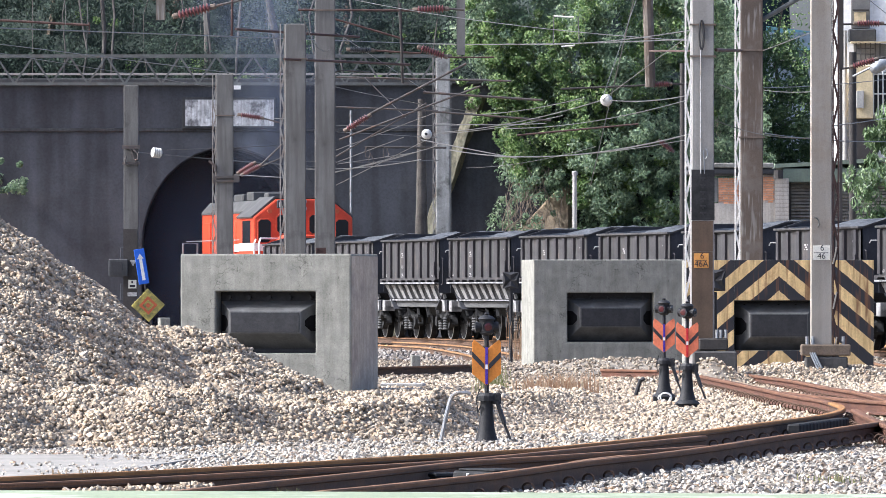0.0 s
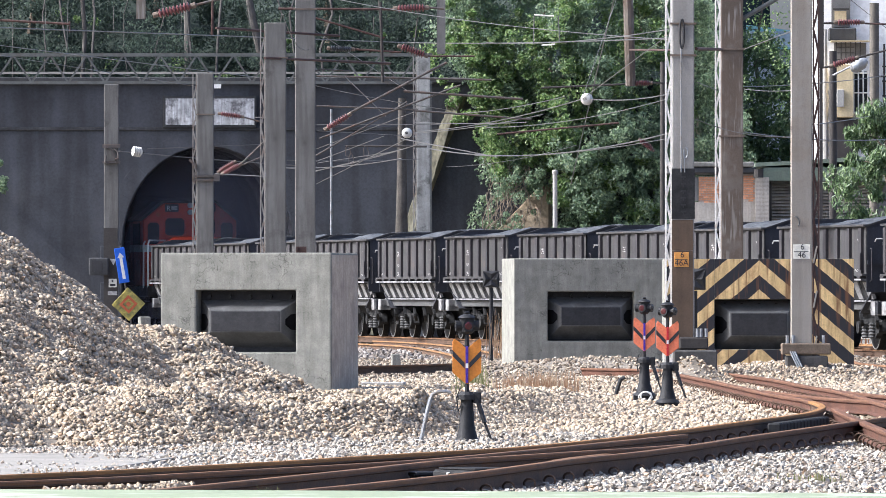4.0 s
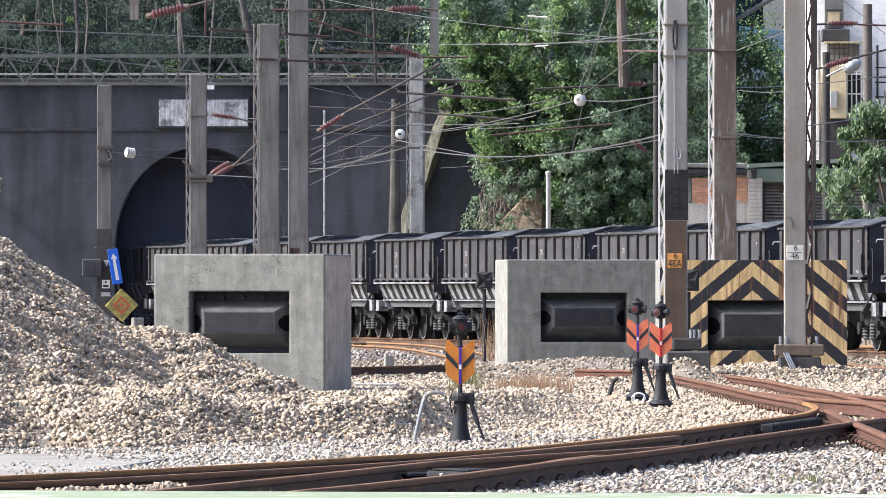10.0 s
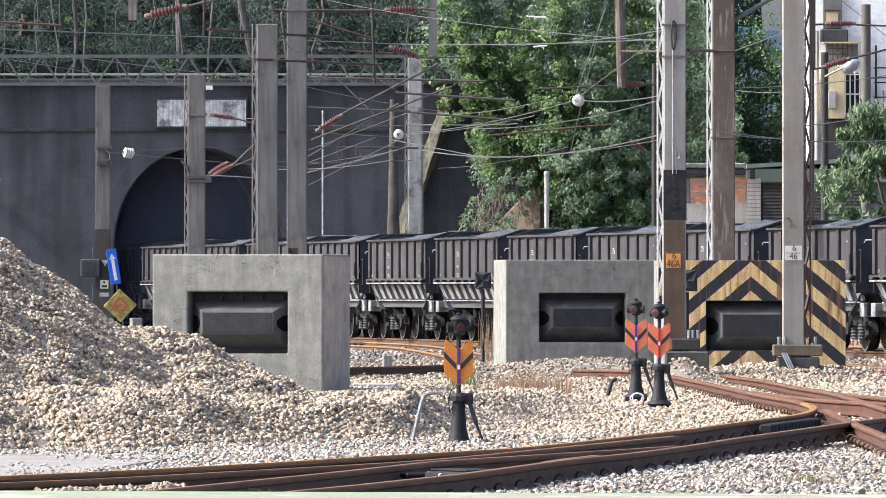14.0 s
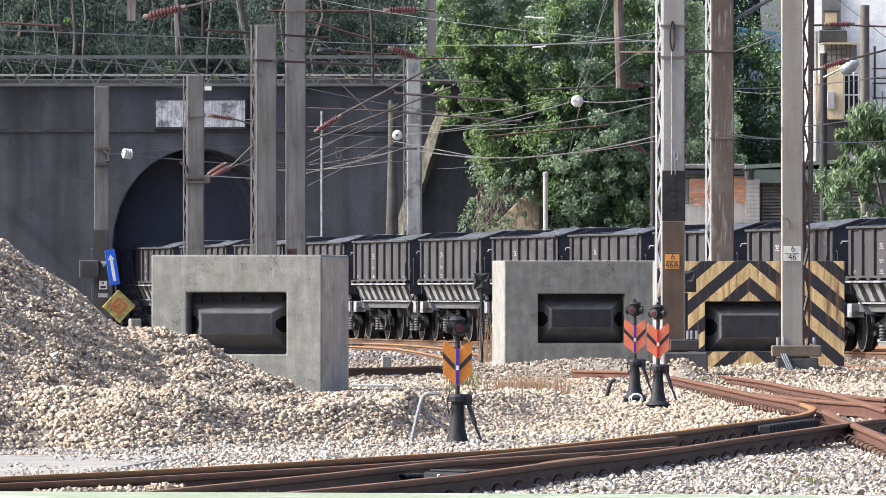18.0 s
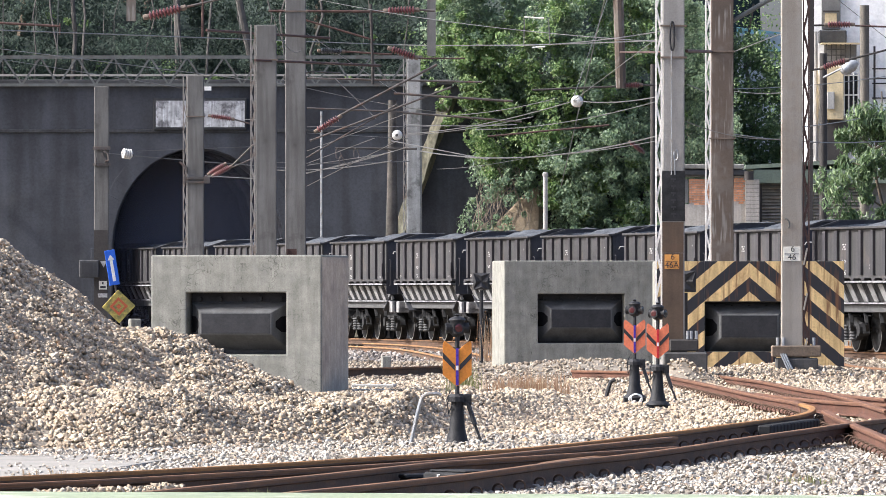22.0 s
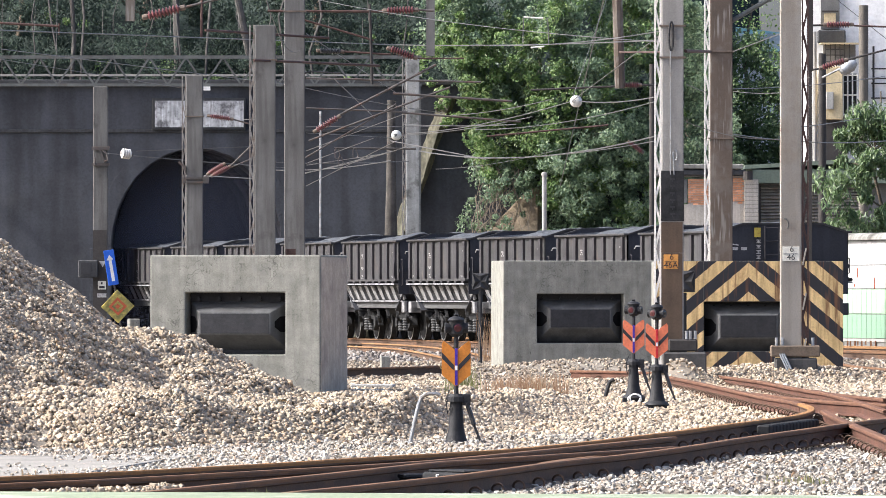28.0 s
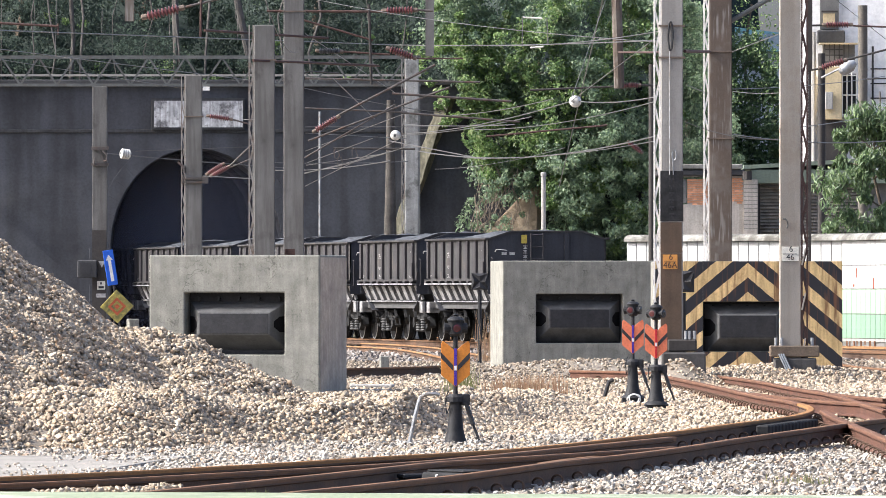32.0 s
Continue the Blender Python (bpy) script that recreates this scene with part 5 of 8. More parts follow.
part("tube", Shape().rod((0, 0, 2.841), (0, 0, 6.296), 0.035, 8).rod((0, 0, -0.2), (0, 0, 2.841), 0.035, 8), M_STEEL_GREY, ob)


# ---- signal gantry girder before the wall ----
g = thing("lattice_girder", pose(0, 246, 0), "grey steel lattice girder spanning the tunnel mouth", "girder")
zt, zb = 7.711, 6.958
x0, x1 = -15.0, -0.600
part("top_chord", Shape().box(x0, x1, -0.05, 0.05, zt - 0.04, zt + 0.05), M_TRUSS, g)
part("bottom_chord", Shape().box(x0, x1, -0.05, 0.05, zb - 0.04, zb + 0.04), M_TRUSS, g)
part("rear_chord", Shape().box(x0, x1, 0.6, 0.66, 7.21, 7.27), M_CONC_PALE, g, "pale pipe along the girder")
step = 32.5 * 246 / 16000
x, k = -12.008 - 6 * step, 0
while x + step < x1:
    a, b = (zb, zt) if k % 2 else (zt, zb)
    part("diagonal", Shape().bar((x, -0.004 if k % 2 else 0.004, a), (x + step, -0.004 if k % 2 else 0.004, b), 0.05, 0.085, (0, 1, 0)), M_TRUSS, g)
    x, k = x + step, k + 1
for xx in (x0 + 0.1, x1 - 0.1):
    part("leg", Shape().box(xx - 0.08, xx + 0.08, 0.02, 0.18, -0.3, zb), M_TRUSS, g)

# cross girder above the yard that carries the drop posts
g2 = thing("portal_beam", pose(0, 172, 0), "steel portal beam over the yard that carries drop posts", "girder")
part("beam", Shape().box(-9.933, 5.332, -0.15, 0.15, 7.6, 7.95), M_TRUSS, g2)
part("upright", Shape().box(-9.933 - 0.15, -9.933 + 0.15, -0.15, 0.15, -0.3, 7.6), M_POLE, g2)
part("upright", Shape().box(5.278 - 0.15, 5.278 + 0.15, -0.15, 0.15, -0.3, 7.6), M_POLE, g2)
part("drop_post", Shape().box(-6.052, -5.880, -0.1, 0.1, 6.471, 7.6), M_POLE_BROWN, g2)
part("drop_post", Shape().box(-0.333, -0.172, -0.1, 0.1, 5.804, 7.6), M_POLE, g2)
part("drop_post", Shape().rod((3.354, 0, 5.192), (3.279, 0, 7.6), 0.1, 10), M_POLE_BROWN, g2)


# ---- insulators, arms and wires ----
SUPPORTS = [p1, p2, p3, p4, p5, r1, r2, g2]


def support(p):
    """The mast or beam that stands nearest to a place."""
    def gap(o):
        return abs(o.location.y - p.y) * 0.3 + (0 if o is g2 and abs(p.y - 172) < 6 else abs(o.location.x - p.x))
    return min(SUPPORTS, key=gap)


def insulator(a, b, r, n, body, label, ends=M_CAP_BROWN):
    """A ribbed rod insulator from a to b with n sheds, a part of the mast that holds it."""
    a, b = Vector(a), Vector(b)
    mast = support(a)
    ob = part("insulator", Shape().rod((0, 0, 0), b - a, r * 0.3, 6), ends, mast, label)
    ob.location = a - mast.location
    d = b - a
    rings = [(0.12, r * 0.45)]
    for k in range(n):
        t = 0.14 + 0.72 * k / n
        w = 0.72 / n
        rings += [(t, r * 0.5), (t + w * 0.35, r), (t + w * 0.6, r), (t + w * 0.8, r * 0.5)]
    rings += [(0.88, r * 0.45)]
    part("ribbed_body", Shape().lathe((0, 0, 0), d, rings, 10), body, ob)
    part("end_cap", Shape().lathe((0, 0, 0), d, [(0, r * 0.4), (0.02, r * 0.6), (0.12, r * 0.6), (0.14, r * 0.4)], 8), ends, ob)
    part("end_cap", Shape().lathe((0, 0, 0), d, [(0.86, r * 0.4), (0.88, r * 0.6), (0.98, r * 0.6), (1, r * 0.4)], 8), ends, ob)
    return ob


RED_L = "ribbed dark red porcelain insulator on a catenary arm"
for a, b, r in (((-5.340, 160.000, 6.170), (-4.570, 160.000, 6.360), 0.085), ((-5.316, 203.000, 5.284), (-4.720, 203.000, 5.195), 0.06),
                ((-5.330, 203.000, 3.950), (-4.900, 203.000, 4.215), 0.062), ((-5.230, 202.600, 3.905), (-4.760, 202.600, 4.150), 0.062), ((-2.469, 171.000, 4.335), (-1.945, 171.000, 4.656), 0.065),
                ((-1.165, 171.000, 6.633), (-0.470, 171.000, 6.654), 0.075), ((-1.079, 171.000, 5.938), (-0.492, 171.000, 5.735), 0.075),
                ((3.343, 172.000, 5.245), (3.773, 172.000, 5.256), 0.06), ((3.871, 190.000, 4.494), (4.204, 190.000, 4.233), 0.06),
                ((8.891, 212.000, 7.594), (9.620, 212.000, 7.594), 0.075), ((8.798, 212.000, 6.560), (9.487, 212.000, 6.772), 0.08)):
    insulator(a, b, r, 9, M_RED_PORCELAIN, RED_L)
for a, b in (((-2.415, 171.000, 5.885), (-1.881, 171.000, 5.864)),):
    insulator(a, b, 0.06, 9, M_BLACK_PORCELAIN, "ribbed black insulator on a catenary arm")


def ball(p, r, label, d=(-0.3, -1, 0)):
    mast = support(Vector(p))
    ob = part("ball_insulator", Shape().rod((0, 0, -r * 0.5), (0, 0, r * 0.5), r * 0.4, 8), M_WHITE_PORCELAIN, mast, label)
    ob.location = Vector(p) - mast.location
    d = Vector(d).normalized() * r * 2
    rings_ = [(0, r * 0.5), (0.12, r * 0.85), (0.4, r), (0.62, r), (0.85, r * 0.85), (1, r * 0.5)]
    if d.x > 0.8 * d.length:
        rings_ = [(0, r * 0.5)] + [(0.08 + 0.21 * k + u, r * w) for k in range(4) for u, w in ((0, 0.72), (0.05, 0.95), (0.12, 0.95), (0.17, 0.72))] + [(1, r * 0.45)]
    part("bell", Shape().lathe(-d / 2, d / 2, rings_, 16), M_WHITE_PORCELAIN, ob, smooth=True)
    part("pin", Shape().lathe(-d * 0.5, d * 0.62, [(0, r * 0.3), (1, r * 0.25)], 8), M_DARK_IRON, ob)


ball((2.194, 150.000, 4.478), 0.1, "round white porcelain insulator on a wire", (0.3, 1, 0))
ball((-1.050, 200.000, 4.787), 0.115, "round white porcelain insulator on a wire", (0.1, 1, 0))
ball((-7.025, 200.000, 4.375), 0.12, "white ribbed porcelain insulator tied to a pole", (1, 0.35, -0.15))


def arm(a, b, r, mat=M_RUST_PIPE, label="rusty steel catenary arm"):
    a, b = Vector(a), Vector(b)
    mast = support((a + b) / 2)
    part("cantilever_tube", Shape().rod(a - mast.location, b - mast.location, r * 0.78, 8), mat, mast, label)


for a, b, r, mat in (
        ((-8.640, 160.000, 6.120), (-6.810, 160.000, 6.020), 0.028, M_RUST_PIPE), ((-6.810, 160.000, 6.070), (-6.810, 160.000, 5.870), 0.02, M_RUST_PIPE),
        ((-4.570, 160.000, 6.360), (-3.840, 160.000, 6.540), 0.028, M_GREY_PIPE), ((-4.280, 160.000, 6.690), (-4.290, 160.000, 5.830), 0.03, M_RUST_PIPE),
        ((-4.352, 165.000, 6.095), (-2.180, 171.000, 6.120), 0.03, M_RUST_PIPE), ((-3.334, 171.000, 6.633), (-1.165, 171.000, 6.622), 0.03, M_RUST_PIPE),
        ((-0.470, 171.000, 6.654), (-0.192, 171.000, 6.633), 0.03, M_GREY_PIPE),
        ((-3.444, 164.000, 5.523), (-1.218, 171.000, 5.596), 0.03, M_RUST_PIPE), ((-3.018, 170.000, 5.295), (-2.507, 170.000, 5.465), 0.016, M_GREY_PIPE),
        ((-2.507, 170.000, 5.465), (-1.966, 171.000, 5.457), 0.016, M_GREY_PIPE),
        ((-1.400, 171.000, 6.761), (-1.357, 171.000, 5.244), 0.035, M_DARK_POLE), ((-2.747, 171.000, 6.494), (-1.325, 171.000, 6.077), 0.025, M_RUST_PIPE),
        ((-1.881, 171.000, 5.864), (-1.005, 171.000, 5.810), 0.025, M_RUST_PIPE), ((-0.492, 171.000, 5.735), (0.385, 171.000, 5.735), 0.02, M_RUST_PIPE),
        ((-1.966, 171.000, 4.667), (-0.150, 171.000, 5.618), 0.03, M_GREY_PIPE), ((-2.614, 175.000, 4.242), (0.120, 175.000, 5.281), 0.025, M_GREY_PIPE),
        ((-2.680, 175.000, 3.914), (-0.919, 175.000, 4.953), 0.02, M_GREY_PIPE),
        ((-2.669, 175.000, 5.456), (0.722, 175.000, 5.380), 0.025, M_GREY_PIPE), ((-0.984, 175.000, 5.161), (1.323, 175.000, 5.008), 0.03, M_GREY_PIPE),
        ((-2.669, 175.000, 4.877), (-0.700, 175.000, 4.800), 0.022, M_GREY_PIPE), ((-0.809, 175.000, 4.789), (1.488, 175.000, 4.614), 0.025, M_GREY_PIPE),
        ((0.902, 190.000, 4.589), (3.456, 190.000, 4.827), 0.025, M_RUST_PIPE), ((1.655, 172.000, 5.159), (3.343, 172.000, 5.234), 0.025, M_DARK_POLE),
        ((3.773, 172.000, 5.256), (4.074, 172.000, 5.245), 0.025, M_DARK_POLE),
        ((-2.546, 210.000, 4.660), (-0.643, 210.000, 4.647), 0.03, M_DARK_POLE), ((-4.720, 203.000, 5.195), (-4.263, 203.000, 5.068), 0.022, M_GREY_PIPE),
        ((-4.771, 203.000, 4.167), (-4.212, 203.000, 4.713), 0.022, M_GREY_PIPE), ((-4.896, 204.000, 4.092), (-4.131, 204.000, 4.411), 0.02, M_GREY_PIPE),
        ((2.877, 148.000, 5.240), (3.120, 130.000, 4.761), 0.02, M_RUST_PIPE), ((3.317, 124.000, 4.617), (4.425, 150.000, 5.303), 0.03, M_RUST_PIPE),
        ((8.533, 212.000, 7.567), (8.904, 212.000, 7.580), 0.03, M_DARK_POLE), ((9.620, 212.000, 7.567), (11.077, 212.000, 7.514), 0.028, M_RUST_PIPE),
        ((8.586, 212.000, 6.521), (8.825, 212.000, 6.560), 0.03, M_DARK_POLE), ((9.487, 212.000, 6.772), (11.077, 212.000, 7.183), 0.03, M_DARK_POLE),
        ((4.744, 150.000, 5.791), (5.541, 150.000, 6.259), 0.05, M_TRUSS), ((9.978, 214.000, 6.369), (11.449, 214.000, 6.396), 0.025, M_DARK_POLE)):
    arm(a, b, r, mat)


def wire(a, b, sag, r=0.008, mat=M_WIRE, label="thin grey overhead wire", n=14):
    a, b = Vector(a), Vector(b)
    pts = [a.lerp(b, i / n) - Vector((0, 0, sag * 4 * (i / n) * (1 - i / n))) for i in range(n + 1)]
    solid("overhead_wire", Shape().tube(pts, r, 5), mat, label, "wire", "overhead wires")


for a, b, sag, r in (
        ((-7.912, 150.000, 5.678), (-1.050, 200.000, 6.787), 0.0, 0.011), ((-1.050, 200.000, 6.787), (3.900, 150.000, 5.509), 0.05, 0.01),
        ((-9.231, 175.000, 6.102), (-3.630, 220.000, 6.346), 0.0, 0.009), ((-3.630, 220.000, 6.346), (-0.060, 240.000, 6.085), 0.05, 0.009),
        ((-7.908, 213.000, 4.588), (-3.355, 220.000, 4.311), 0.02, 0.011), ((-7.242, 213.000, 4.641), (-4.488, 215.000, 4.780), 0.0, 0.008),
        ((-4.488, 215.000, 4.243), (-1.175, 200.000, 4.225), 0.1, 0.01), ((-1.175, 200.000, 4.662), (0.902, 190.000, 4.103), 0.0, 0.012),
        ((-0.522, 190.000, 4.281), (3.572, 150.000, 3.916), 0.25, 0.012), ((-3.465, 210.000, 4.043), (-0.800, 200.000, 4.537), 0.05, 0.01),
        ((-3.050, 200.000, 4.975), (-0.300, 200.000, 4.975), 0.0, 0.008), ((-0.800, 200.000, 4.825), (2.147, 152.000, 4.521), 0.1, 0.009),
        ((2.269, 150.000, 4.478), (3.024, 126.000, 4.048), 0.05, 0.008), ((0.665, 190.000, 4.732), (3.525, 150.000, 4.478), 0.12, 0.008),
        ((0.427, 190.000, 4.138), (3.525, 150.000, 3.822), 0.1, 0.007), ((3.328, 125.000, 3.675), (4.812, 125.000, 3.441), 0.1, 0.006),
        ((4.800, 150.000, 4.684), (8.330, 170.000, 5.380), 0.05, 0.007), ((4.800, 150.000, 4.647), (4.656, 125.000, 4.066), 0.02, 0.006),
        ((4.800, 150.000, 3.934), (8.330, 170.000, 4.158), 0.08, 0.01), ((4.891, 125.000, 3.589), (10.123, 218.000, 5.537), 0.02, 0.008),
        ((2.688, 152.000, 6.231), (2.833, 220.000, 3.899), 0.0, 0.01), ((2.736, 152.000, 6.231), (2.119, 150.000, 4.478), 0.0, 0.006),
        ((2.993, 126.000, 4.875), (2.119, 150.000, 4.478), 0.0, 0.006), ((-3.279, 215.000, 3.840), (-1.050, 200.000, 4.662), 0.0, 0.009),
        ((-3.279, 215.000, 4.377), (-1.550, 200.000, 4.725), 0.0, 0.008), ((-3.279, 215.000, 4.673), (-0.800, 200.000, 5.287), 0.0, 0.008),
        ((0.190, 190.000, 5.029), (2.083, 170.000, 4.955), 0.05, 0.008), ((0.602, 172.000, 6.019), (3.380, 130.000, 5.111), 0.1, 0.008),
        ((-7.054, 165.000, 6.652), (-7.074, 165.000, 5.642), 0.0, 0.006), ((9.309, 214.000, 8.242), (10.486, 214.000, 7.305), 0.0, 0.008),
        ((-3.712, 200.000, 4.188), (-0.794, 205.000, 4.285), 0.03, 0.008), ((-3.290, 214.000, 4.122), (-1.193, 203.000, 4.472), 0.0, 0.008),
        ((-3.237, 214.000, 4.323), (-1.269, 203.000, 4.434), 0.0, 0.007), ((-0.912, 200.000, 4.787), (1.717, 175.000, 4.713), 0.06, 0.008),
        ((-0.863, 200.000, 5.025), (1.400, 175.000, 4.559), 0.03, 0.008), ((-2.897, 190.000, 4.661), (-0.952, 238.000, 5.361), 0.0, 0.006),
        ((-4.491, 203.000, 5.195), (-3.238, 165.000, 4.456), 0.0, 0.008), ((-0.208, 238.000, 4.558), (2.700, 200.000, 4.513), 0.1, 0.006),
        ((-9.231, 175.000, 5.927), (-5.845, 206.000, 5.948), 0.0, 0.006), ((-2.394, 171.000, 6.847), (3.024, 126.000, 4.796), 0.1, 0.006),
        ((4.800, 150.000, 5.303), (4.656, 125.000, 4.886), 0.0, 0.008), ((3.352, 125.000, 4.183), (4.369, 150.000, 4.619), 0.0, 0.006),
        ((-5.406, 204.000, 3.939), (-3.258, 166.000, 3.385), 0.0, 0.008), ((-2.592, 170.000, 6.177), (-1.050, 200.000, 5.725), 0.0, 0.007),
        ((-2.073, 171.000, 5.351), (-1.525, 200.000, 5.162), 0.0, 0.012), ((-3.154, 166.000, 6.373), (-2.699, 170.000, 5.858), 0.25, 0.007)):
    wire(a, b, sag, r)
for x in (60, 180, 300, 420, 580, 640):
    d = 150 + 50 * (x + 60) / 760
    y = 52 + 28 * (x + 60) / 760
    s = d / 16000
    wire(((x - 784) * s, d, 1.3 + (519 - y) * s), ((x - 784) * s + 0.01, d, 1.3 + (519 - y + 45) * s), 0, 0.005, n=2, label="thin wire dropper between overhead wires")

# wire frame hanging before the foliage
fr = thing("wire_frame", pose(0, 170, 0), "small hanging wire frame with pale bars", "fitting")
part("bars", Shape().rod((1.498, 0, 6.474), (1.488, 0, 5.933), 0.01, 6).rod((1.955, 0, 6.474), (1.976, 0, 5.986), 0.01, 6), M_WIRE, fr)
part("pale_bar", Shape().rod((1.498, 0, 6.485), (1.870, 0, 6.464), 0.014, 6).rod((1.636, 0, 5.911), (1.891, 0, 5.933), 0.014, 6), M_WHITE_STEEL, fr)

for x, y, d in ((594, 268, 208), (626, 268, 208), (600, 282, 208)):
    k = d / 16000
    pts = [((x - 784 + a) * k, d, 1.3 + (519 - y + b) * k) for a, b in ((0, 6), (-3, 0), (-2, -12), (4, -14), (7, -8), (3, 4))]
    part("steady_arm", Shape().tube([Vector(p) - p5.location for p in pts], 0.014, 5), M_GREY_PIPE, p5)
part("small_white_box", Shape().box(-6.534, -6.350, -0.2, -0.06, 6.804, 6.912), M_WHITE, g, "small white box on the girder")



# ---- the train: hopper wagons drawn by a locomotive ----
WAGON_PITCH, BODY = 8.33, 6.95
HW = 1.35                              # half width of a wagon


def wheelset(parent, y):
    ob = part("wheelset", Shape().rod((-0.72, 0, 0), (0.72, 0, 0), 0.07, 8), M_UNDER, parent)
    ob.matrix_basis = pose(0, y, 0.43)
    for sx in (-1, 1):
        w = Shape().lathe((sx * 0.50, 0, 0), (sx * 0.64, 0, 0), [(0, 0.455), (0.2, 0.455), (0.25, 0.43), (1, 0.425)], 24)
        part("wheel", w, M_UNDER, ob, "dark steel wheel")
        ring = Shape().lathe((sx * 0.641, 0, 0), (sx * 0.648, 0, 0), [(0, 0.425), (1, 0.423)], 24)
        part("wheel_rim", ring, M_WHEEL, ob, "bright worn rim")
        part("wheel_centre", Shape().lathe((sx * 0.649, 0, 0), (sx * 0.655, 0, 0), [(0, 0.4), (1, 0.39)], 20), M_UNDER, ob)
        part("hub_key", Shape().bar((sx * 0.665, -0.2, 0), (sx * 0.665, 0.2, 0), 0.02, 0.06), M_UNDER, ob)
    return ob


def coal_top(parent, rng):
    nx, ny = 16, 48
    xs, ys = np.linspace(-1.28, 1.28, nx), np.linspace(-BODY / 2 + 0.1, BODY / 2 - 1.55, ny)
    gx, gy = np.meshgrid(xs, ys)
    edge = 1 - (np.abs(gx) / 1.28) ** 2.2
    tail = np.clip((BODY / 2 - 1.55 - gy) / 0.9, 0, 1) * np.clip((gy + BODY / 2) / 0.6, 0.5, 1)
    z = 2.26 + 0.27 * edge * tail + 0.03 * waves(gx, gy, int(rng.integers(99)), 1.3) * edge + rng.normal(0, 0.013, gx.shape)
    v = np.stack([gx.ravel(), gy.ravel(), z.ravel()], axis=1)
    i = (np.arange(ny - 1)[:, None] * nx + np.arange(nx - 1)[None, :]).ravel()
    ob = bulk("coal_load", v, np.stack([i, i + 1, i + nx + 1, i + nx], axis=1), M_COAL, False)
    ob.parent = parent
    return tagged(ob, "heaped grey-black coal")


def hopper_wagon():
    """A coal hopper, front end toward +y, the rail head at z = 0."""
    ob = thing("hopper_wagon", pose(0, 0, 0), "dusty brown-black hopper wagon heaped with coal", "wagon", "wagons of the coal train")
    L, t = BODY / 2, 0.03
    # upper body: two sides, two ends with sloped shoulders
    for sx in (-1, 1):
        a, b = sorted((sx * HW, sx * (HW - t)))
        side = part("body_side", Shape().box(a, b, -L, L, 1.43, 2.33), M_WAGON_SIDE, ob)
        n = 8
        for k in range(n):
            y = -L + 0.32 + (BODY - 0.42) * k / (n - 1) - (0.1 if k == n - 1 else 0)
            a2, b2 = sorted((sx * (HW + 0.001), sx * (HW + 0.055)))
            part("rib", Shape().prism([(y - 0.1, 1.46), (y + 0.1, 1.46), (y + 0.1, 2.3), (y - 0.1, 2.3)], a2, b2, "x"), M_WAGON_RIB, side)
        a2, b2 = sorted((sx * (HW - 0.02), sx * (HW + 0.075)))
        part("top_rail", Shape().box(a2, b2, -L - 0.03, L + 0.03, 2.325, 2.37), M_WAGON_SIDE, ob, bevel=0.008)
        part("lower_flange", Shape().box(*sorted((sx * (HW - 0.02), sx * (HW + 0.085))), -L, L, 1.4, 1.435), M_WAGON_SIDE, ob, "flange below the side")
        part("dust_ledge", Shape().box(*sorted((sx * (HW - 0.1), sx * (HW + 0.1))), -L + 0.03, L - 0.05, 1.315, 1.35), M_WAGON_DUST, ob, "ledge white with dust")
        for k in range(9):
            y = -L + 0.2 + (BODY - 0.4) * k / 8
            part("gusset", Shape().prism([(y - 0.17, 1.402), (y + 0.17, 1.402), (y + 0.07, 1.352), (y - 0.07, 1.352)], *sorted((sx * (HW - 0.02), sx * (HW + 0.11))), "x"), M_WAGON_RIB, ob)
        # sloping discharge chute
        ch = Shape().add([(sx * (HW - 0.04), -L + 0.05, 1.314), (sx * (HW - 0.04), L - 0.1, 1.314), (sx * (HW - 0.2), L - 0.2, 0.95), (sx * (HW - 0.2), -L + 0.15, 0.95),
                          (sx * (HW - 0.07), -L + 0.05, 1.314), (sx * (HW - 0.07), L - 0.1, 1.314), (sx * (HW - 0.23), L - 0.2, 0.95), (sx * (HW - 0.23), -L + 0.15, 0.95)],
                         [(0, 1, 2, 3), (7, 6, 5, 4), (0, 4, 5, 1), (1, 5, 6, 2), (2, 6, 7, 3), (3, 7, 4, 0)])
        chute = part("chute", ch, M_UNDER, ob)
        for k in range(9):
            y = -L + 0.2 + (BODY - 0.5) * k / 8
            y2 = y * 0.98
            part("chute_rib", Shape().prism([(y - 0.2, 1.314), (y + 0.2, 1.314), (y2 + 0.17, 0.955), (y2 - 0.17, 0.955)], -0.02, 0.035, "x").turned(Matrix.Translation((sx * (HW - 0.11), 0, 1.13)) @ Matrix.Rotation(sx * 0.41, 4, "Y") @ Matrix.Translation((0, 0, -1.13))), M_WAGON_CHUTE, chute)
        part("chute_sill", Shape().box(*sorted((sx * (HW - 0.3), sx * (HW - 0.12))), -L + 0.15, L - 0.15, 0.915, 0.945), M_WAGON_DUST, ob, "sill white with dust")
        part("sole_bar", Shape().box(*sorted((sx * (HW - 0.32), sx * (HW - 0.2))), -L - 0.2, L + 0.2, 0.76, 0.912), M_SPRING, ob, bevel=0.01)
        for k in range(6 if sx < 0 else 0):
            y = -L + 0.5 + (BODY - 1.0) * k / 5
            part("door_lever", Shape().bar((sx * (HW - 0.28), y, 0.86), (sx * (HW - 0.26), y - 0.28, 0.55), 0.06, 0.05).bar((sx * (HW - 0.26), y - 0.28, 0.55), (sx * (HW - 0.36), y + 0.05, 0.42), 0.06, 0.05), M_UNDER, ob)
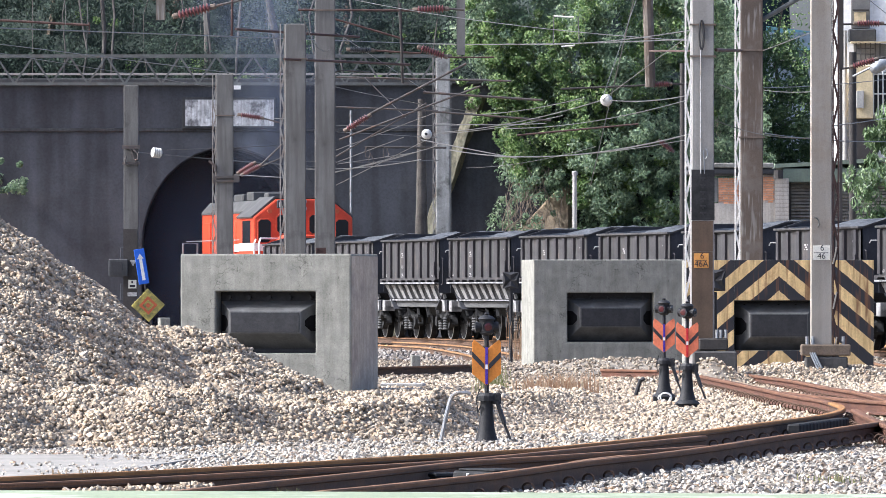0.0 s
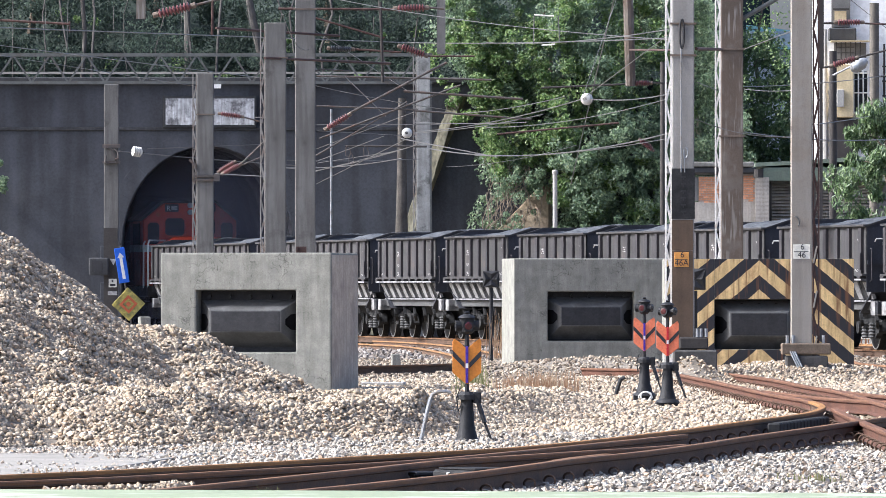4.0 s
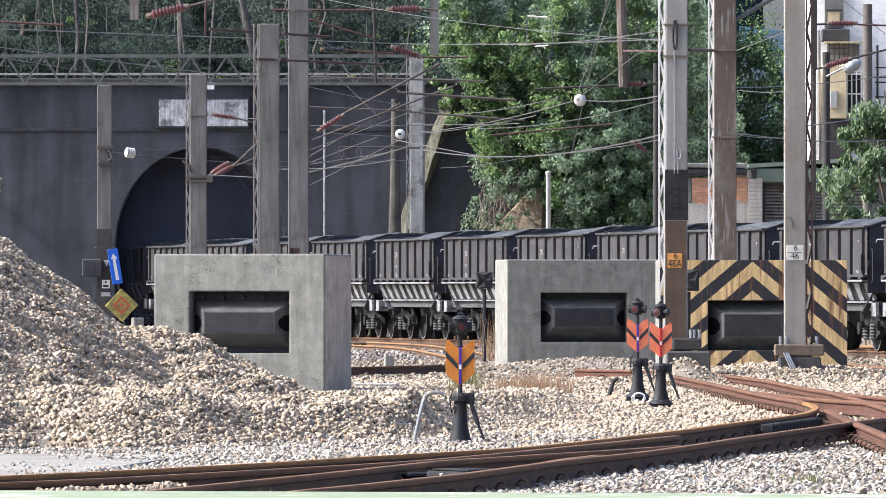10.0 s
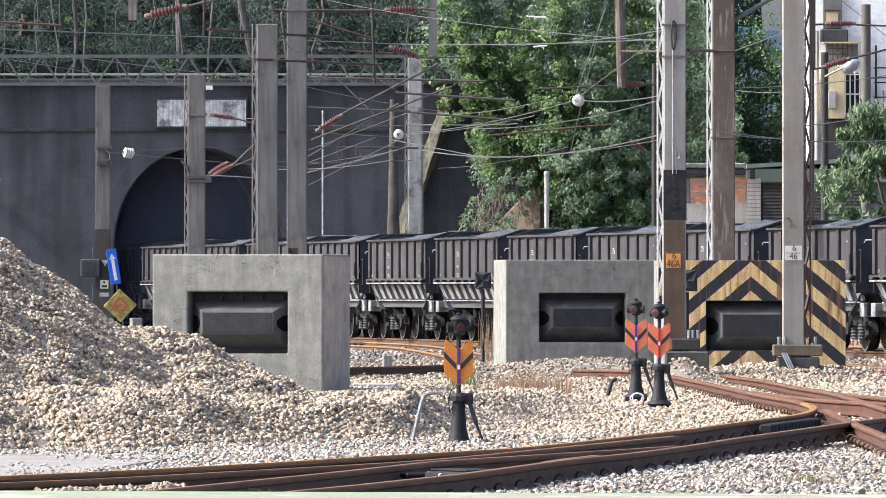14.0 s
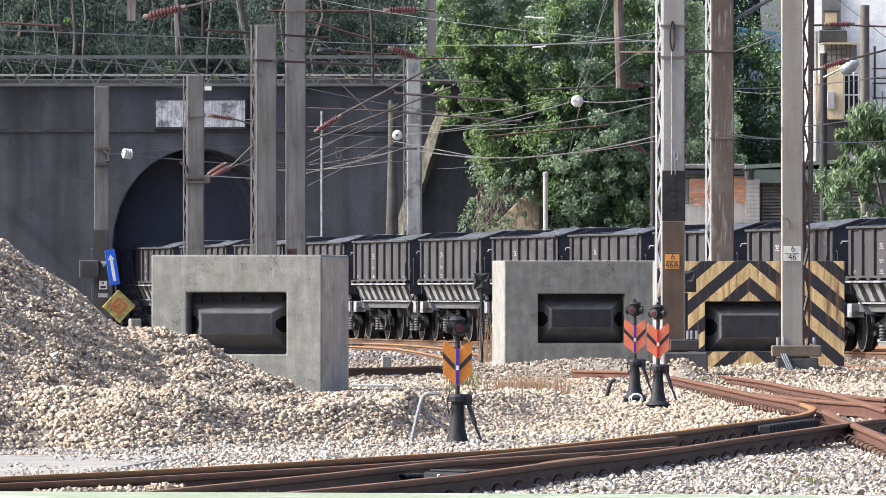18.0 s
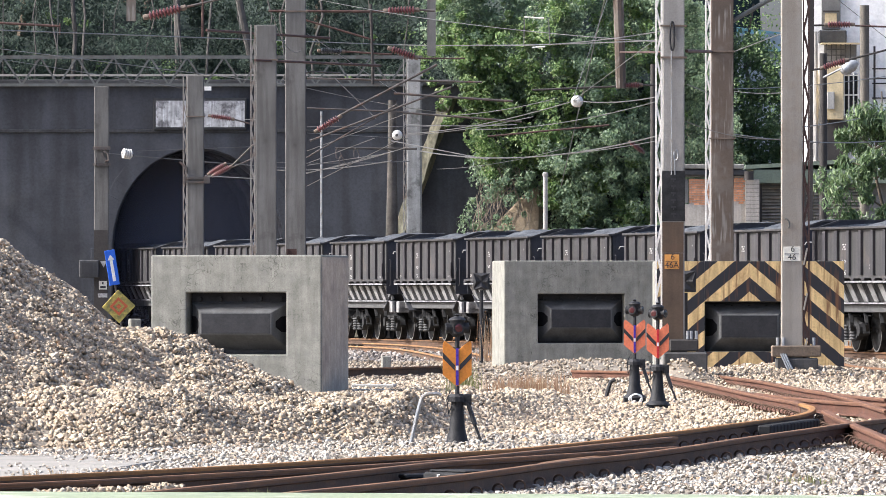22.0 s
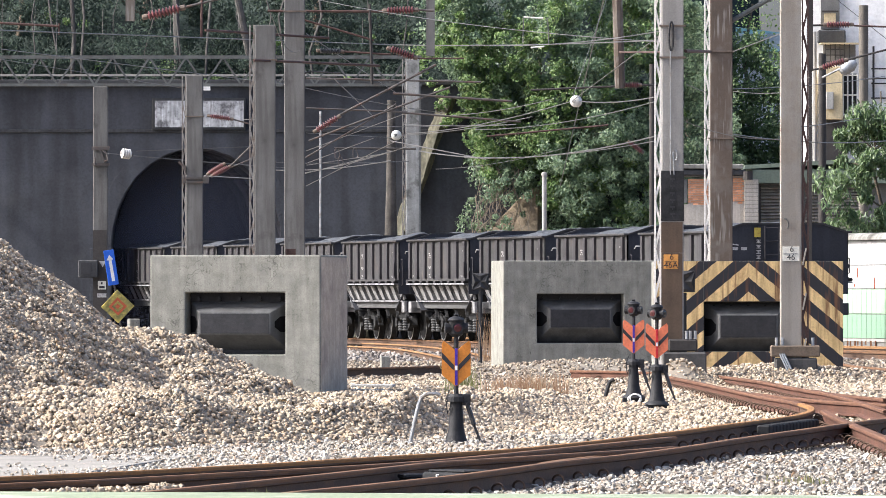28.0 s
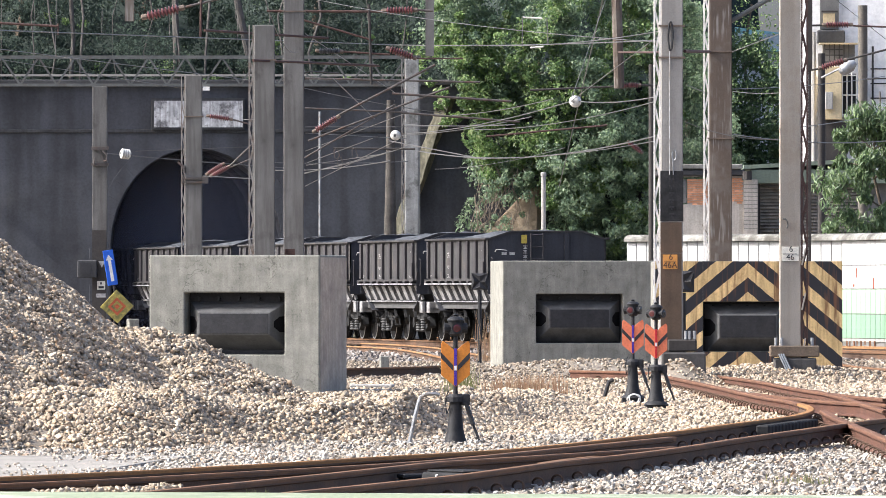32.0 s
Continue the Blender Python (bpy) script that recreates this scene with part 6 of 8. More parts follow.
        # markings, hand hold and label
        for y, z, w, h in ((-L + 0.55, 2.08, 0.36, 0.045), (1.02, 2.0, 0.3, 0.13), (1.02, 1.72, 0.34, 0.07), (1.02, 1.52, 0.3, 0.1), (3.1, 1.52, 0.2, 0.06), (-1.0, 1.6, 0.1, 0.16), (-L + 0.7, 1.51, 0.4, 0.05)) if sx < 0 else ():
            bars, nb = Shape(), max(2, round(w / 0.075))
            for b_ in range(nb):
                y_ = y - w / 2 + w * (b_ + 0.5) / nb
                for row_ in range(3):
                    if (b_ * 7 + row_ * 5 + nb) % 3:
                        bars.box(*sorted((sx * (HW + 0.0005), sx * (HW + 0.004))), y_ - w / nb * 0.38, y_ + w / nb * 0.38, z - h / 2 + h * row_ / 3, z - h / 2 + h * (row_ + 0.6) / 3)
            part("marking", bars, M_WHITE_WORN, side, "worn white lettering bars")
        part("hand_hold", Shape().tube([(sx * (HW + 0.01), -L + 0.2, 1.5), (sx * (HW + 0.07), -L + 0.2, 1.52), (sx * (HW + 0.07), -L + 0.2, 1.82), (sx * (HW + 0.01), -L + 0.42, 1.86)], 0.014, 5), M_WAGON_RIB, ob)
    for sy in (-1, 1):
        prof = [(-HW, 1.1), (HW, 1.1), (HW, 2.33), (0.82, 2.5), (-0.82, 2.5), (-HW, 2.33)]
        end = part("body_end", Shape().prism(prof, *sorted((sy * L, sy * (L - t)))), M_WAGON_END, ob, "black-painted end plate")
        part("end_cap_rail", Shape().bar((-HW, sy * L, 2.34), (-0.82, sy * L, 2.51), 0.07, 0.035).bar((-0.82, sy * L, 2.51), (0.82, sy * L, 2.51), 0.07, 0.035).bar((0.82, sy * L, 2.51), (HW, sy * L, 2.34), 0.07, 0.035), M_WAGON_SIDE, ob, "top rim of the end")
        for x in (-0.45, 0.45):
            part("end_post", Shape().box(x - 0.05, x + 0.05, *sorted((sy * (L + 0.001), sy * (L + 0.06))), 1.0, 2.46), M_WAGON_END, ob)
        part("end_band", Shape().box(-HW, HW, *sorted((sy * (L + 0.062), sy * (L + 0.1))), 1.62, 1.7), M_WAGON_END, ob)
        part("end_slope", Shape().prism([(sy * L, 1.1), (sy * (L - 0.05), 1.1), (sy * (L - 0.95), 0.72), (sy * (L - 0.9), 0.7)], -HW + 0.1, HW - 0.1, "x"), M_WAGON_END, ob)
        part("head_stock", Shape().box(-1.25, 1.25, *sorted((sy * (L + 0.25), sy * (L + 0.45))), 0.68, 0.92), M_WAGON_END, ob, bevel=0.01)
        part("coupler", Shape().box(-0.12, 0.12, *sorted((sy * (L + 0.4), sy * (WAGON_PITCH / 2 - 0.01))), 0.72, 0.92), M_UNDER, ob, bevel=0.02)
        part("end_step", Shape().box(-1.3, -1.05, *sorted((sy * (L + 0.1), sy * (L + 0.42))), 0.66, 0.92), M_WAGON_CHUTE, ob, "grey corner step box", bevel=0.01)
        part("brake_hose", Shape().tube([(-1.2, sy * (L + 0.06), 2.05), (-1.2, sy * (L + 0.16), 2.1), (-1.1, sy * (L + 0.2), 2.1), (-0.95, sy * (L + 0.16), 2.08)], 0.012, 6), M_WHITE_WORN, ob, "white end handle")
        part("grab_iron", Shape().tube([(-1.28, sy * (L + 0.02), 1.3), (-1.28, sy * (L + 0.12), 1.32), (-1.28, sy * (L + 0.12), 1.9), (-1.28, sy * (L + 0.02), 1.92)], 0.014, 5), M_WAGON_RIB, ob)
        for x in (-0.98, -0.8):
            part("end_marking", Shape().box(x - 0.06, x + 0.06, *sorted((sy * (L + 0.0005), sy * (L + 0.004))), 1.98, 2.04), M_WHITE_WORN, end)
        # bogie
        yb = sy * 2.15
        bog = part("bogie", Shape().box(-0.95, 0.95, yb - 0.2, yb + 0.2, 0.42, 0.68), M_UNDER, ob)
        for sx in (-1, 1):
            part("side_frame", Shape().prism([(yb - 1.0, 0.36), (yb - 0.85, 0.56), (yb - 0.4, 0.66), (yb + 0.4, 0.66), (yb + 0.85, 0.56), (yb + 1.0, 0.36), (yb + 0.6, 0.38), (yb + 0.35, 0.22), (yb - 0.35, 0.22), (yb - 0.6, 0.38)], *sorted((sx * 0.82, sx * 0.94)), "x"), M_UNDER, bog)
            for dy in (-0.28, 0.28):
                part("coil_spring", Shape().lathe((sx * 0.97, yb + dy, 0.22), (sx * 0.97, yb + dy, 0.52), [(k / 10, 0.085 if k % 2 else 0.06) for k in range(11)], 10), M_SPRING, bog, "grey coil spring")
            for dy in (-0.8, 0.8):
                part("axle_box", Shape().rod((sx * 0.8, yb + dy, 0.43), (sx * 1.0, yb + dy, 0.43), 0.12, 10), M_UNDER, bog)
        for dy in (-0.8, 0.8):
            wheelset(ob, yb + dy)
    part("floor_hopper", Shape().prism([(-0.95, 0.92), (0.95, 0.92), (0.35, 0.3), (-0.35, 0.3)], -1.2, 1.2), M_UNDER, ob)
    part("centre_sill", Shape().box(-0.25, 0.25, -L - 0.3, L + 0.3, 0.6, 0.9), M_UNDER, ob)
    part("slope_sheet", Shape().prism([(L - 0.03, 2.3), (L - 0.05, 2.3), (L - 1.7, 2.0), (L - 1.7, 2.02)], -HW + 0.04, HW - 0.04, "x"), M_WAGON_END, ob, "empty dark front part of the hopper")
    part("cross_bar", Shape().bar((-HW, L - 1.0, 2.36), (0.8, L - 0.6, 2.5), 0.05, 0.05), M_WAGON_CHUTE, ob)
    return ob


def locomotive():
    """A hood locomotive, its cab end toward -y, the hood away; the rail head at z = 0."""
    ob = thing("locomotive", pose(0, 0, 0), "orange hood locomotive with a white stripe and grey roof", "locomotive")
    part("frame", Shape().box(-1.35, 1.35, -6.3, 6.3, 0.95, 1.25), M_DARK_IRON, ob, bevel=0.02)
    hood = [(-0.85, 1.25), (0.85, 1.25), (0.85, 3.25), (0.6, 3.5), (-0.6, 3.5), (-0.85, 3.25)]
    part("long_hood", Shape().prism(hood, -3.0, 5.6), M_ORANGE, ob, bevel=0.03)
    roof = [(-0.87, 3.22), (-0.61, 3.51), (0.61, 3.51), (0.87, 3.22), (0.87, 3.28), (0.62, 3.56), (-0.62, 3.56), (-0.87, 3.28)]
    part("hood_roof", Shape().prism(roof, -2.95, 5.62), M_LOCO_GREY, ob)
    for y, w, h in ((4.2, 0.5, 0.14), (2.4, 0.7, 0.2), (0.6, 0.5, 0.25), (-1.9, 0.3, 0.2)):
        part("roof_vent", Shape().box(-0.4, 0.4, y - w, y + w, 3.555, 3.56 + h), M_LOCO_GREY, ob, bevel=0.03)
    for k in range(6):
        y = -2.6 + k * 1.35
        part("hood_door", Shape().box(-0.875, -0.85, y, y + 1.0, 1.75, 3.0), M_ORANGE, ob, bevel=0.008)
    part("stripe", Shape().box(-0.9, -0.877, -2.95, 0.2, 2.2, 2.4), M_LOCO_WHITE, ob, "white stripe")
    # cab: a full-width end wall with cut upper corners toward the train
    face = [(-1.32, 1.25), (1.32, 1.25), (1.32, 3.08), (0.72, 3.56), (-0.72, 3.56), (-1.32, 3.08)]
    part("cab", Shape().prism(face, -5.3, -3.0), M_ORANGE, ob, bevel=0.05, segments=2)
    cap = [(-1.36, 3.06), (-0.74, 3.58), (0.74, 3.58), (1.36, 3.06), (1.38, 3.1), (0.75, 3.63), (-0.75, 3.63), (-1.38, 3.1)]
    part("cab_roof", Shape().prism(cap, -5.22, -2.9), M_LOCO_GREY, ob)
    y = -5.3

    def window(x0, x1, z0, z1, name):
        c = 0.07
        poly = [(x0 + c, z0), (x1 - c, z0), (x1, z0 + c), (x1, z1 - c), (x1 - c, z1), (x0 + c, z1), (x0, z1 - c), (x0, z0 + c)]
        rim = [((x0 + x1) / 2 + (px - (x0 + x1) / 2) * 1.14, (z0 + z1) / 2 + (pz - (z0 + z1) / 2) * 1.12) for px, pz in poly]
        fr_ = part("window_frame", Shape().prism(rim, y - 0.02, y + 0.02), M_ORANGE, ob, bevel=0.008)
        part(name, Shape().prism(poly, y - 0.026, y), M_GLASS, fr_, "dark cab window")

    for sx in (-1, 1):
        window(*sorted((sx * 0.87, sx * 1.2)), 2.42, 3.02, "corner_window")
        window(*sorted((sx * 0.16, sx * 0.7)), 2.66, 3.14, "front_window")
        part("side_window", Shape().box(*sorted((sx * 1.31, sx * 1.332)), -4.8, -3.6, 2.4, 3.0), M_GLASS, ob, bevel=0.01)
        x = sx * 0.52
        board = part("number_board", Shape().box(x - 0.19, x + 0.19, y - 0.09, y + 0.02, 3.32, 3.53), M_BLACK, ob, "black number board", bevel=0.02)
        lettering("R", 0.19, M_WHITE, board, (x - 0.1, y - 0.092, 3.355), "letter")
        part("number_bar", Shape().box(x - 0.02, x + 0.15, y - 0.094, y - 0.0905, 3.37, 3.48), M_WHITE_WORN, board)
        part("classification_lamp", Shape().rod((sx * 0.9, y - 0.05, 3.24), (sx * 0.9, y + 0.02, 3.24), 0.06, 12), M_RED_FADED, ob)
        part("handrail", Shape().tube([(sx * 1.33, -6.2, 1.2), (sx * 1.33, -6.2, 2.42), (sx * 1.28, -6.1, 2.52), (sx * 0.7, -5.5, 2.52)], 0.024, 6), M_WHITE, ob, "white handrail")
        part("handrail", Shape().tube([(sx * 1.36, -5.6, 1.2), (sx * 1.36, -5.6, 2.4), (sx * 1.3, -5.5, 2.5)], 0.024, 6), M_WHITE, ob, "white handrail")
        part("handrail", Shape().tube([(sx * 1.3, 6.1, 1.2), (sx * 1.3, 6.1, 2.45), (sx * 0.9, 6.1, 2.45), (sx * 0.9, 6.1, 1.2)], 0.026, 6), M_STEEL_GREY, ob, "grey handrail")
        part("hood_handrail", Shape().rod((sx * 1.25, -2.9, 2.5), (sx * 1.25, 5.8, 2.5), 0.014, 6), M_STEEL_GREY, ob)
        part("cab_stripe", Shape().box(*sorted((sx * 1.322, sx * 1.332)), -5.25, -3.05, 2.2, 2.4), M_LOCO_WHITE, ob, "white stripe")
    for z in (3.31, 3.5):
        part("headlight", Shape().rod((0, y - 0.1, z), (0, y + 0.02, z), 0.075, 12), M_STEEL_GREY, ob, "round headlight")
    part("short_hood", Shape().prism([(-0.75, 1.25), (0.75, 1.25), (0.75, 2.5), (0.6, 2.62), (-0.6, 2.62), (-0.75, 2.5)], -6.1, -5.33), M_ORANGE, ob, bevel=0.03)
    part("short_hood_stripe", Shape().box(-0.755, 0.755, -6.11, -6.102, 2.2, 2.4), M_LOCO_WHITE, ob, "white stripe")
    part("end_stripe", Shape().box(-1.3, -0.78, y - 0.006, y - 0.001, 2.2, 2.4), M_LOCO_WHITE, ob, "white stripe")
    for sy in (-1, 1):
        part("bogie_frame", Shape().box(-1.1, 1.1, sy * 4.0 - 1.5, sy * 4.0 + 1.5, 0.35, 0.8), M_UNDER, ob, bevel=0.03)
        for dy in (-1.0, 1.0):
            wheelset(ob, sy * 4.0 + dy)
    part("fuel_tank", Shape().box(-1.1, 1.1, -2.0, 2.0, 0.3, 0.9), M_UNDER, ob, bevel=0.05)
    return ob


rng = np.random.default_rng(4)
TRAIN = []                             # (thing, place along the track at t = 0)
first = hopper_wagon()
Q0 = (210.5 + 0.265 - 207.9) / UY - BODY / 2


def run(t):
    """Metres run since the start."""
    return 3.453 * t + 0.06387 * t ** 2 - 0.002604 * t ** 3 + 8.684e-5 * t ** 4 - 9.762e-7 * t ** 5


Q_START = Q0 - run(23.0)
for j in range(15, -7, -1):
    w = first if j == 15 else copy_thing(first, pose(0, 0, 0))
    TRAIN.append((w, Q_START + WAGON_PITCH * j))
for w, q in TRAIN:
    coal_top(w, rng)
tail = TRAIN[-1][0]
tagged(tail, "last hopper wagon, with a yellow mark on its black end")
glyphs = Shape()
for k in range(4):
    z_ = 2.12 - 0.105 * k
    for dz, w_ in ((0, 0.045), (0.028, 0.03), (0.055, 0.045)):
        glyphs.box(-0.51 - w_, -0.51 + w_, -BODY / 2 - 0.064, -BODY / 2 - 0.0605, z_ + dz, z_ + dz + 0.014)
    glyphs.box(-0.517, -0.503, -BODY / 2 - 0.0645, -BODY / 2 - 0.0605, z_, z_ + 0.07)
part("lettering_bars", glyphs, M_WHITE_WORN, tail, "column of worn white lettering bars")
ladder = part("end_ladder", Shape().box(-0.4, -0.375, -BODY / 2 - 0.13, -BODY / 2 - 0.105, 1.2, 2.47).box(-0.125, -0.1, -BODY / 2 - 0.13, -BODY / 2 - 0.105, 1.2, 2.47), M_WAGON_RIB, tail, "dark iron ladder on the end plate")
for k in range(5):
    part("rung", Shape().rod((-0.375, -BODY / 2 - 0.117, 1.35 + 0.27 * k), (-0.125, -BODY / 2 - 0.117, 1.35 + 0.27 * k), 0.012, 6), M_WAGON_RIB, ladder)
part("yellow_mark", Shape().box(-0.6, -0.47, -BODY / 2 - 0.064, -BODY / 2 - 0.0605, 2.24, 2.43), M_SAFETY_YELLOW, tail, "yellow square mark")
loco = locomotive()
TRAIN.append((loco, Q_START + WAGON_PITCH * 15 + WAGON_PITCH / 2 + 6.4))



# smoke blown up by the locomotive, in rigid bowl-shaped puffs that drift away
smoke = thing("diesel_smoke", pose(-5.3, 244.5, 5.0), "thin blue diesel smoke drifting up before the tunnel wall", "smoke")
dome = Shape()
for i in range(9):
    for k in range(20):
        r_, a_ = i / 8, 2 * math.pi * k / 20
        dome.v.append((r_ * math.cos(a_), 0.45 * r_ * r_ * (1 + 0.25 * math.sin(3 * a_)), r_ * math.sin(a_)))
dome.f = [(20 * i + k, 20 * i + (k + 1) % 20, 20 * i + 20 + (k + 1) % 20, 20 * i + 20 + k) for i in range(8) for k in range(20)]
dome_me = bpy.data.meshes.new("puff")
dome_me.from_pydata(dome.v, [], dome.f)
dome_me.polygons.foreach_set("use_smooth", np.full(len(dome.f), True))
for x, y, z, r_, t_ in ((-0.1, 0, 0.2, 1.3, 0), (0.3, 0.4, 1.6, 1.7, 40), (0.1, 0.8, 3.2, 2.2, 100), (1.3, 1.1, 4.4, 2.4, 160), (-1.0, 1.4, 4.6, 2.0, 220)):
    pf = part("puff", dome_me, M_PUFF, smoke)
    pf.matrix_basis = pose(x, y, z, 0, t_, 0) @ Matrix.Scale(r_, 4)


# ---- leaves and trees ----
def leaf_cloud(name, centres, radii, count, size, material, rng, flat=0.55, droop=0.3):
    """count pointed leaves, folded along the middle, strewn through clumps."""
    k = rng.integers(len(centres), size=count)
    d = rng.normal(size=(count, 3))
    d /= np.linalg.norm(d, axis=1)[:, None]
    p = centres[k] + d * radii[k][:, None] * (rng.random(count)[:, None] ** 0.45) * np.array([1, 1, 0.85])
    tilt = rng.normal(size=(count, 3)) * 0.75 + np.array([-0.35, -0.55, 0.55]) + d * 0.25
    tilt /= np.linalg.norm(tilt, axis=1)[:, None]
    s = size * rng.uniform(0.6, 1.35, count)
    a = rng.normal(size=(count, 3)) - np.array([0, 0, droop * 3])
    a -= tilt * np.sum(a * tilt, axis=1)[:, None]
    a /= np.linalg.norm(a, axis=1)[:, None]
    b = np.cross(tilt, a)
    L, W = s[:, None], (s * flat * 0.5)[:, None]
    v = np.stack([p - a * L * 0.5, p + b * W + tilt * W * 0.3, p + a * L * 0.5, p - b * W + tilt * W * 0.3], axis=1).reshape(-1, 3)
    i = np.arange(count)[:, None] * 4
    f = np.concatenate([i + np.array([[0, 1, 2]]), i + np.array([[0, 2, 3]])], axis=0)
    return bulk(name, v, f, material)


def tree(x, y, z0, height_, crown, leaves, size, material, label, seed, r=0.14, low=0.35, lean=0.0, category="tree", slim=0.55):
    """A tapered trunk with limbs and a crown of clumps with gaps."""
    rng_ = np.random.default_rng(seed)
    ob = thing("tree", pose(x, y, z0), label, category, "trees of the hillside")
    n = 9
    spine = [Vector((lean * (i / n) ** 1.3 * height_ * 0.3 + 0.12 * math.sin(i * 1.7 + seed), 0.1 * math.cos(i * 1.3 + seed), -0.4 + (height_ * 0.9 + 0.4) * i / n)) for i in range(n + 1)]
    trunk = Shape()
    for i in range(n):
        trunk.rod(spine[i], spine[i + 1], r * (1 - 0.8 * i / n), 8, r * (1 - 0.8 * (i + 1) / n))
    part("trunk", trunk, M_BARK, ob)
    centres, radii = [], []
    for i in range(12):
        t = low + (1 - low) * (i + rng_.random()) / 12
        a = rng_.uniform(0, 6.28)
        k = min(n - 1, int(t * n))
        start = spine[k]
        reach = crown * (0.55 + 0.5 * rng_.random()) * math.sin(math.pi * min(0.95, (t - low) / (1 - low) * 0.75 + 0.25))
        end = start + Vector((math.cos(a) * reach, math.sin(a) * reach, reach * rng_.uniform(0.1, 0.6)))
        mid = start.lerp(end, 0.5) + Vector((0, 0, 0.12 * reach))
        limb = part("limb", Shape().rod(start, mid, r * 0.35, 6, r * 0.22).rod(mid, end, r * 0.22, 6, r * 0.08), M_BARK, ob)
        for _ in range(5):
            c = end.lerp(mid, rng_.random() * 0.7) + Vector(rng_.normal(0, crown * 0.2, 3))
            centres.append(c)
            radii.append(crown * rng_.uniform(0.12, 0.34))
    cr = leaf_cloud("crown", np.array([tuple(c) for c in centres]), np.array(radii), leaves, size, material, rng_, slim, 0.3 if slim > 0.5 else 0.8)
    cr.parent = ob
    return ob


# ivy and shrubs that hang over the hill's foot, in clumps that follow the slope
def thicket(name, x0, x1, z0, z1, y_at, clumps, leaves, size, material, label, seed, rad=(0.15, 0.55), keep=None):
    rng_ = np.random.default_rng(seed)
    cs = []
    while len(cs) < clumps:
        x, z = rng_.uniform(x0, x1), rng_.uniform(z0, z1)
        if keep is None or keep(x, z):
            cs.append((x, y_at(x, z) + rng_.normal(0, 0.55), z))
    ob = leaf_cloud(name, np.array(cs), rng_.uniform(*rad, clumps), leaves, size, material, rng_)
    return tagged(ob, label, "foliage", kind="stuff")


def bulge(x, z):
    return 248.3 + 0.35 * np.sin(x * 1.3) + 0.4 * np.sin(z * 1.1 + x) + z * 0.08


def right_hill(x, z):
    """Where the ivy hangs: right of a slanting edge, with a bare bay low down."""
    edge = 1.05 + 0.3 * math.sin(z * 2.1) - 0.25 * max(0, z - 5.0) * 1.6
    bare = x < 2.75 and z < 3.1 + (x - 0.8) * 0.85
    return x > edge and not bare and z < 10.2 - 3.4 * max(0, x - 6.6)


thicket("ivy", -0.4, 9.2, 1.0, 10.2, bulge, 760, 135000, 0.108, M_LEAF, "glossy dark green climbing foliage hanging over the hill", 31, keep=right_hill)
thicket("ivy_shoots", -0.3, 6.5, 2.5, 10.0, lambda x, z: bulge(x, z) - 0.6, 170, 17000, 0.12, M_LEAF_BRIGHT, "sunlit yellow-green shoots on the foliage", 32, (0.12, 0.4), right_hill)
thicket("ivy_edge", 0.3, 3.2, 2.9, 8.5, lambda x, z: bulge(x, z) - 0.9, 70, 6500, 0.12, M_LEAF_BRIGHT, "sunlit leaves along the edge of the hanging foliage", 61, (0.12, 0.35), right_hill)
thicket("ivy_front", 2.2, 6.4, 1.2, 5.6, lambda x, z: bulge(x, z) - 1.1, 150, 15000, 0.105, M_LEAF, "pale green leaf sprays standing out from the ivy", 63, (0.1, 0.32), right_hill)
thicket("wall_top_sprigs", -0.7, 1.3, 6.6, 8.6, lambda x, z: 248.6, 34, 3000, 0.11, M_LEAF_BRIGHT, "light green sprigs hanging over the end of the wall", 64, (0.1, 0.35))
thicket("buttress_creepers", -0.2, 1.0, 5.9, 7.2, lambda x, z: 248.9, 26, 2600, 0.11, M_LEAF_BRIGHT, "light green creepers over the head of the buttress", 66, (0.08, 0.26))
thicket("root_creepers", 0.9, 2.4, 2.2, 4.6, lambda x, z: 247.6, 26, 1500, 0.1, M_LEAF, "leafy creepers among the hanging roots", 65, (0.08, 0.28))
# these shrubs are darkened by leaf colour, for shade and haze
thicket("hill_shrubs", -16, 1.0, 6.9, 10.5, lambda x, z: 252.2 + 0.5 * (z - 6.9) + 0.4 * np.sin(x * 1.7), 620, 64000, 0.1, M_LEAF_SHADE, "shrubs above the tunnel wall, shade and haze put into their colour", 33, (0.2, 0.6))
thicket("shrub_highlights", -16, 1.5, 6.6, 10.0, lambda x, z: 251.3 + 0.5 * (z - 6.9), 20, 900, 0.09, M_LEAF_BRIGHT, "light green sprigs among the shade-coloured shrubs", 34, (0.08, 0.3))
thicket("wall_sprig", -13.6, -12.4, 4.0, 5.0, lambda x, z: 249.3, 12, 700, 0.12, M_LEAF, "green sprig growing out of the dark wall", 35, (0.08, 0.25))
thicket("low_creepers", 0.25, 2.2, 2.9, 4.1, lambda x, z: 248.8, 20, 1000, 0.1, M_LEAF, "thin creepers at the foot of the wall", 36, (0.08, 0.25))
thicket("back_trees", 5.5, 14, 3.0, 11.5, lambda x, z: 262 + 0.4 * np.sin(x), 380, 62000, 0.13, M_LEAF_NARROW, "dark green trees behind the sheds", 38, (0.25, 0.8), lambda x, z: z < (9.6 if x < 7.2 else 8.3) - 0.9 * max(0, x - 9.3) + 0.4 * math.sin(x * 3))
thicket("back_twigs_foliage", 7.0, 11.5, 6.0, 11.5, lambda x, z: 258, 80, 2600, 0.09, M_LEAF_BRIGHT, "sparse light foliage against the sky", 39, (0.2, 0.6))

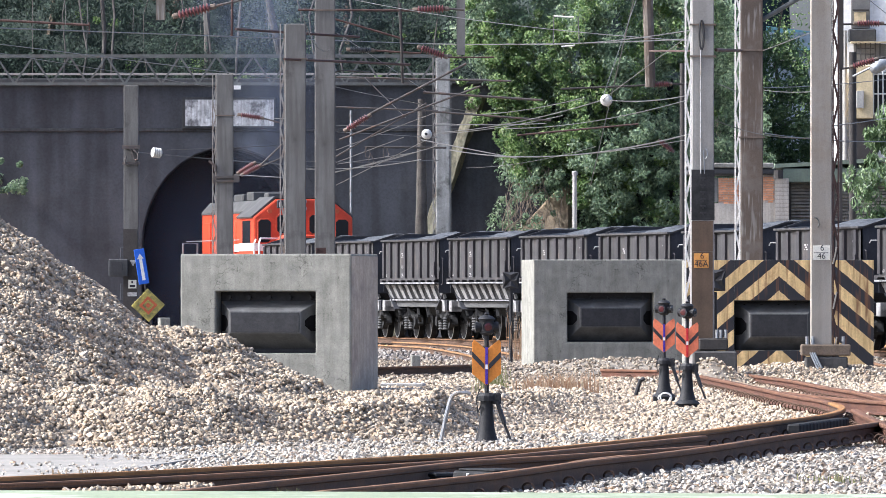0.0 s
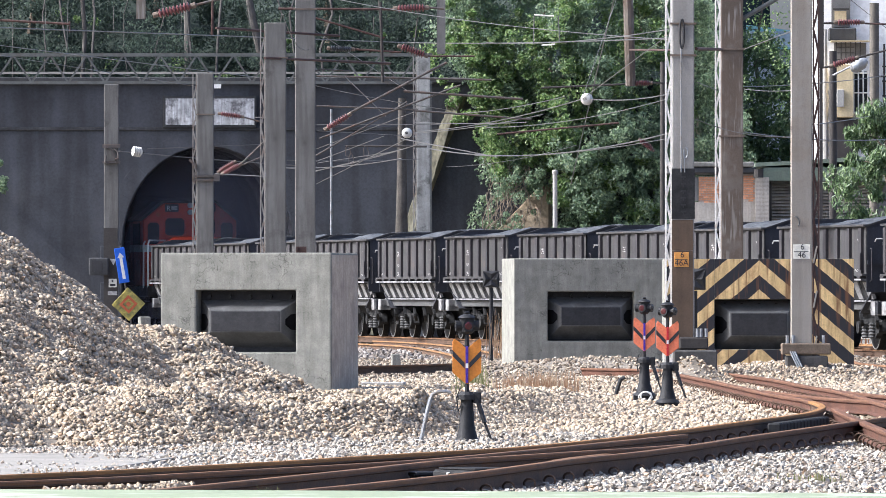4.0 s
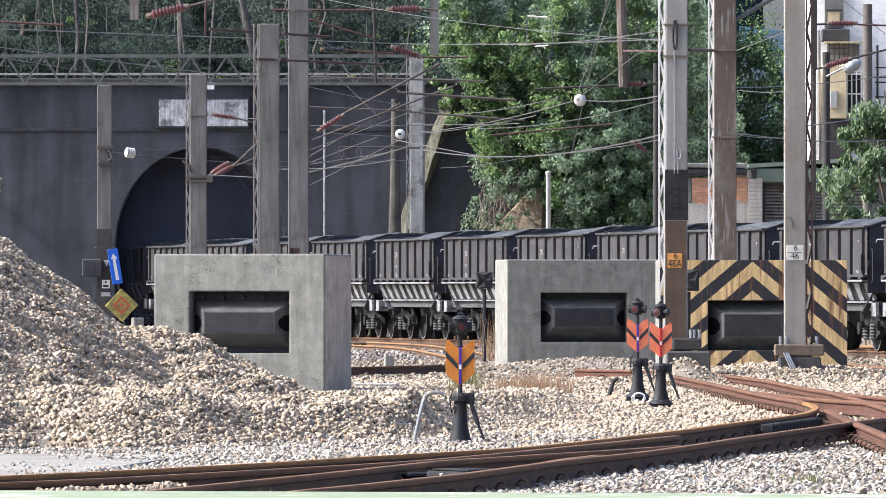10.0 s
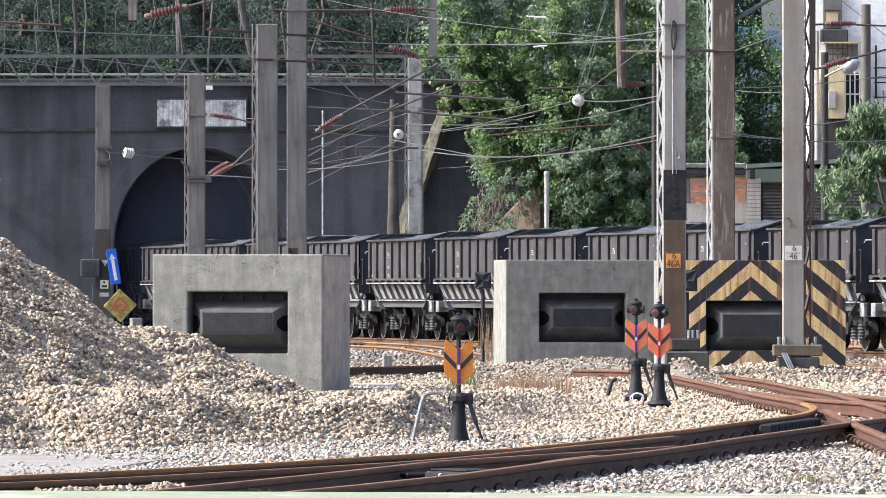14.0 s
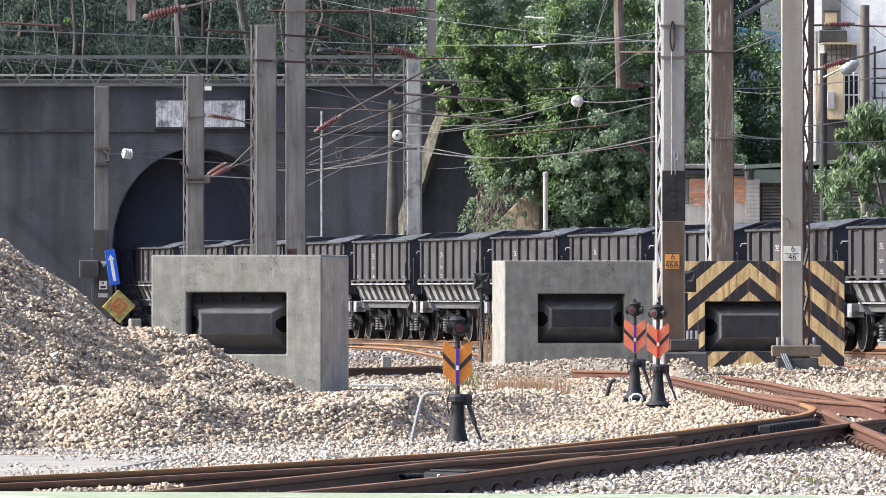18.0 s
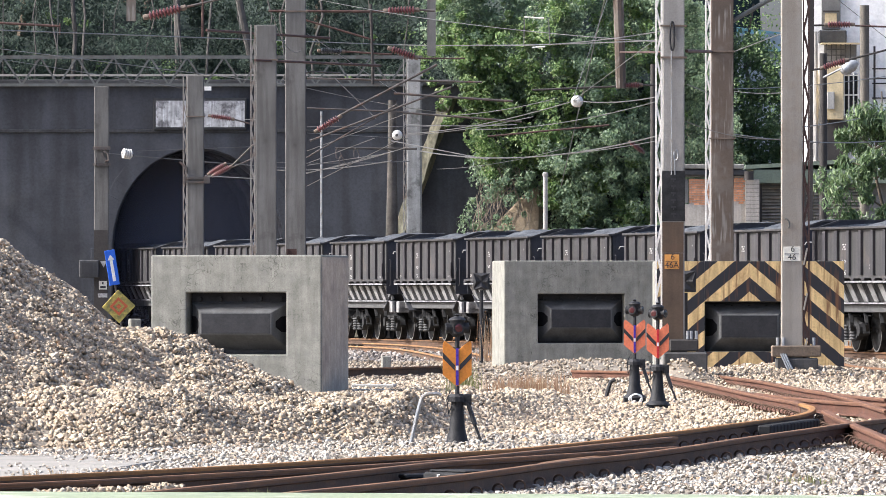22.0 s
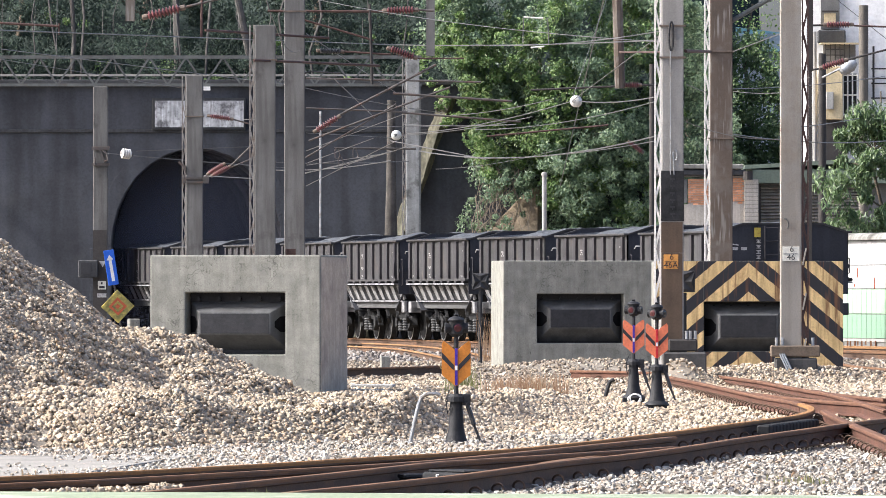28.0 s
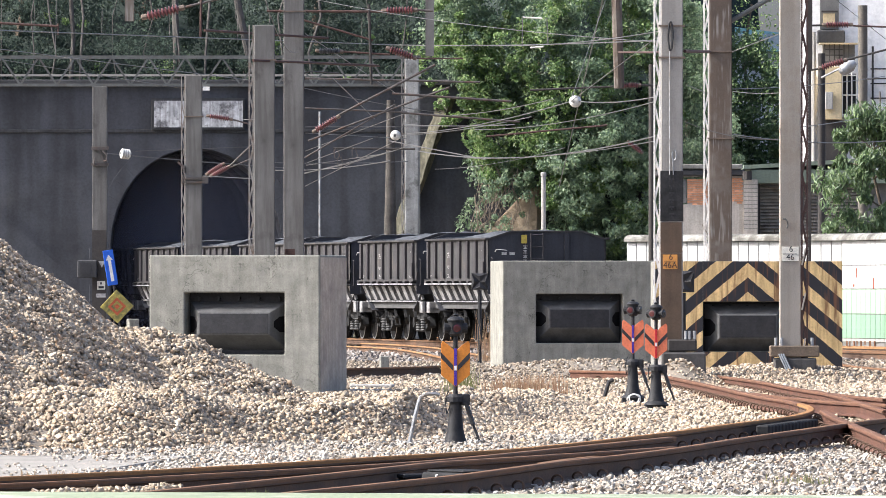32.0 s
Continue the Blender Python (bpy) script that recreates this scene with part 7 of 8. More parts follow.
# bare earth and roots below the ivy
earth = Shape().add([(0.55, -1.2, 1.0), (2.65, -1.2, 1.0), (2.7, 0.3, 4.3), (2.2, 0.25, 4.1), (1.7, 0.1, 3.6), (1.2, -0.1, 3.1), (0.65, -0.3, 2.6), (0.55, 1.5, -0.2), (2.65, 1.5, -0.2), (2.7, 1.5, 4.3)], [(0, 1, 2, 3, 4, 5, 6), (1, 8, 9, 2), (2, 9, 7, 3), (3, 7, 4), (4, 7, 5), (5, 7, 6), (6, 7, 0), (0, 7, 8, 1), (7, 9, 8)])
tagged(solid("earth_slope", earth, M_EARTH, "bare tan earth slope with dry roots", kind="structure", bevel=0.1, m=pose(0, 249.0, 0)))
rng_r = np.random.default_rng(8)
for k in range(46):
    x, z = rng_r.uniform(0.7, 2.5), rng_r.uniform(3.4, 5.2)
    y = 247.9 + (z - 3.4) * 0.3
    pts = [Vector((x, y, z))]
    dx = rng_r.uniform(-0.35, 0.1)
    for i in range(5):
        pts.append(pts[-1] + Vector((dx * rng_r.uniform(-0.3, 1.6) * 0.6 + rng_r.normal(0, 0.14), -rng_r.uniform(0.02, 0.12), -rng_r.uniform(0.2, 0.5) * 0.8)))
    pts = [p for p in pts if p.z > 1.6 and p.x > 0.75]
    if len(pts) > 2:
        solid("hanging_root", Shape().tube(pts, rng_r.uniform(0.006, 0.015), 5), M_TWIG, "dry pale root hanging down the slope", "root", "hanging roots")

# trees above the tunnel have shade and haze put into their leaf colour
TREES = ((2.6, 251.5, 1.5, 9.5, 1.6, 5200, 0.125, M_LEAF, 41), (5.2, 252.5, 2.0, 10.0, 1.9, 6000, 0.125, M_LEAF, 42), (6.8, 254, 1.0, 9.0, 1.7, 5000, 0.125, M_LEAF, 43),
         (-3.5, 256, 7.0, 8.0, 1.8, 3500, 0.13, M_LEAF_SHADE, 44), (-8.5, 257, 7.0, 8.0, 2.0, 3500, 0.13, M_LEAF_SHADE, 45), (-12, 256, 7.0, 8.0, 1.8, 3500, 0.13, M_LEAF_SHADE, 46),
         (0.2, 256, 7.0, 8.0, 1.8, 3500, 0.13, M_LEAF_SHADE, 47), (8.3, 262, 1.0, 6.3, 1.6, 4200, 0.12, M_LEAF, 48), (8.9, 264, 2.0, 8.6, 1.5, 1100, 0.1, M_LEAF_BRIGHT, 49))
for x, y, z, h, c, nl, s, m, seed in TREES:
    tree(x, y, z, h, c, nl, s, m, "evergreen tree of the hillside with a dense dark crown" if m is not M_LEAF_BRIGHT else "thin tree with sparse yellow-green leaves", seed)
tree(10.056, 209.5, 0.3, 6.3, 1.3, 11000, 0.16, M_LEAF_NARROW, "leafy tree with narrow drooping leaves behind the boundary wall", 50, 0.07, 0.45, slim=0.3)
for k, x in enumerate((-12.3, -11.5, -10.9, -10.1, -9.1, -8.2, -7.3, -6.7, -5.6, -5.0, -4.4, -3.6, -1.9, -1.2)):
    solid("sapling", Shape().tube([(x, 251.6, 6.0), (x + 0.06 * math.sin(k * 2), 251.7, 7.0), (x + 0.14 * math.sin(k), 251.7, 8.0), (x + 0.2 * math.sin(k * 3), 251.8, 9.0), (x + 0.3 * math.sin(k * 2), 252, 10.5)], 0.012 + 0.008 * (k % 4), 6), M_TRUNK_GREY, "slim bare grey sapling above the tunnel wall", "tree", "slim saplings")

for pts_, r_ in (([(-7.42, 251.9, 7.0), (-7.44, 252.0, 8.2), (-7.5, 252.1, 10.5)], 0.09), ([(-5.3, 251.9, 7.4), (-5.5, 252.0, 8.3), (-5.95, 252.2, 10.5)], 0.1), ([(-10.4, 252.0, 6.9), (-10.3, 252.0, 8.4), (-10.45, 252.1, 10.5)], 0.06)):
    solid("sapling", Shape().tube(pts_, r_, 8), M_TRUNK_GREY, "bare grey-brown trunk on the slope above the tunnel", "tree", "slim saplings", smooth=True)


# grass
def grass(name, x, y, z, n, h, spread, material, label, seed, lean=0.5):
    rng_ = np.random.default_rng(seed)
    bx, by = x + rng_.normal(0, spread, n), y + rng_.normal(0, spread, n)
    a = rng_.uniform(0, 6.28, n)
    hh = h * rng_.uniform(0.4, 1.1, n)
    ln = lean * rng_.uniform(0.1, 1, n) * hh
    w = 0.004
    base = np.stack([bx, by, np.full(n, z)], axis=1)
    side = np.stack([np.full(n, w), np.zeros(n), np.zeros(n)], axis=1)
    out = np.stack([np.cos(a) * ln, np.sin(a) * ln, np.zeros(n)], axis=1)
    up = np.stack([np.zeros(n), np.zeros(n), hh], axis=1)
    v = np.stack([base - side, base + side, base + out * 0.35 + up * 0.6 + side * 0.8, base + out * 0.35 + up * 0.6 - side * 0.8, base + out + up * 0.95], axis=1).reshape(-1, 3)
    i = np.arange(n)[:, None] * 5
    f = np.concatenate([i + np.array([[0, 1, 2]]), i + np.array([[0, 2, 3]]), i + np.array([[3, 2, 4]])], axis=0)
    ob = bulk(name, v, f, material)
    return tagged(ob, label, "grass", kind="stuff")


grass("dry_grass_tuft", 1.127, 112, 0.05, 240, 0.3, 0.2, M_DRY_GRASS, "tuft of dry reddish-brown grass in the gravel", 51)
grass("dry_grass_tuft", 0.791, 114, 0.05, 110, 0.2, 0.17, M_DRY_GRASS, "low dry reddish grass in the gravel", 52)
grass("reed_tuft", 0.840, 160, 0.1, 60, 0.95, 0.1, M_DRY_GRASS, "pale feathery reeds beside the buffer stop", 53, 0.2)
grass("grass_tuft", 0.213, 110, 0.05, 110, 0.42, 0.1, M_GREEN_GRASS, "green and straw grass behind a switch stand", 54)
grass("grass_tuft", -1.096, 52.5, 0.02, 26, 0.16, 0.05, M_GREEN_GRASS, "small green weed beside the near rail", 55, 0.8)
grass("grass_tuft", -2.774, 63.5, 0.01, 16, 0.06, 0.14, M_DRY_GRASS, "thin dry weeds on the concrete path", 56)
grass("grass_tuft", 2.366, 60, 0.03, 40, 0.07, 0.1, M_GREEN_GRASS, "yellow-green weeds in the ballast", 57)



# ---- sheds and houses behind the wall ----
def brick_panel(parent, x0, x1, z0, z1, y):
    """Brickwork as single bricks on a mortar bed."""
    part("mortar_bed", Shape().box(x0, x1, y, y + 0.06, z0, z1), M_MORTAR, parent)
    bw_, bh, g_ = 0.115, 0.048, 0.012
    me, row, z = None, 0, z0 + 0.01
    while z + bh < z1:
        x = x0 + 0.01 - (bw_ / 2 if row % 2 else 0)
        while x < x1 - 0.05:
            a, b = max(x, x0 + 0.01), min(x + bw_, x1 - 0.01)
            if b - a > bw_ - 0.005:
                if me is None:
                    me = part("brick", Shape().box(0, bw_, -0.022, 0.01, 0, bh), M_BRICK, parent).data
                    parent.children[-1].location = (a, y, z)
                else:
                    br = part("brick", me, M_BRICK, parent)
                    br.location = (a, y, z)
            elif b - a > 0.04:
                br = part("brick", Shape().box(0, b - a, -0.022, 0.01, 0, bh), M_BRICK, parent)
                br.location = (a, y, z)
            x += bw_ + g_
        z += bh + g_
        row += 1


hut = thing("brick_shed", pose(0, 226, 0), "low shed with orange brickwork over grey plaster and a flat roof", "shed", "sheds behind the wall")
xa, xb = 5.56, 7.514
part("lower_wall", Shape().box(xa, xb, 0.1, 3.2, -0.3, 3.518), M_PLASTER_WARM, hut)
part("upper_core", Shape().box(xa, xb, 0.25, 3.2, 3.518 + 0.002, 4.224), M_DARK_POLE, hut)
brick_panel(hut, 6.102, 6.752, 3.489, 4.153, 0.12)
brick_panel(hut, 7.218, 7.514, 3.52, 4.224, 0.12)
part("window_opening", Shape().box(5.975, 6.088, 0.08, 0.3, 3.546, 4.139), M_LOUVRE, hut, "narrow dark window")
part("roof_slab", Shape().box(xa - 0.2, 7.543, -0.1, 3.4, 4.238, 4.379), M_SOOT_TRIM, hut, "dark overhanging eave", bevel=0.02)
part("roof_slab_top", Shape().box(xa - 0.25, 7.486, -0.15, 3.4, 4.393, 4.521), M_COPING, hut, "pale stained roof edge", bevel=0.02)
part("drain_pot", Shape().rod((7.599, -0.2, 4.125), (7.599, -0.2, 4.337), 0.12, 10), M_DARK_POLE, hut)
part("corner_pier", Shape().box(xb + 0.003, 7.868, 0.0, 0.4, -0.3, 4.139), M_PLASTER_WARM, hut, "grey rendered corner pier with block joints", bevel=0.01)
z, k = 2.910, 0
while z < 4.083:
    part("joint", Shape().box(xb + 0.01, 7.868 - 0.005, -0.004, 0.002, z, z + 0.012), M_LOUVRE, hut)
    z += 0.1

shed = thing("green_roof_shed", pose(0, 228, 0), "long shed with a grey-green fascia and louvred shutters", "shed", "sheds behind the wall")
xa, xb = 7.952, 11.913
part("wall", Shape().box(xa, xb, 0.3, 6, -0.3, 4.058), M_LOUVRE, shed)
part("fascia", Shape().box(7.780, xb, -0.2, 6, 4.06, 4.407), M_GREEN_ROOF, shed, "grey-green fascia board", bevel=0.01)
roof = Shape().add([(7.581, -0.24, 4.421), (xb, -0.24, 4.663), (xb, 6, 4.663 - 0.1), (7.581, 6, 4.421 - 0.1),
                    (7.581, -0.24, 4.521), (xb, -0.24, 4.763), (xb, 6, 4.763 - 0.1), (7.581, 6, 4.521 - 0.1)],
                   [(3, 2, 1, 0), (4, 5, 6, 7), (0, 1, 5, 4), (1, 2, 6, 5), (2, 3, 7, 6), (3, 0, 4, 7)])
part("roof_sheet", roof, M_GREEN_ROOF, shed, "pale grey-green roof sheet")
me = None
for x0, x1 in ((1346, 1384), (1424, 1447), (1458, 1520)):
    X0, X1 = (x0 - 784) * 228 / 16000, (x1 - 784) * 228 / 16000
    n = 14
    for i in range(n):
        z = 2.853 + (4.02 - 2.853) * i / n
        part("louvre_slat", Shape().add([(X0, 0.28, z + 0.06), (X1, 0.28, z + 0.06), (X1, 0.16, z), (X0, 0.16, z), (X0, 0.3, z + 0.05), (X1, 0.3, z + 0.05), (X1, 0.18, z - 0.01), (X0, 0.18, z - 0.01)],
                                        [(0, 1, 2, 3), (7, 6, 5, 4), (0, 4, 5, 1), (1, 5, 6, 2), (2, 6, 7, 3), (3, 7, 4, 0)]), M_SHUTTER, shed)
part("post", Shape().box(7.937, 7.994, 0.1, 0.298, -0.3, 4.058), M_DARK_POLE, shed)

house = thing("white_house", pose(0, 245, 0), "white rendered house with a cream bay and barred windows", "house")
part("wall", Shape().box(9.861, 14.026, 1.5, 8, -0.3, 14.0), M_WHITE_WALL, house)
part("white_pier", Shape().box(9.861, 10.030, 1.0, 1.49, -0.3, 7.318), M_WHITE_WALL, house)
part("stained_band", Shape().box(10.183, 10.933, 0.9, 1.49, 8.099, 8.451), M_SOOT_TRIM, house, "dark stained concrete band", bevel=0.03)
up = part("upper_window", Shape().box(10.275, 10.780, 1.2, 1.495, 8.482, 9.553), M_LOUVRE, house, "upper window with curtains")
part("curtain", Shape().box(10.351, 10.673, 1.15, 1.19, 8.558, 8.910), M_CREAM, up)
part("window_mullion", Shape().box(10.305, 10.749, 1.1, 1.148, 8.941, 8.987), M_DARK_POLE, up)
part("cream_bay", Shape().box(10.336, 10.826, 0.2, 1.49, 6.001, 7.440), M_CREAM, house, "cream rendered bay", bevel=0.02)
part("electric_box", Shape().box(10.367, 10.566, 0.05, 0.19, 6.277, 6.751), M_PLASTER, house, "grey meter box", bevel=0.01)
part("dark_base", Shape().box(10.336, 10.964, 0.5, 1.49, 4.883, 5.970), M_DARK_POLE, house)
part("window_void", Shape().box(10.826 + 0.01, 11.239, 0.6, 1.49, 6.108, 7.257), M_GLASS, house)
cage = part("window_cage", Shape().box(10.213, 11.301, 0.0, 0.9, 8.053, 8.083), M_CREAM, house, "rusty tilted awning over a window cage")
for k in range(6):
    x = 10.351 + k * 0.13
    part("cage_bar", Shape().rod((x, 0.05, 7.532), (x, 0.05, 8.037), 0.014, 5), M_DARK_POLE, cage)
for z in (7.900, 7.747, 7.563):
    part("cage_rail", Shape().rod((10.336, 0.05, z), (10.841, 0.05, z), 0.014, 5), M_DARK_POLE, cage)
part("cage_back", Shape().box(10.321, 11.193, 0.7, 0.88, 7.486, 8.037), M_LOUVRE, cage)
for k in range(4):
    x = 10.841 + k * 0.13
    part("window_bar", Shape().rod((x, 0.5, 6.093), (x, 0.5, 7.287), 0.02, 5), M_WHITE_STEEL, house)
for z in (6.675, 7.211, 6.139):
    part("window_rail", Shape().rod((10.811, 0.5, z), (11.270, 0.5, z), 0.02, 5), M_WHITE_STEEL, house)
part("down_pipe", Shape().rod((10.091, 0.8, 4.807), (10.076, 0.8, 8.405), 0.06, 8), M_CONC_PALE, house, "pale down pipe")
for k in range(4):
    z = 7.410 - 0.4 * k
    part("side_grille", Shape().rod((11.653, 1.4, z), (12.495, 1.4, z), 0.02, 5), M_DARK_POLE, house)
part("grille_post", Shape().rod((11.714, 1.38, 6.032), (11.714, 1.38, 8.022), 0.03, 5), M_DARK_POLE, house)

pale = thing("far_house", pose(0, 300, 0), "pale house with a turquoise roof seen through the trees", "house")
part("wall", Shape().box(9.675, 12.300, 0, 6, -0.3, 9.906), M_WHITE_WALL, pale)
M_TEAL = surface("turquoise_roof_sheet", (0.4, 0.68, 0.6), 0.6, var=0.1, scale=1, grain=10, bump=0.1)
part("roof", Shape().add([(6.300, -0.5, 9.531), (12.488, -0.5, 9.231), (12.488, 3.0, 9.869), (6.300, 3.0, 10.656), (6.300, 6, 9.531), (12.488, 6, 9.231)], [(0, 1, 2, 3), (3, 2, 5, 4), (0, 3, 4), (1, 5, 2), (0, 4, 5, 1)]), M_TEAL, pale)

for x, lean, top, r, lab, d in ((1454, 0, 95, 0.09, "grey steel utility pole behind the boundary wall", 216), (1527, 0, 10, 0.115, "weathered wooden utility pole behind the boundary wall", 218)):
    ob = thing("utility_pole", pose((x - 784) * d / 16000, d, 0), lab, "pole", "utility poles")
    part("mast", Shape().rod((0, 0, -0.3), (lean, 0, 1.3 + (519 - top) * d / 16000), r * 1.1, 10, r), M_WOOD_POLE if x > 1500 else M_DARK_POLE, ob, smooth=True)
ob = thing("catenary_pole", pose(7.301, 180, 0), "dark steel mast with a bolted flange", "pole", "catenary poles")
part("mast", Shape().box(-0.05, 0.05, -0.1, 0.1, 5.732, 8.0).box(-0.03, 0.03, -0.03, 0.03, -0.3, 5.732), M_DARK_POLE, ob)
lampt = thing("street_lamp", pose(9.037, 215.8, 6.439), "grey street lamp head on a short arm", "lamp")
part("arm", Shape().rod((0, 0, 0), (9.657 - 9.037, -0.2, 6.749 - 6.439), 0.025, 8), M_STEEL_GREY, lampt)
part("head", Shape().lathe((0.42, -0.2, 0.12), (0.8, -0.25, 0.36), [(0, 0.05), (0.2, 0.14), (0.7, 0.15), (1, 0.06)], 12), M_STEEL_GREY, lampt, smooth=True)

# bare shrub before the shed's corner
sh = thing("bare_shrub", pose(7.576, 222, 0), "leafless brown shrub behind the boundary wall", "shrub")
trng = random.Random(9)
for k in range(34):
    a = trng.uniform(-0.75, 0.75)
    p = [Vector((trng.uniform(-0.2, 0.2), trng.uniform(-0.2, 0.2), 0))]
    d = Vector((a, trng.uniform(-0.2, 0.2), 1.6))
    for i in range(6):
        p.append(p[-1] + d * trng.uniform(0.25, 0.36))
        d += Vector((trng.uniform(-0.5, 0.5), 0, trng.uniform(-0.2, 0.1)))
    part("twig", Shape().tube(p, trng.uniform(0.006, 0.013), 4), M_BARK, sh)

# ---- panels of the boundary wall ----
ROWS = ((0.19, 0.27, M_CONC_PALE), (0.275, 0.82, M_TILE_GREEN), (0.83, 1.39, M_TILE_PALE), (1.4, 1.93, M_TILE_WHITE), (1.94, 2.5, M_TILE_WHITE))
for (xa, ya), (xb, yb) in zip(BW, BW[1:]):
    n = max(1, round(math.hypot(xb - xa, yb - ya) / (0.335 if xb < 9.3 else 0.42)))
    ang = math.degrees(math.atan2(yb - ya, xb - xa))
    length = math.hypot(xb - xa, yb - ya)
    m = pose(xa, ya, 0, 0, 0, ang)
    part("core", Shape().box(0, length, 0.02, 0.25, -0.3, 2.5).turned(m), M_LOUVRE, bw, "dark joints behind the panels")
    cap_ = [(-0.1, 2.5)] + [(0.12 - 0.22 * math.cos(math.pi * i / 10), 2.52 + 0.14 * math.sin(math.pi * i / 10)) for i in range(11)] + [(0.34, 2.5)]
    part("coping", Shape().prism(cap_, 0, length - 0.004, "x").turned(m), M_COPING, bw, "rounded coping streaked with black mould")
    w = length / n
    for z0, z1, mat in ROWS:
        me = mesh_of(Shape().box(0.012, w - 0.012, 0, 0.025, z0, z1 - 0.012), "panel", 0.004)
        for i in range(n):
            p = part("panel", me, mat, bw)
            p.matrix_basis = m @ pose(i * w, 0, 0)
M_RUSTRUN = surface("rust_run", (0.3, 0.14, 0.08), 0.9, var=0.4, scale=10, grain=60, bump=0)
for x, y0, y1, w in ((1543, 492, 512, 4), (1507, 503, 509, 2), (1512, 475, 492, 1.5)):
    s = 205.5 / 16000
    part("peeling_patch", Shape().box((x - 784) * s - w * s / 2, (x - 784) * s + w * s / 2, 204.3, 204.4, 1.3 + (519 - y1) * s, 1.3 + (519 - y0) * s), M_RED_FADED, bw, "red peeling patch")
for x, y1, w in ((1499, 622, 2.5), (1504, 614, 2), (1512, 626, 3), (1517, 612, 2), (1524, 619, 2.5), (1531, 611, 2), (1540, 624, 3), (1548, 615, 2), (1556, 621, 2.5)):
    s = 204.2 / 16000
    part("rust_run", Shape().box((x - 784 - w / 2) * s, (x - 784 + w / 2) * s, 204.2, 204.3, 1.3 + (519 - y1) * s, 1.3 + (519 - 604) * s), M_RUSTRUN, bw, "rust run below a joint of the wall")



# ---- loose stones ----
def chip_kinds(rng_, n, rough):
    """A few rounded six-sided chips, some drawn in toward their tops."""
    v = np.array([(x, y, z) for z in (-1, 1) for y in (-1, 1) for x in (-1, 1)]) * 0.62
    f = np.array([(0, 2, 3), (0, 3, 1), (4, 5, 7), (4, 7, 6), (0, 1, 5), (0, 5, 4), (2, 6, 7), (2, 7, 3), (0, 4, 6), (0, 6, 2), (1, 3, 7), (1, 7, 5)])
    out = []
    for _ in range(n):
        w = v + rng_.uniform(-rough, rough, v.shape)
        w[4:, :2] *= rng_.uniform(0.6, 1.0)
        w[:, 0] += rng_.uniform(-0.35, 0.35) * w[:, 1]
        out.append(w)
    return np.stack(out), f


def lying(rng_, n, tip):
    """Turns of flat stones that lie at all bearings, tipped by about tip radians."""
    yaw, a, b = rng_.uniform(0, 6.28, n), rng_.normal(0, tip, n), rng_.normal(0, tip, n)
    o, i = np.zeros(n), np.ones(n)
    rz = np.stack([np.cos(yaw), -np.sin(yaw), o, np.sin(yaw), np.cos(yaw), o, o, o, i], axis=1).reshape(n, 3, 3)
    rx = np.stack([i, o, o, o, np.cos(a), -np.sin(a), o, np.sin(a), np.cos(a)], axis=1).reshape(n, 3, 3)
    ry = np.stack([np.cos(b), o, np.sin(b), o, i, o, -np.sin(b), o, np.cos(b)], axis=1).reshape(n, 3, 3)
    return rx @ ry @ rz


def strew(name, xy, size, material, label, seed, rough=0.3, squash=(0.55, 1.0), smooth=0.6, lift=0.3, tip=0.42):
    rng_ = np.random.default_rng(seed)
    kinds, f = chip_kinds(rng_, 24, rough)
    n, nv = len(xy), kinds.shape[1]
    base = kinds[rng_.integers(24, size=n)]
    sc = np.stack([rng_.uniform(0.85, 1.4, n), rng_.uniform(0.7, 1.05, n), rng_.uniform(*squash, n)], axis=1)
    s = size * np.exp(np.clip(rng_.normal(0, 0.24, n), -0.5, 0.42)) * 0.5
    v = base * sc[:, None, :]
    v = np.einsum("nij,nkj->nki", lying(rng_, n, tip), v) * s[:, None, None]
    z = height(xy[:, 0], xy[:, 1]) + s * rng_.uniform(-0.2, lift + 0.4, n)
    v += np.stack([xy[:, 0], xy[:, 1], z], axis=1)[:, None, :]
    i = (np.arange(n) * nv)[:, None, None] + f[None]
    ob = bulk(name, v.reshape(-1, 3), i.reshape(-1, 3), material, np.repeat(rng_.random(n) < smooth, len(f)))
    return tagged(ob, label, "gravel", kind="stuff")


def field(rng_, y0, y1, n, spread=0.054, keep=None):
    """Places strewn evenly over the wedge of ground between two distances."""
    y = np.sqrt(rng_.uniform(y0 * y0, y1 * y1, n))
    x = rng_.uniform(-spread, spread, n) * y
    ok = np.ones(n, bool) if keep is None else keep(x, y)
    return np.stack([x[ok], y[ok]], axis=1)


def raised(x, y):
    return height(x, y) - (-0.01) - yard_rise(x, y)


srng = np.random.default_rng(77)
heap_xy = np.stack([srng.uniform(-5.2, 2.7, 270000), srng.uniform(73, 100, 270000)], axis=1)
up_ = raised(heap_xy[:, 0], heap_xy[:, 1])
thick = np.where(up_ > 0.3, 0.82, np.where(up_ > 0.02, 0.6, 0.0))
seen_ = (heap_xy[:, 0] > -0.056 * heap_xy[:, 1]) & ((heap_xy[:, 1] < 87.5) | (heap_xy[:, 0] > -1.2))
heap_xy = heap_xy[(srng.random(len(heap_xy)) < thick) & seen_]
skirt = np.stack([srng.uniform(-5.0, 2.0, 110000), srng.uniform(73.5, 98, 110000)], axis=1)
rise_ = (height(skirt[:, 0], skirt[:, 1] + 0.25) - height(skirt[:, 0], skirt[:, 1] - 0.25)) / 0.5
turn_ = np.abs(height(skirt[:, 0] + 0.2, skirt[:, 1]) - height(skirt[:, 0] - 0.2, skirt[:, 1])) / 0.4
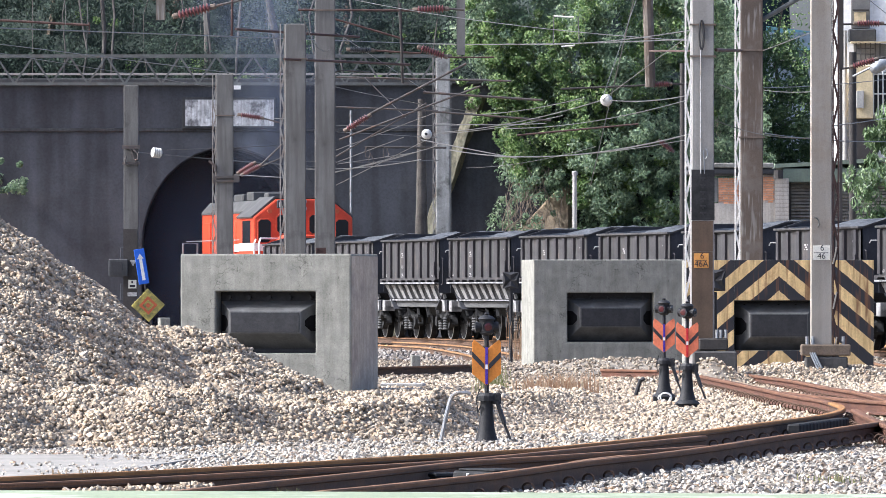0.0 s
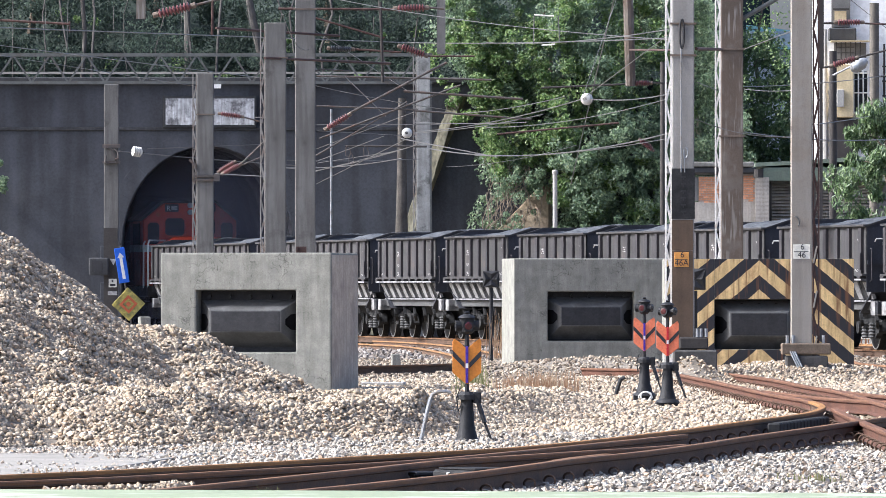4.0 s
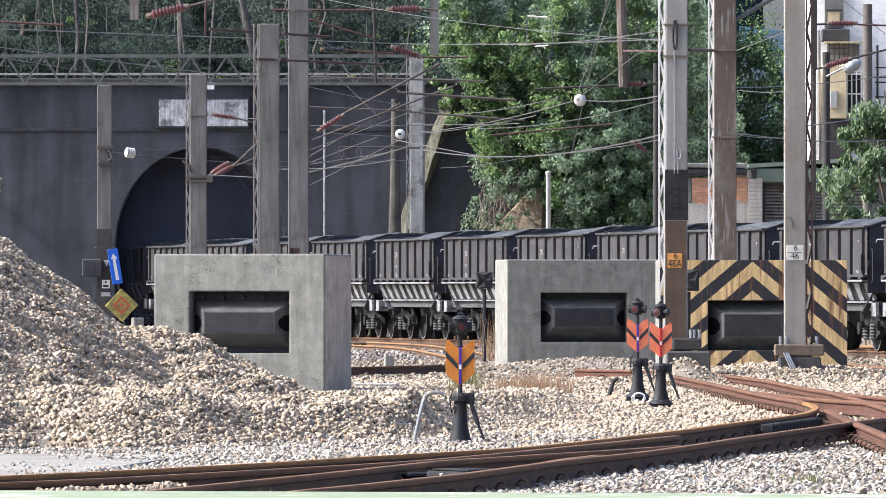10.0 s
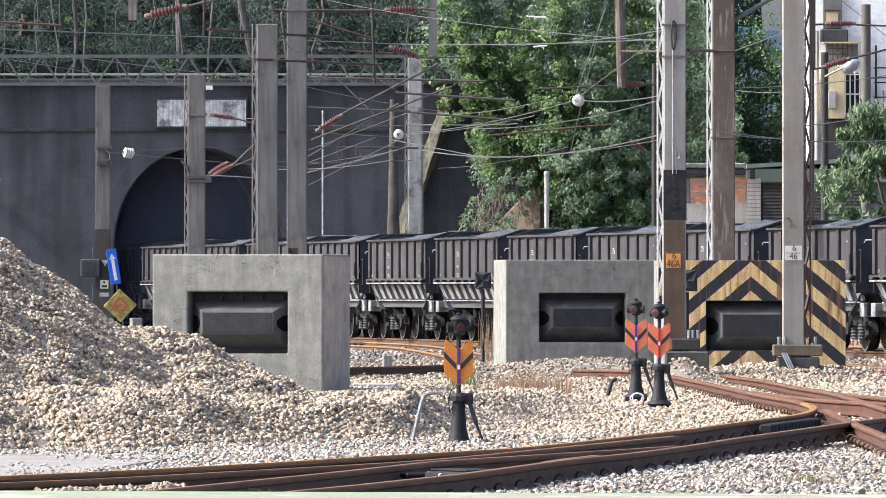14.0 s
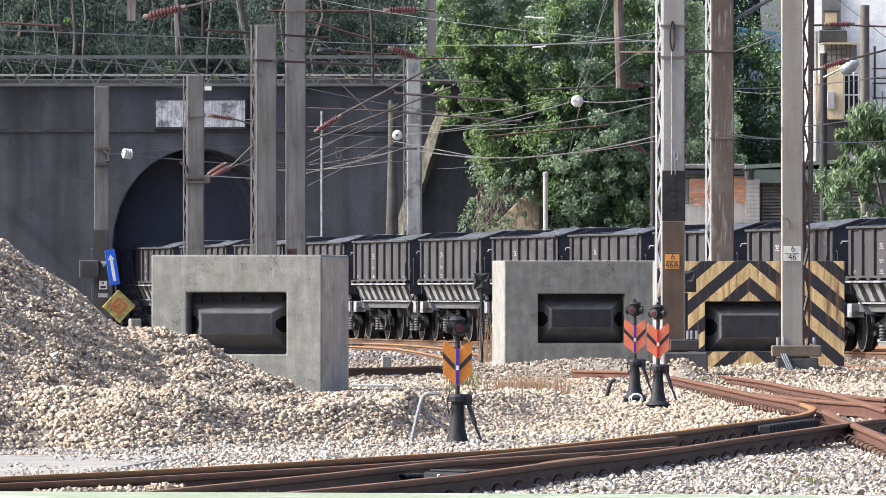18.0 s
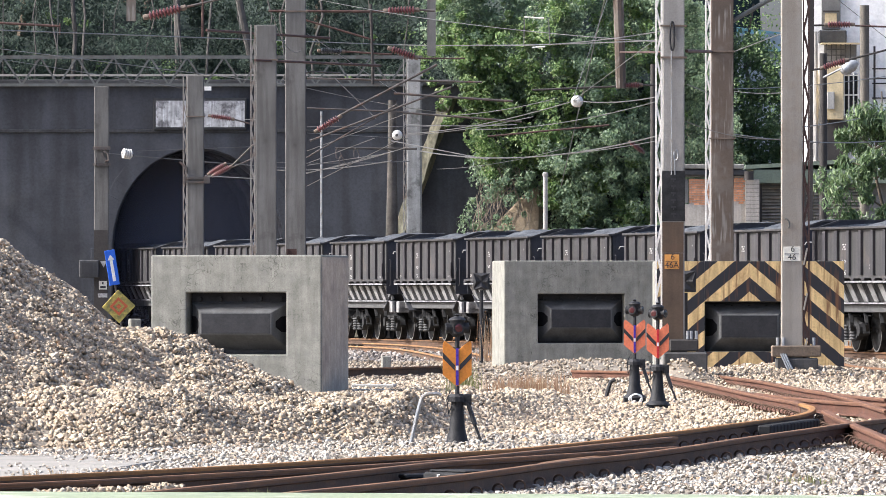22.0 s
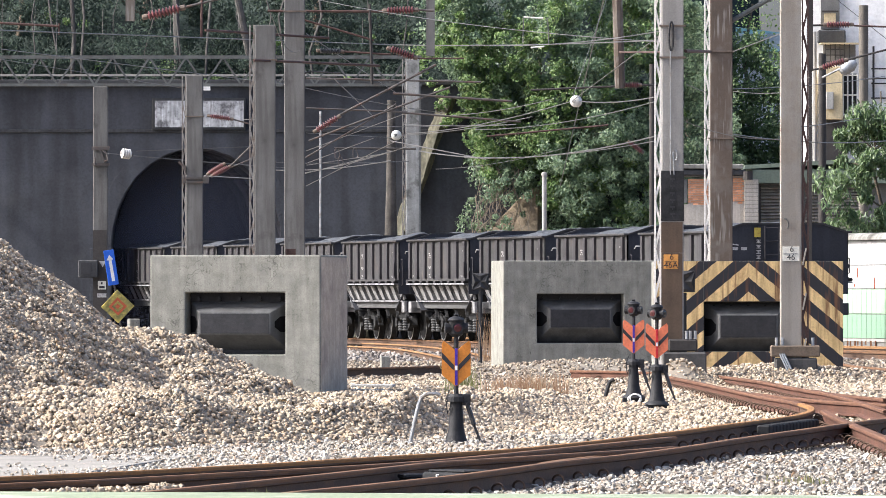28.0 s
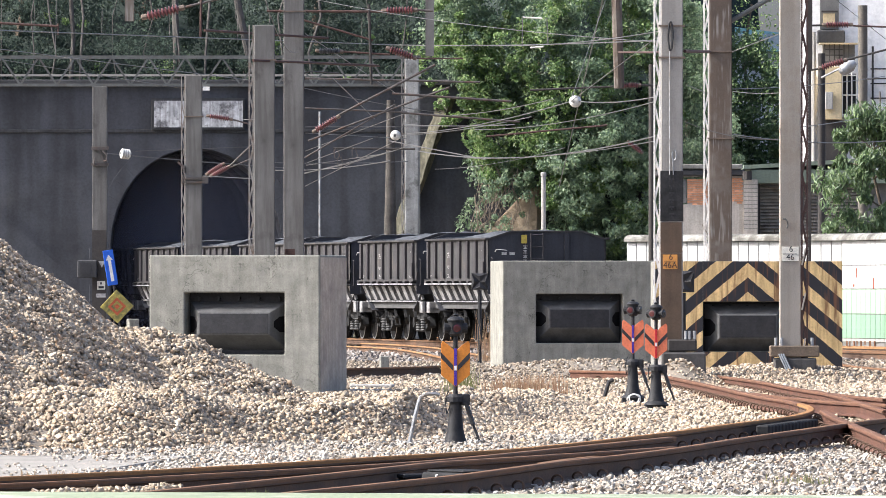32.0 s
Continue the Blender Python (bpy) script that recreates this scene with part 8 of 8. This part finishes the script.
steep_ = np.where(skirt[:, 0] < -0.9, np.clip(rise_ * 2.2, 0, 0.9) * (skirt[:, 1] < 78.5), np.clip(np.maximum(rise_, turn_) * 2.0, 0, 0.8))
heap_xy = np.concatenate([heap_xy, skirt[(srng.random(len(skirt)) < steep_) & (skirt[:, 0] > -0.055 * skirt[:, 1])]])
strew("gravel_heap", heap_xy, 0.05, M_PEBBLE, "heap of tan and grey river gravel", 1, 0.17, (0.5, 0.85), 0.8, tip=0.5)


def flat(x, y):
    return (raised(x, y) < 0.03) & ~((x < -1.95) & (y > 63) & (y < 71.6) & (x < -2.75 + (y - 63) * 0.087 - 0.25 + 0.45 * waves(x, y, 14, 1.5)))


near_xy = field(srng, 49.5, 84, 48000, keep=flat)
strew("track_ballast", near_xy, 0.039, M_BALLAST, "pale grey crushed-stone ballast round the near track", 2, 0.28, (0.36, 0.7), 0.35)
path_xy = np.stack([srng.normal(-2.6, 0.5, 900), srng.uniform(63.2, 71.4, 900)], axis=1)
path_xy = path_xy[(path_xy[:, 0] < -1.9) & (path_xy[:, 0] > -3.7)]
strew("track_ballast", path_xy, 0.03, M_BALLAST, "small stones strewn over the edge of the concrete path", 8, 0.25, (0.45, 0.8), 0.4, lift=0.9)
right_xy = field(srng, 82, 132, 80000, keep=lambda x, y: flat(x, y) & (x > -1.5))
strew("yard_gravel", right_xy, 0.053, M_PEBBLE, "whitish rounded gravel between the tracks", 3, 0.2, (0.5, 0.85), 0.6, tip=0.5)
berm_xy = np.stack([srng.uniform(-2.8, -1.3, 2200), srng.normal(0, 0.4, 2200)], axis=1)
berm_xy[:, 1] += near_edge(berm_xy[:, 0])
strew("track_ballast", berm_xy, 0.036, M_PEBBLE, "pale ballast heaped against the nearest rail", 7, 0.22, (0.45, 0.8), 0.6)
hump_xy = np.stack([srng.uniform(2.6, 7.8, 15000), srng.uniform(117, 132, 15000)], axis=1)
strew("hump_gravel", hump_xy, 0.052, M_PEBBLE, "gravel banked round the masts and the striped buffer stop", 6, 0.2, (0.5, 0.85), 0.6, tip=0.5)
far_xy = field(srng, 112, 170, 34000, keep=lambda x, y: ((x < 5.9) | (y > 131)) & (x > -0.0135 * y))
# stone colour here carries shade as well as the dun tone
strew("yard_ballast", far_xy, 0.062, M_PEBBLE_DUN_SHADE, "tan and grey ballast in the far yard, shade put into its colour", 4, 0.25, (0.4, 0.75), 0.5)
far2 = field(srng, 170, 206, 8000)
strew("train_ballast", far2, 0.09, M_BALLAST_DUN, "dull grey ballast under the running track", 5, 0.3, (0.45, 0.8), 0.4)



# ---- what moves ----
def motions():
    times = [i * 1.0 for i in range(33)]
    fast = [i * 0.1 for i in range(321)]
    for ob, q in TRAIN:
        rows = []
        for t in times:
            x, y = on_track(q + run(t))
            rows.append((t, pose(x, y, FAR_TOP, 0, 0, 11.31)))
        walk(ob, rows)
        for w in [o for o in ob.children_recursive if o.name.startswith("wheelset")]:
            y0, z0 = w.location.y, w.location.z
            walk(w, [(t, pose(0, y0, z0, -math.degrees(run(t) / 0.43), 0, 0)) for t in fast])

    walk(smoke, [(t, pose(-5.3 + dx, 244.5, 5.0 + dz)) for t, dx, dz in ((0, 0, 0), (1, 0.2, 0.9), (2, 0.4, 2.0), (3.5, 0.7, 4.0), (6, 1.3, 8.5), (10, 2.2, 16.0), (20, 4.5, 34.0), (32, 7.0, 55.0))])


motions()
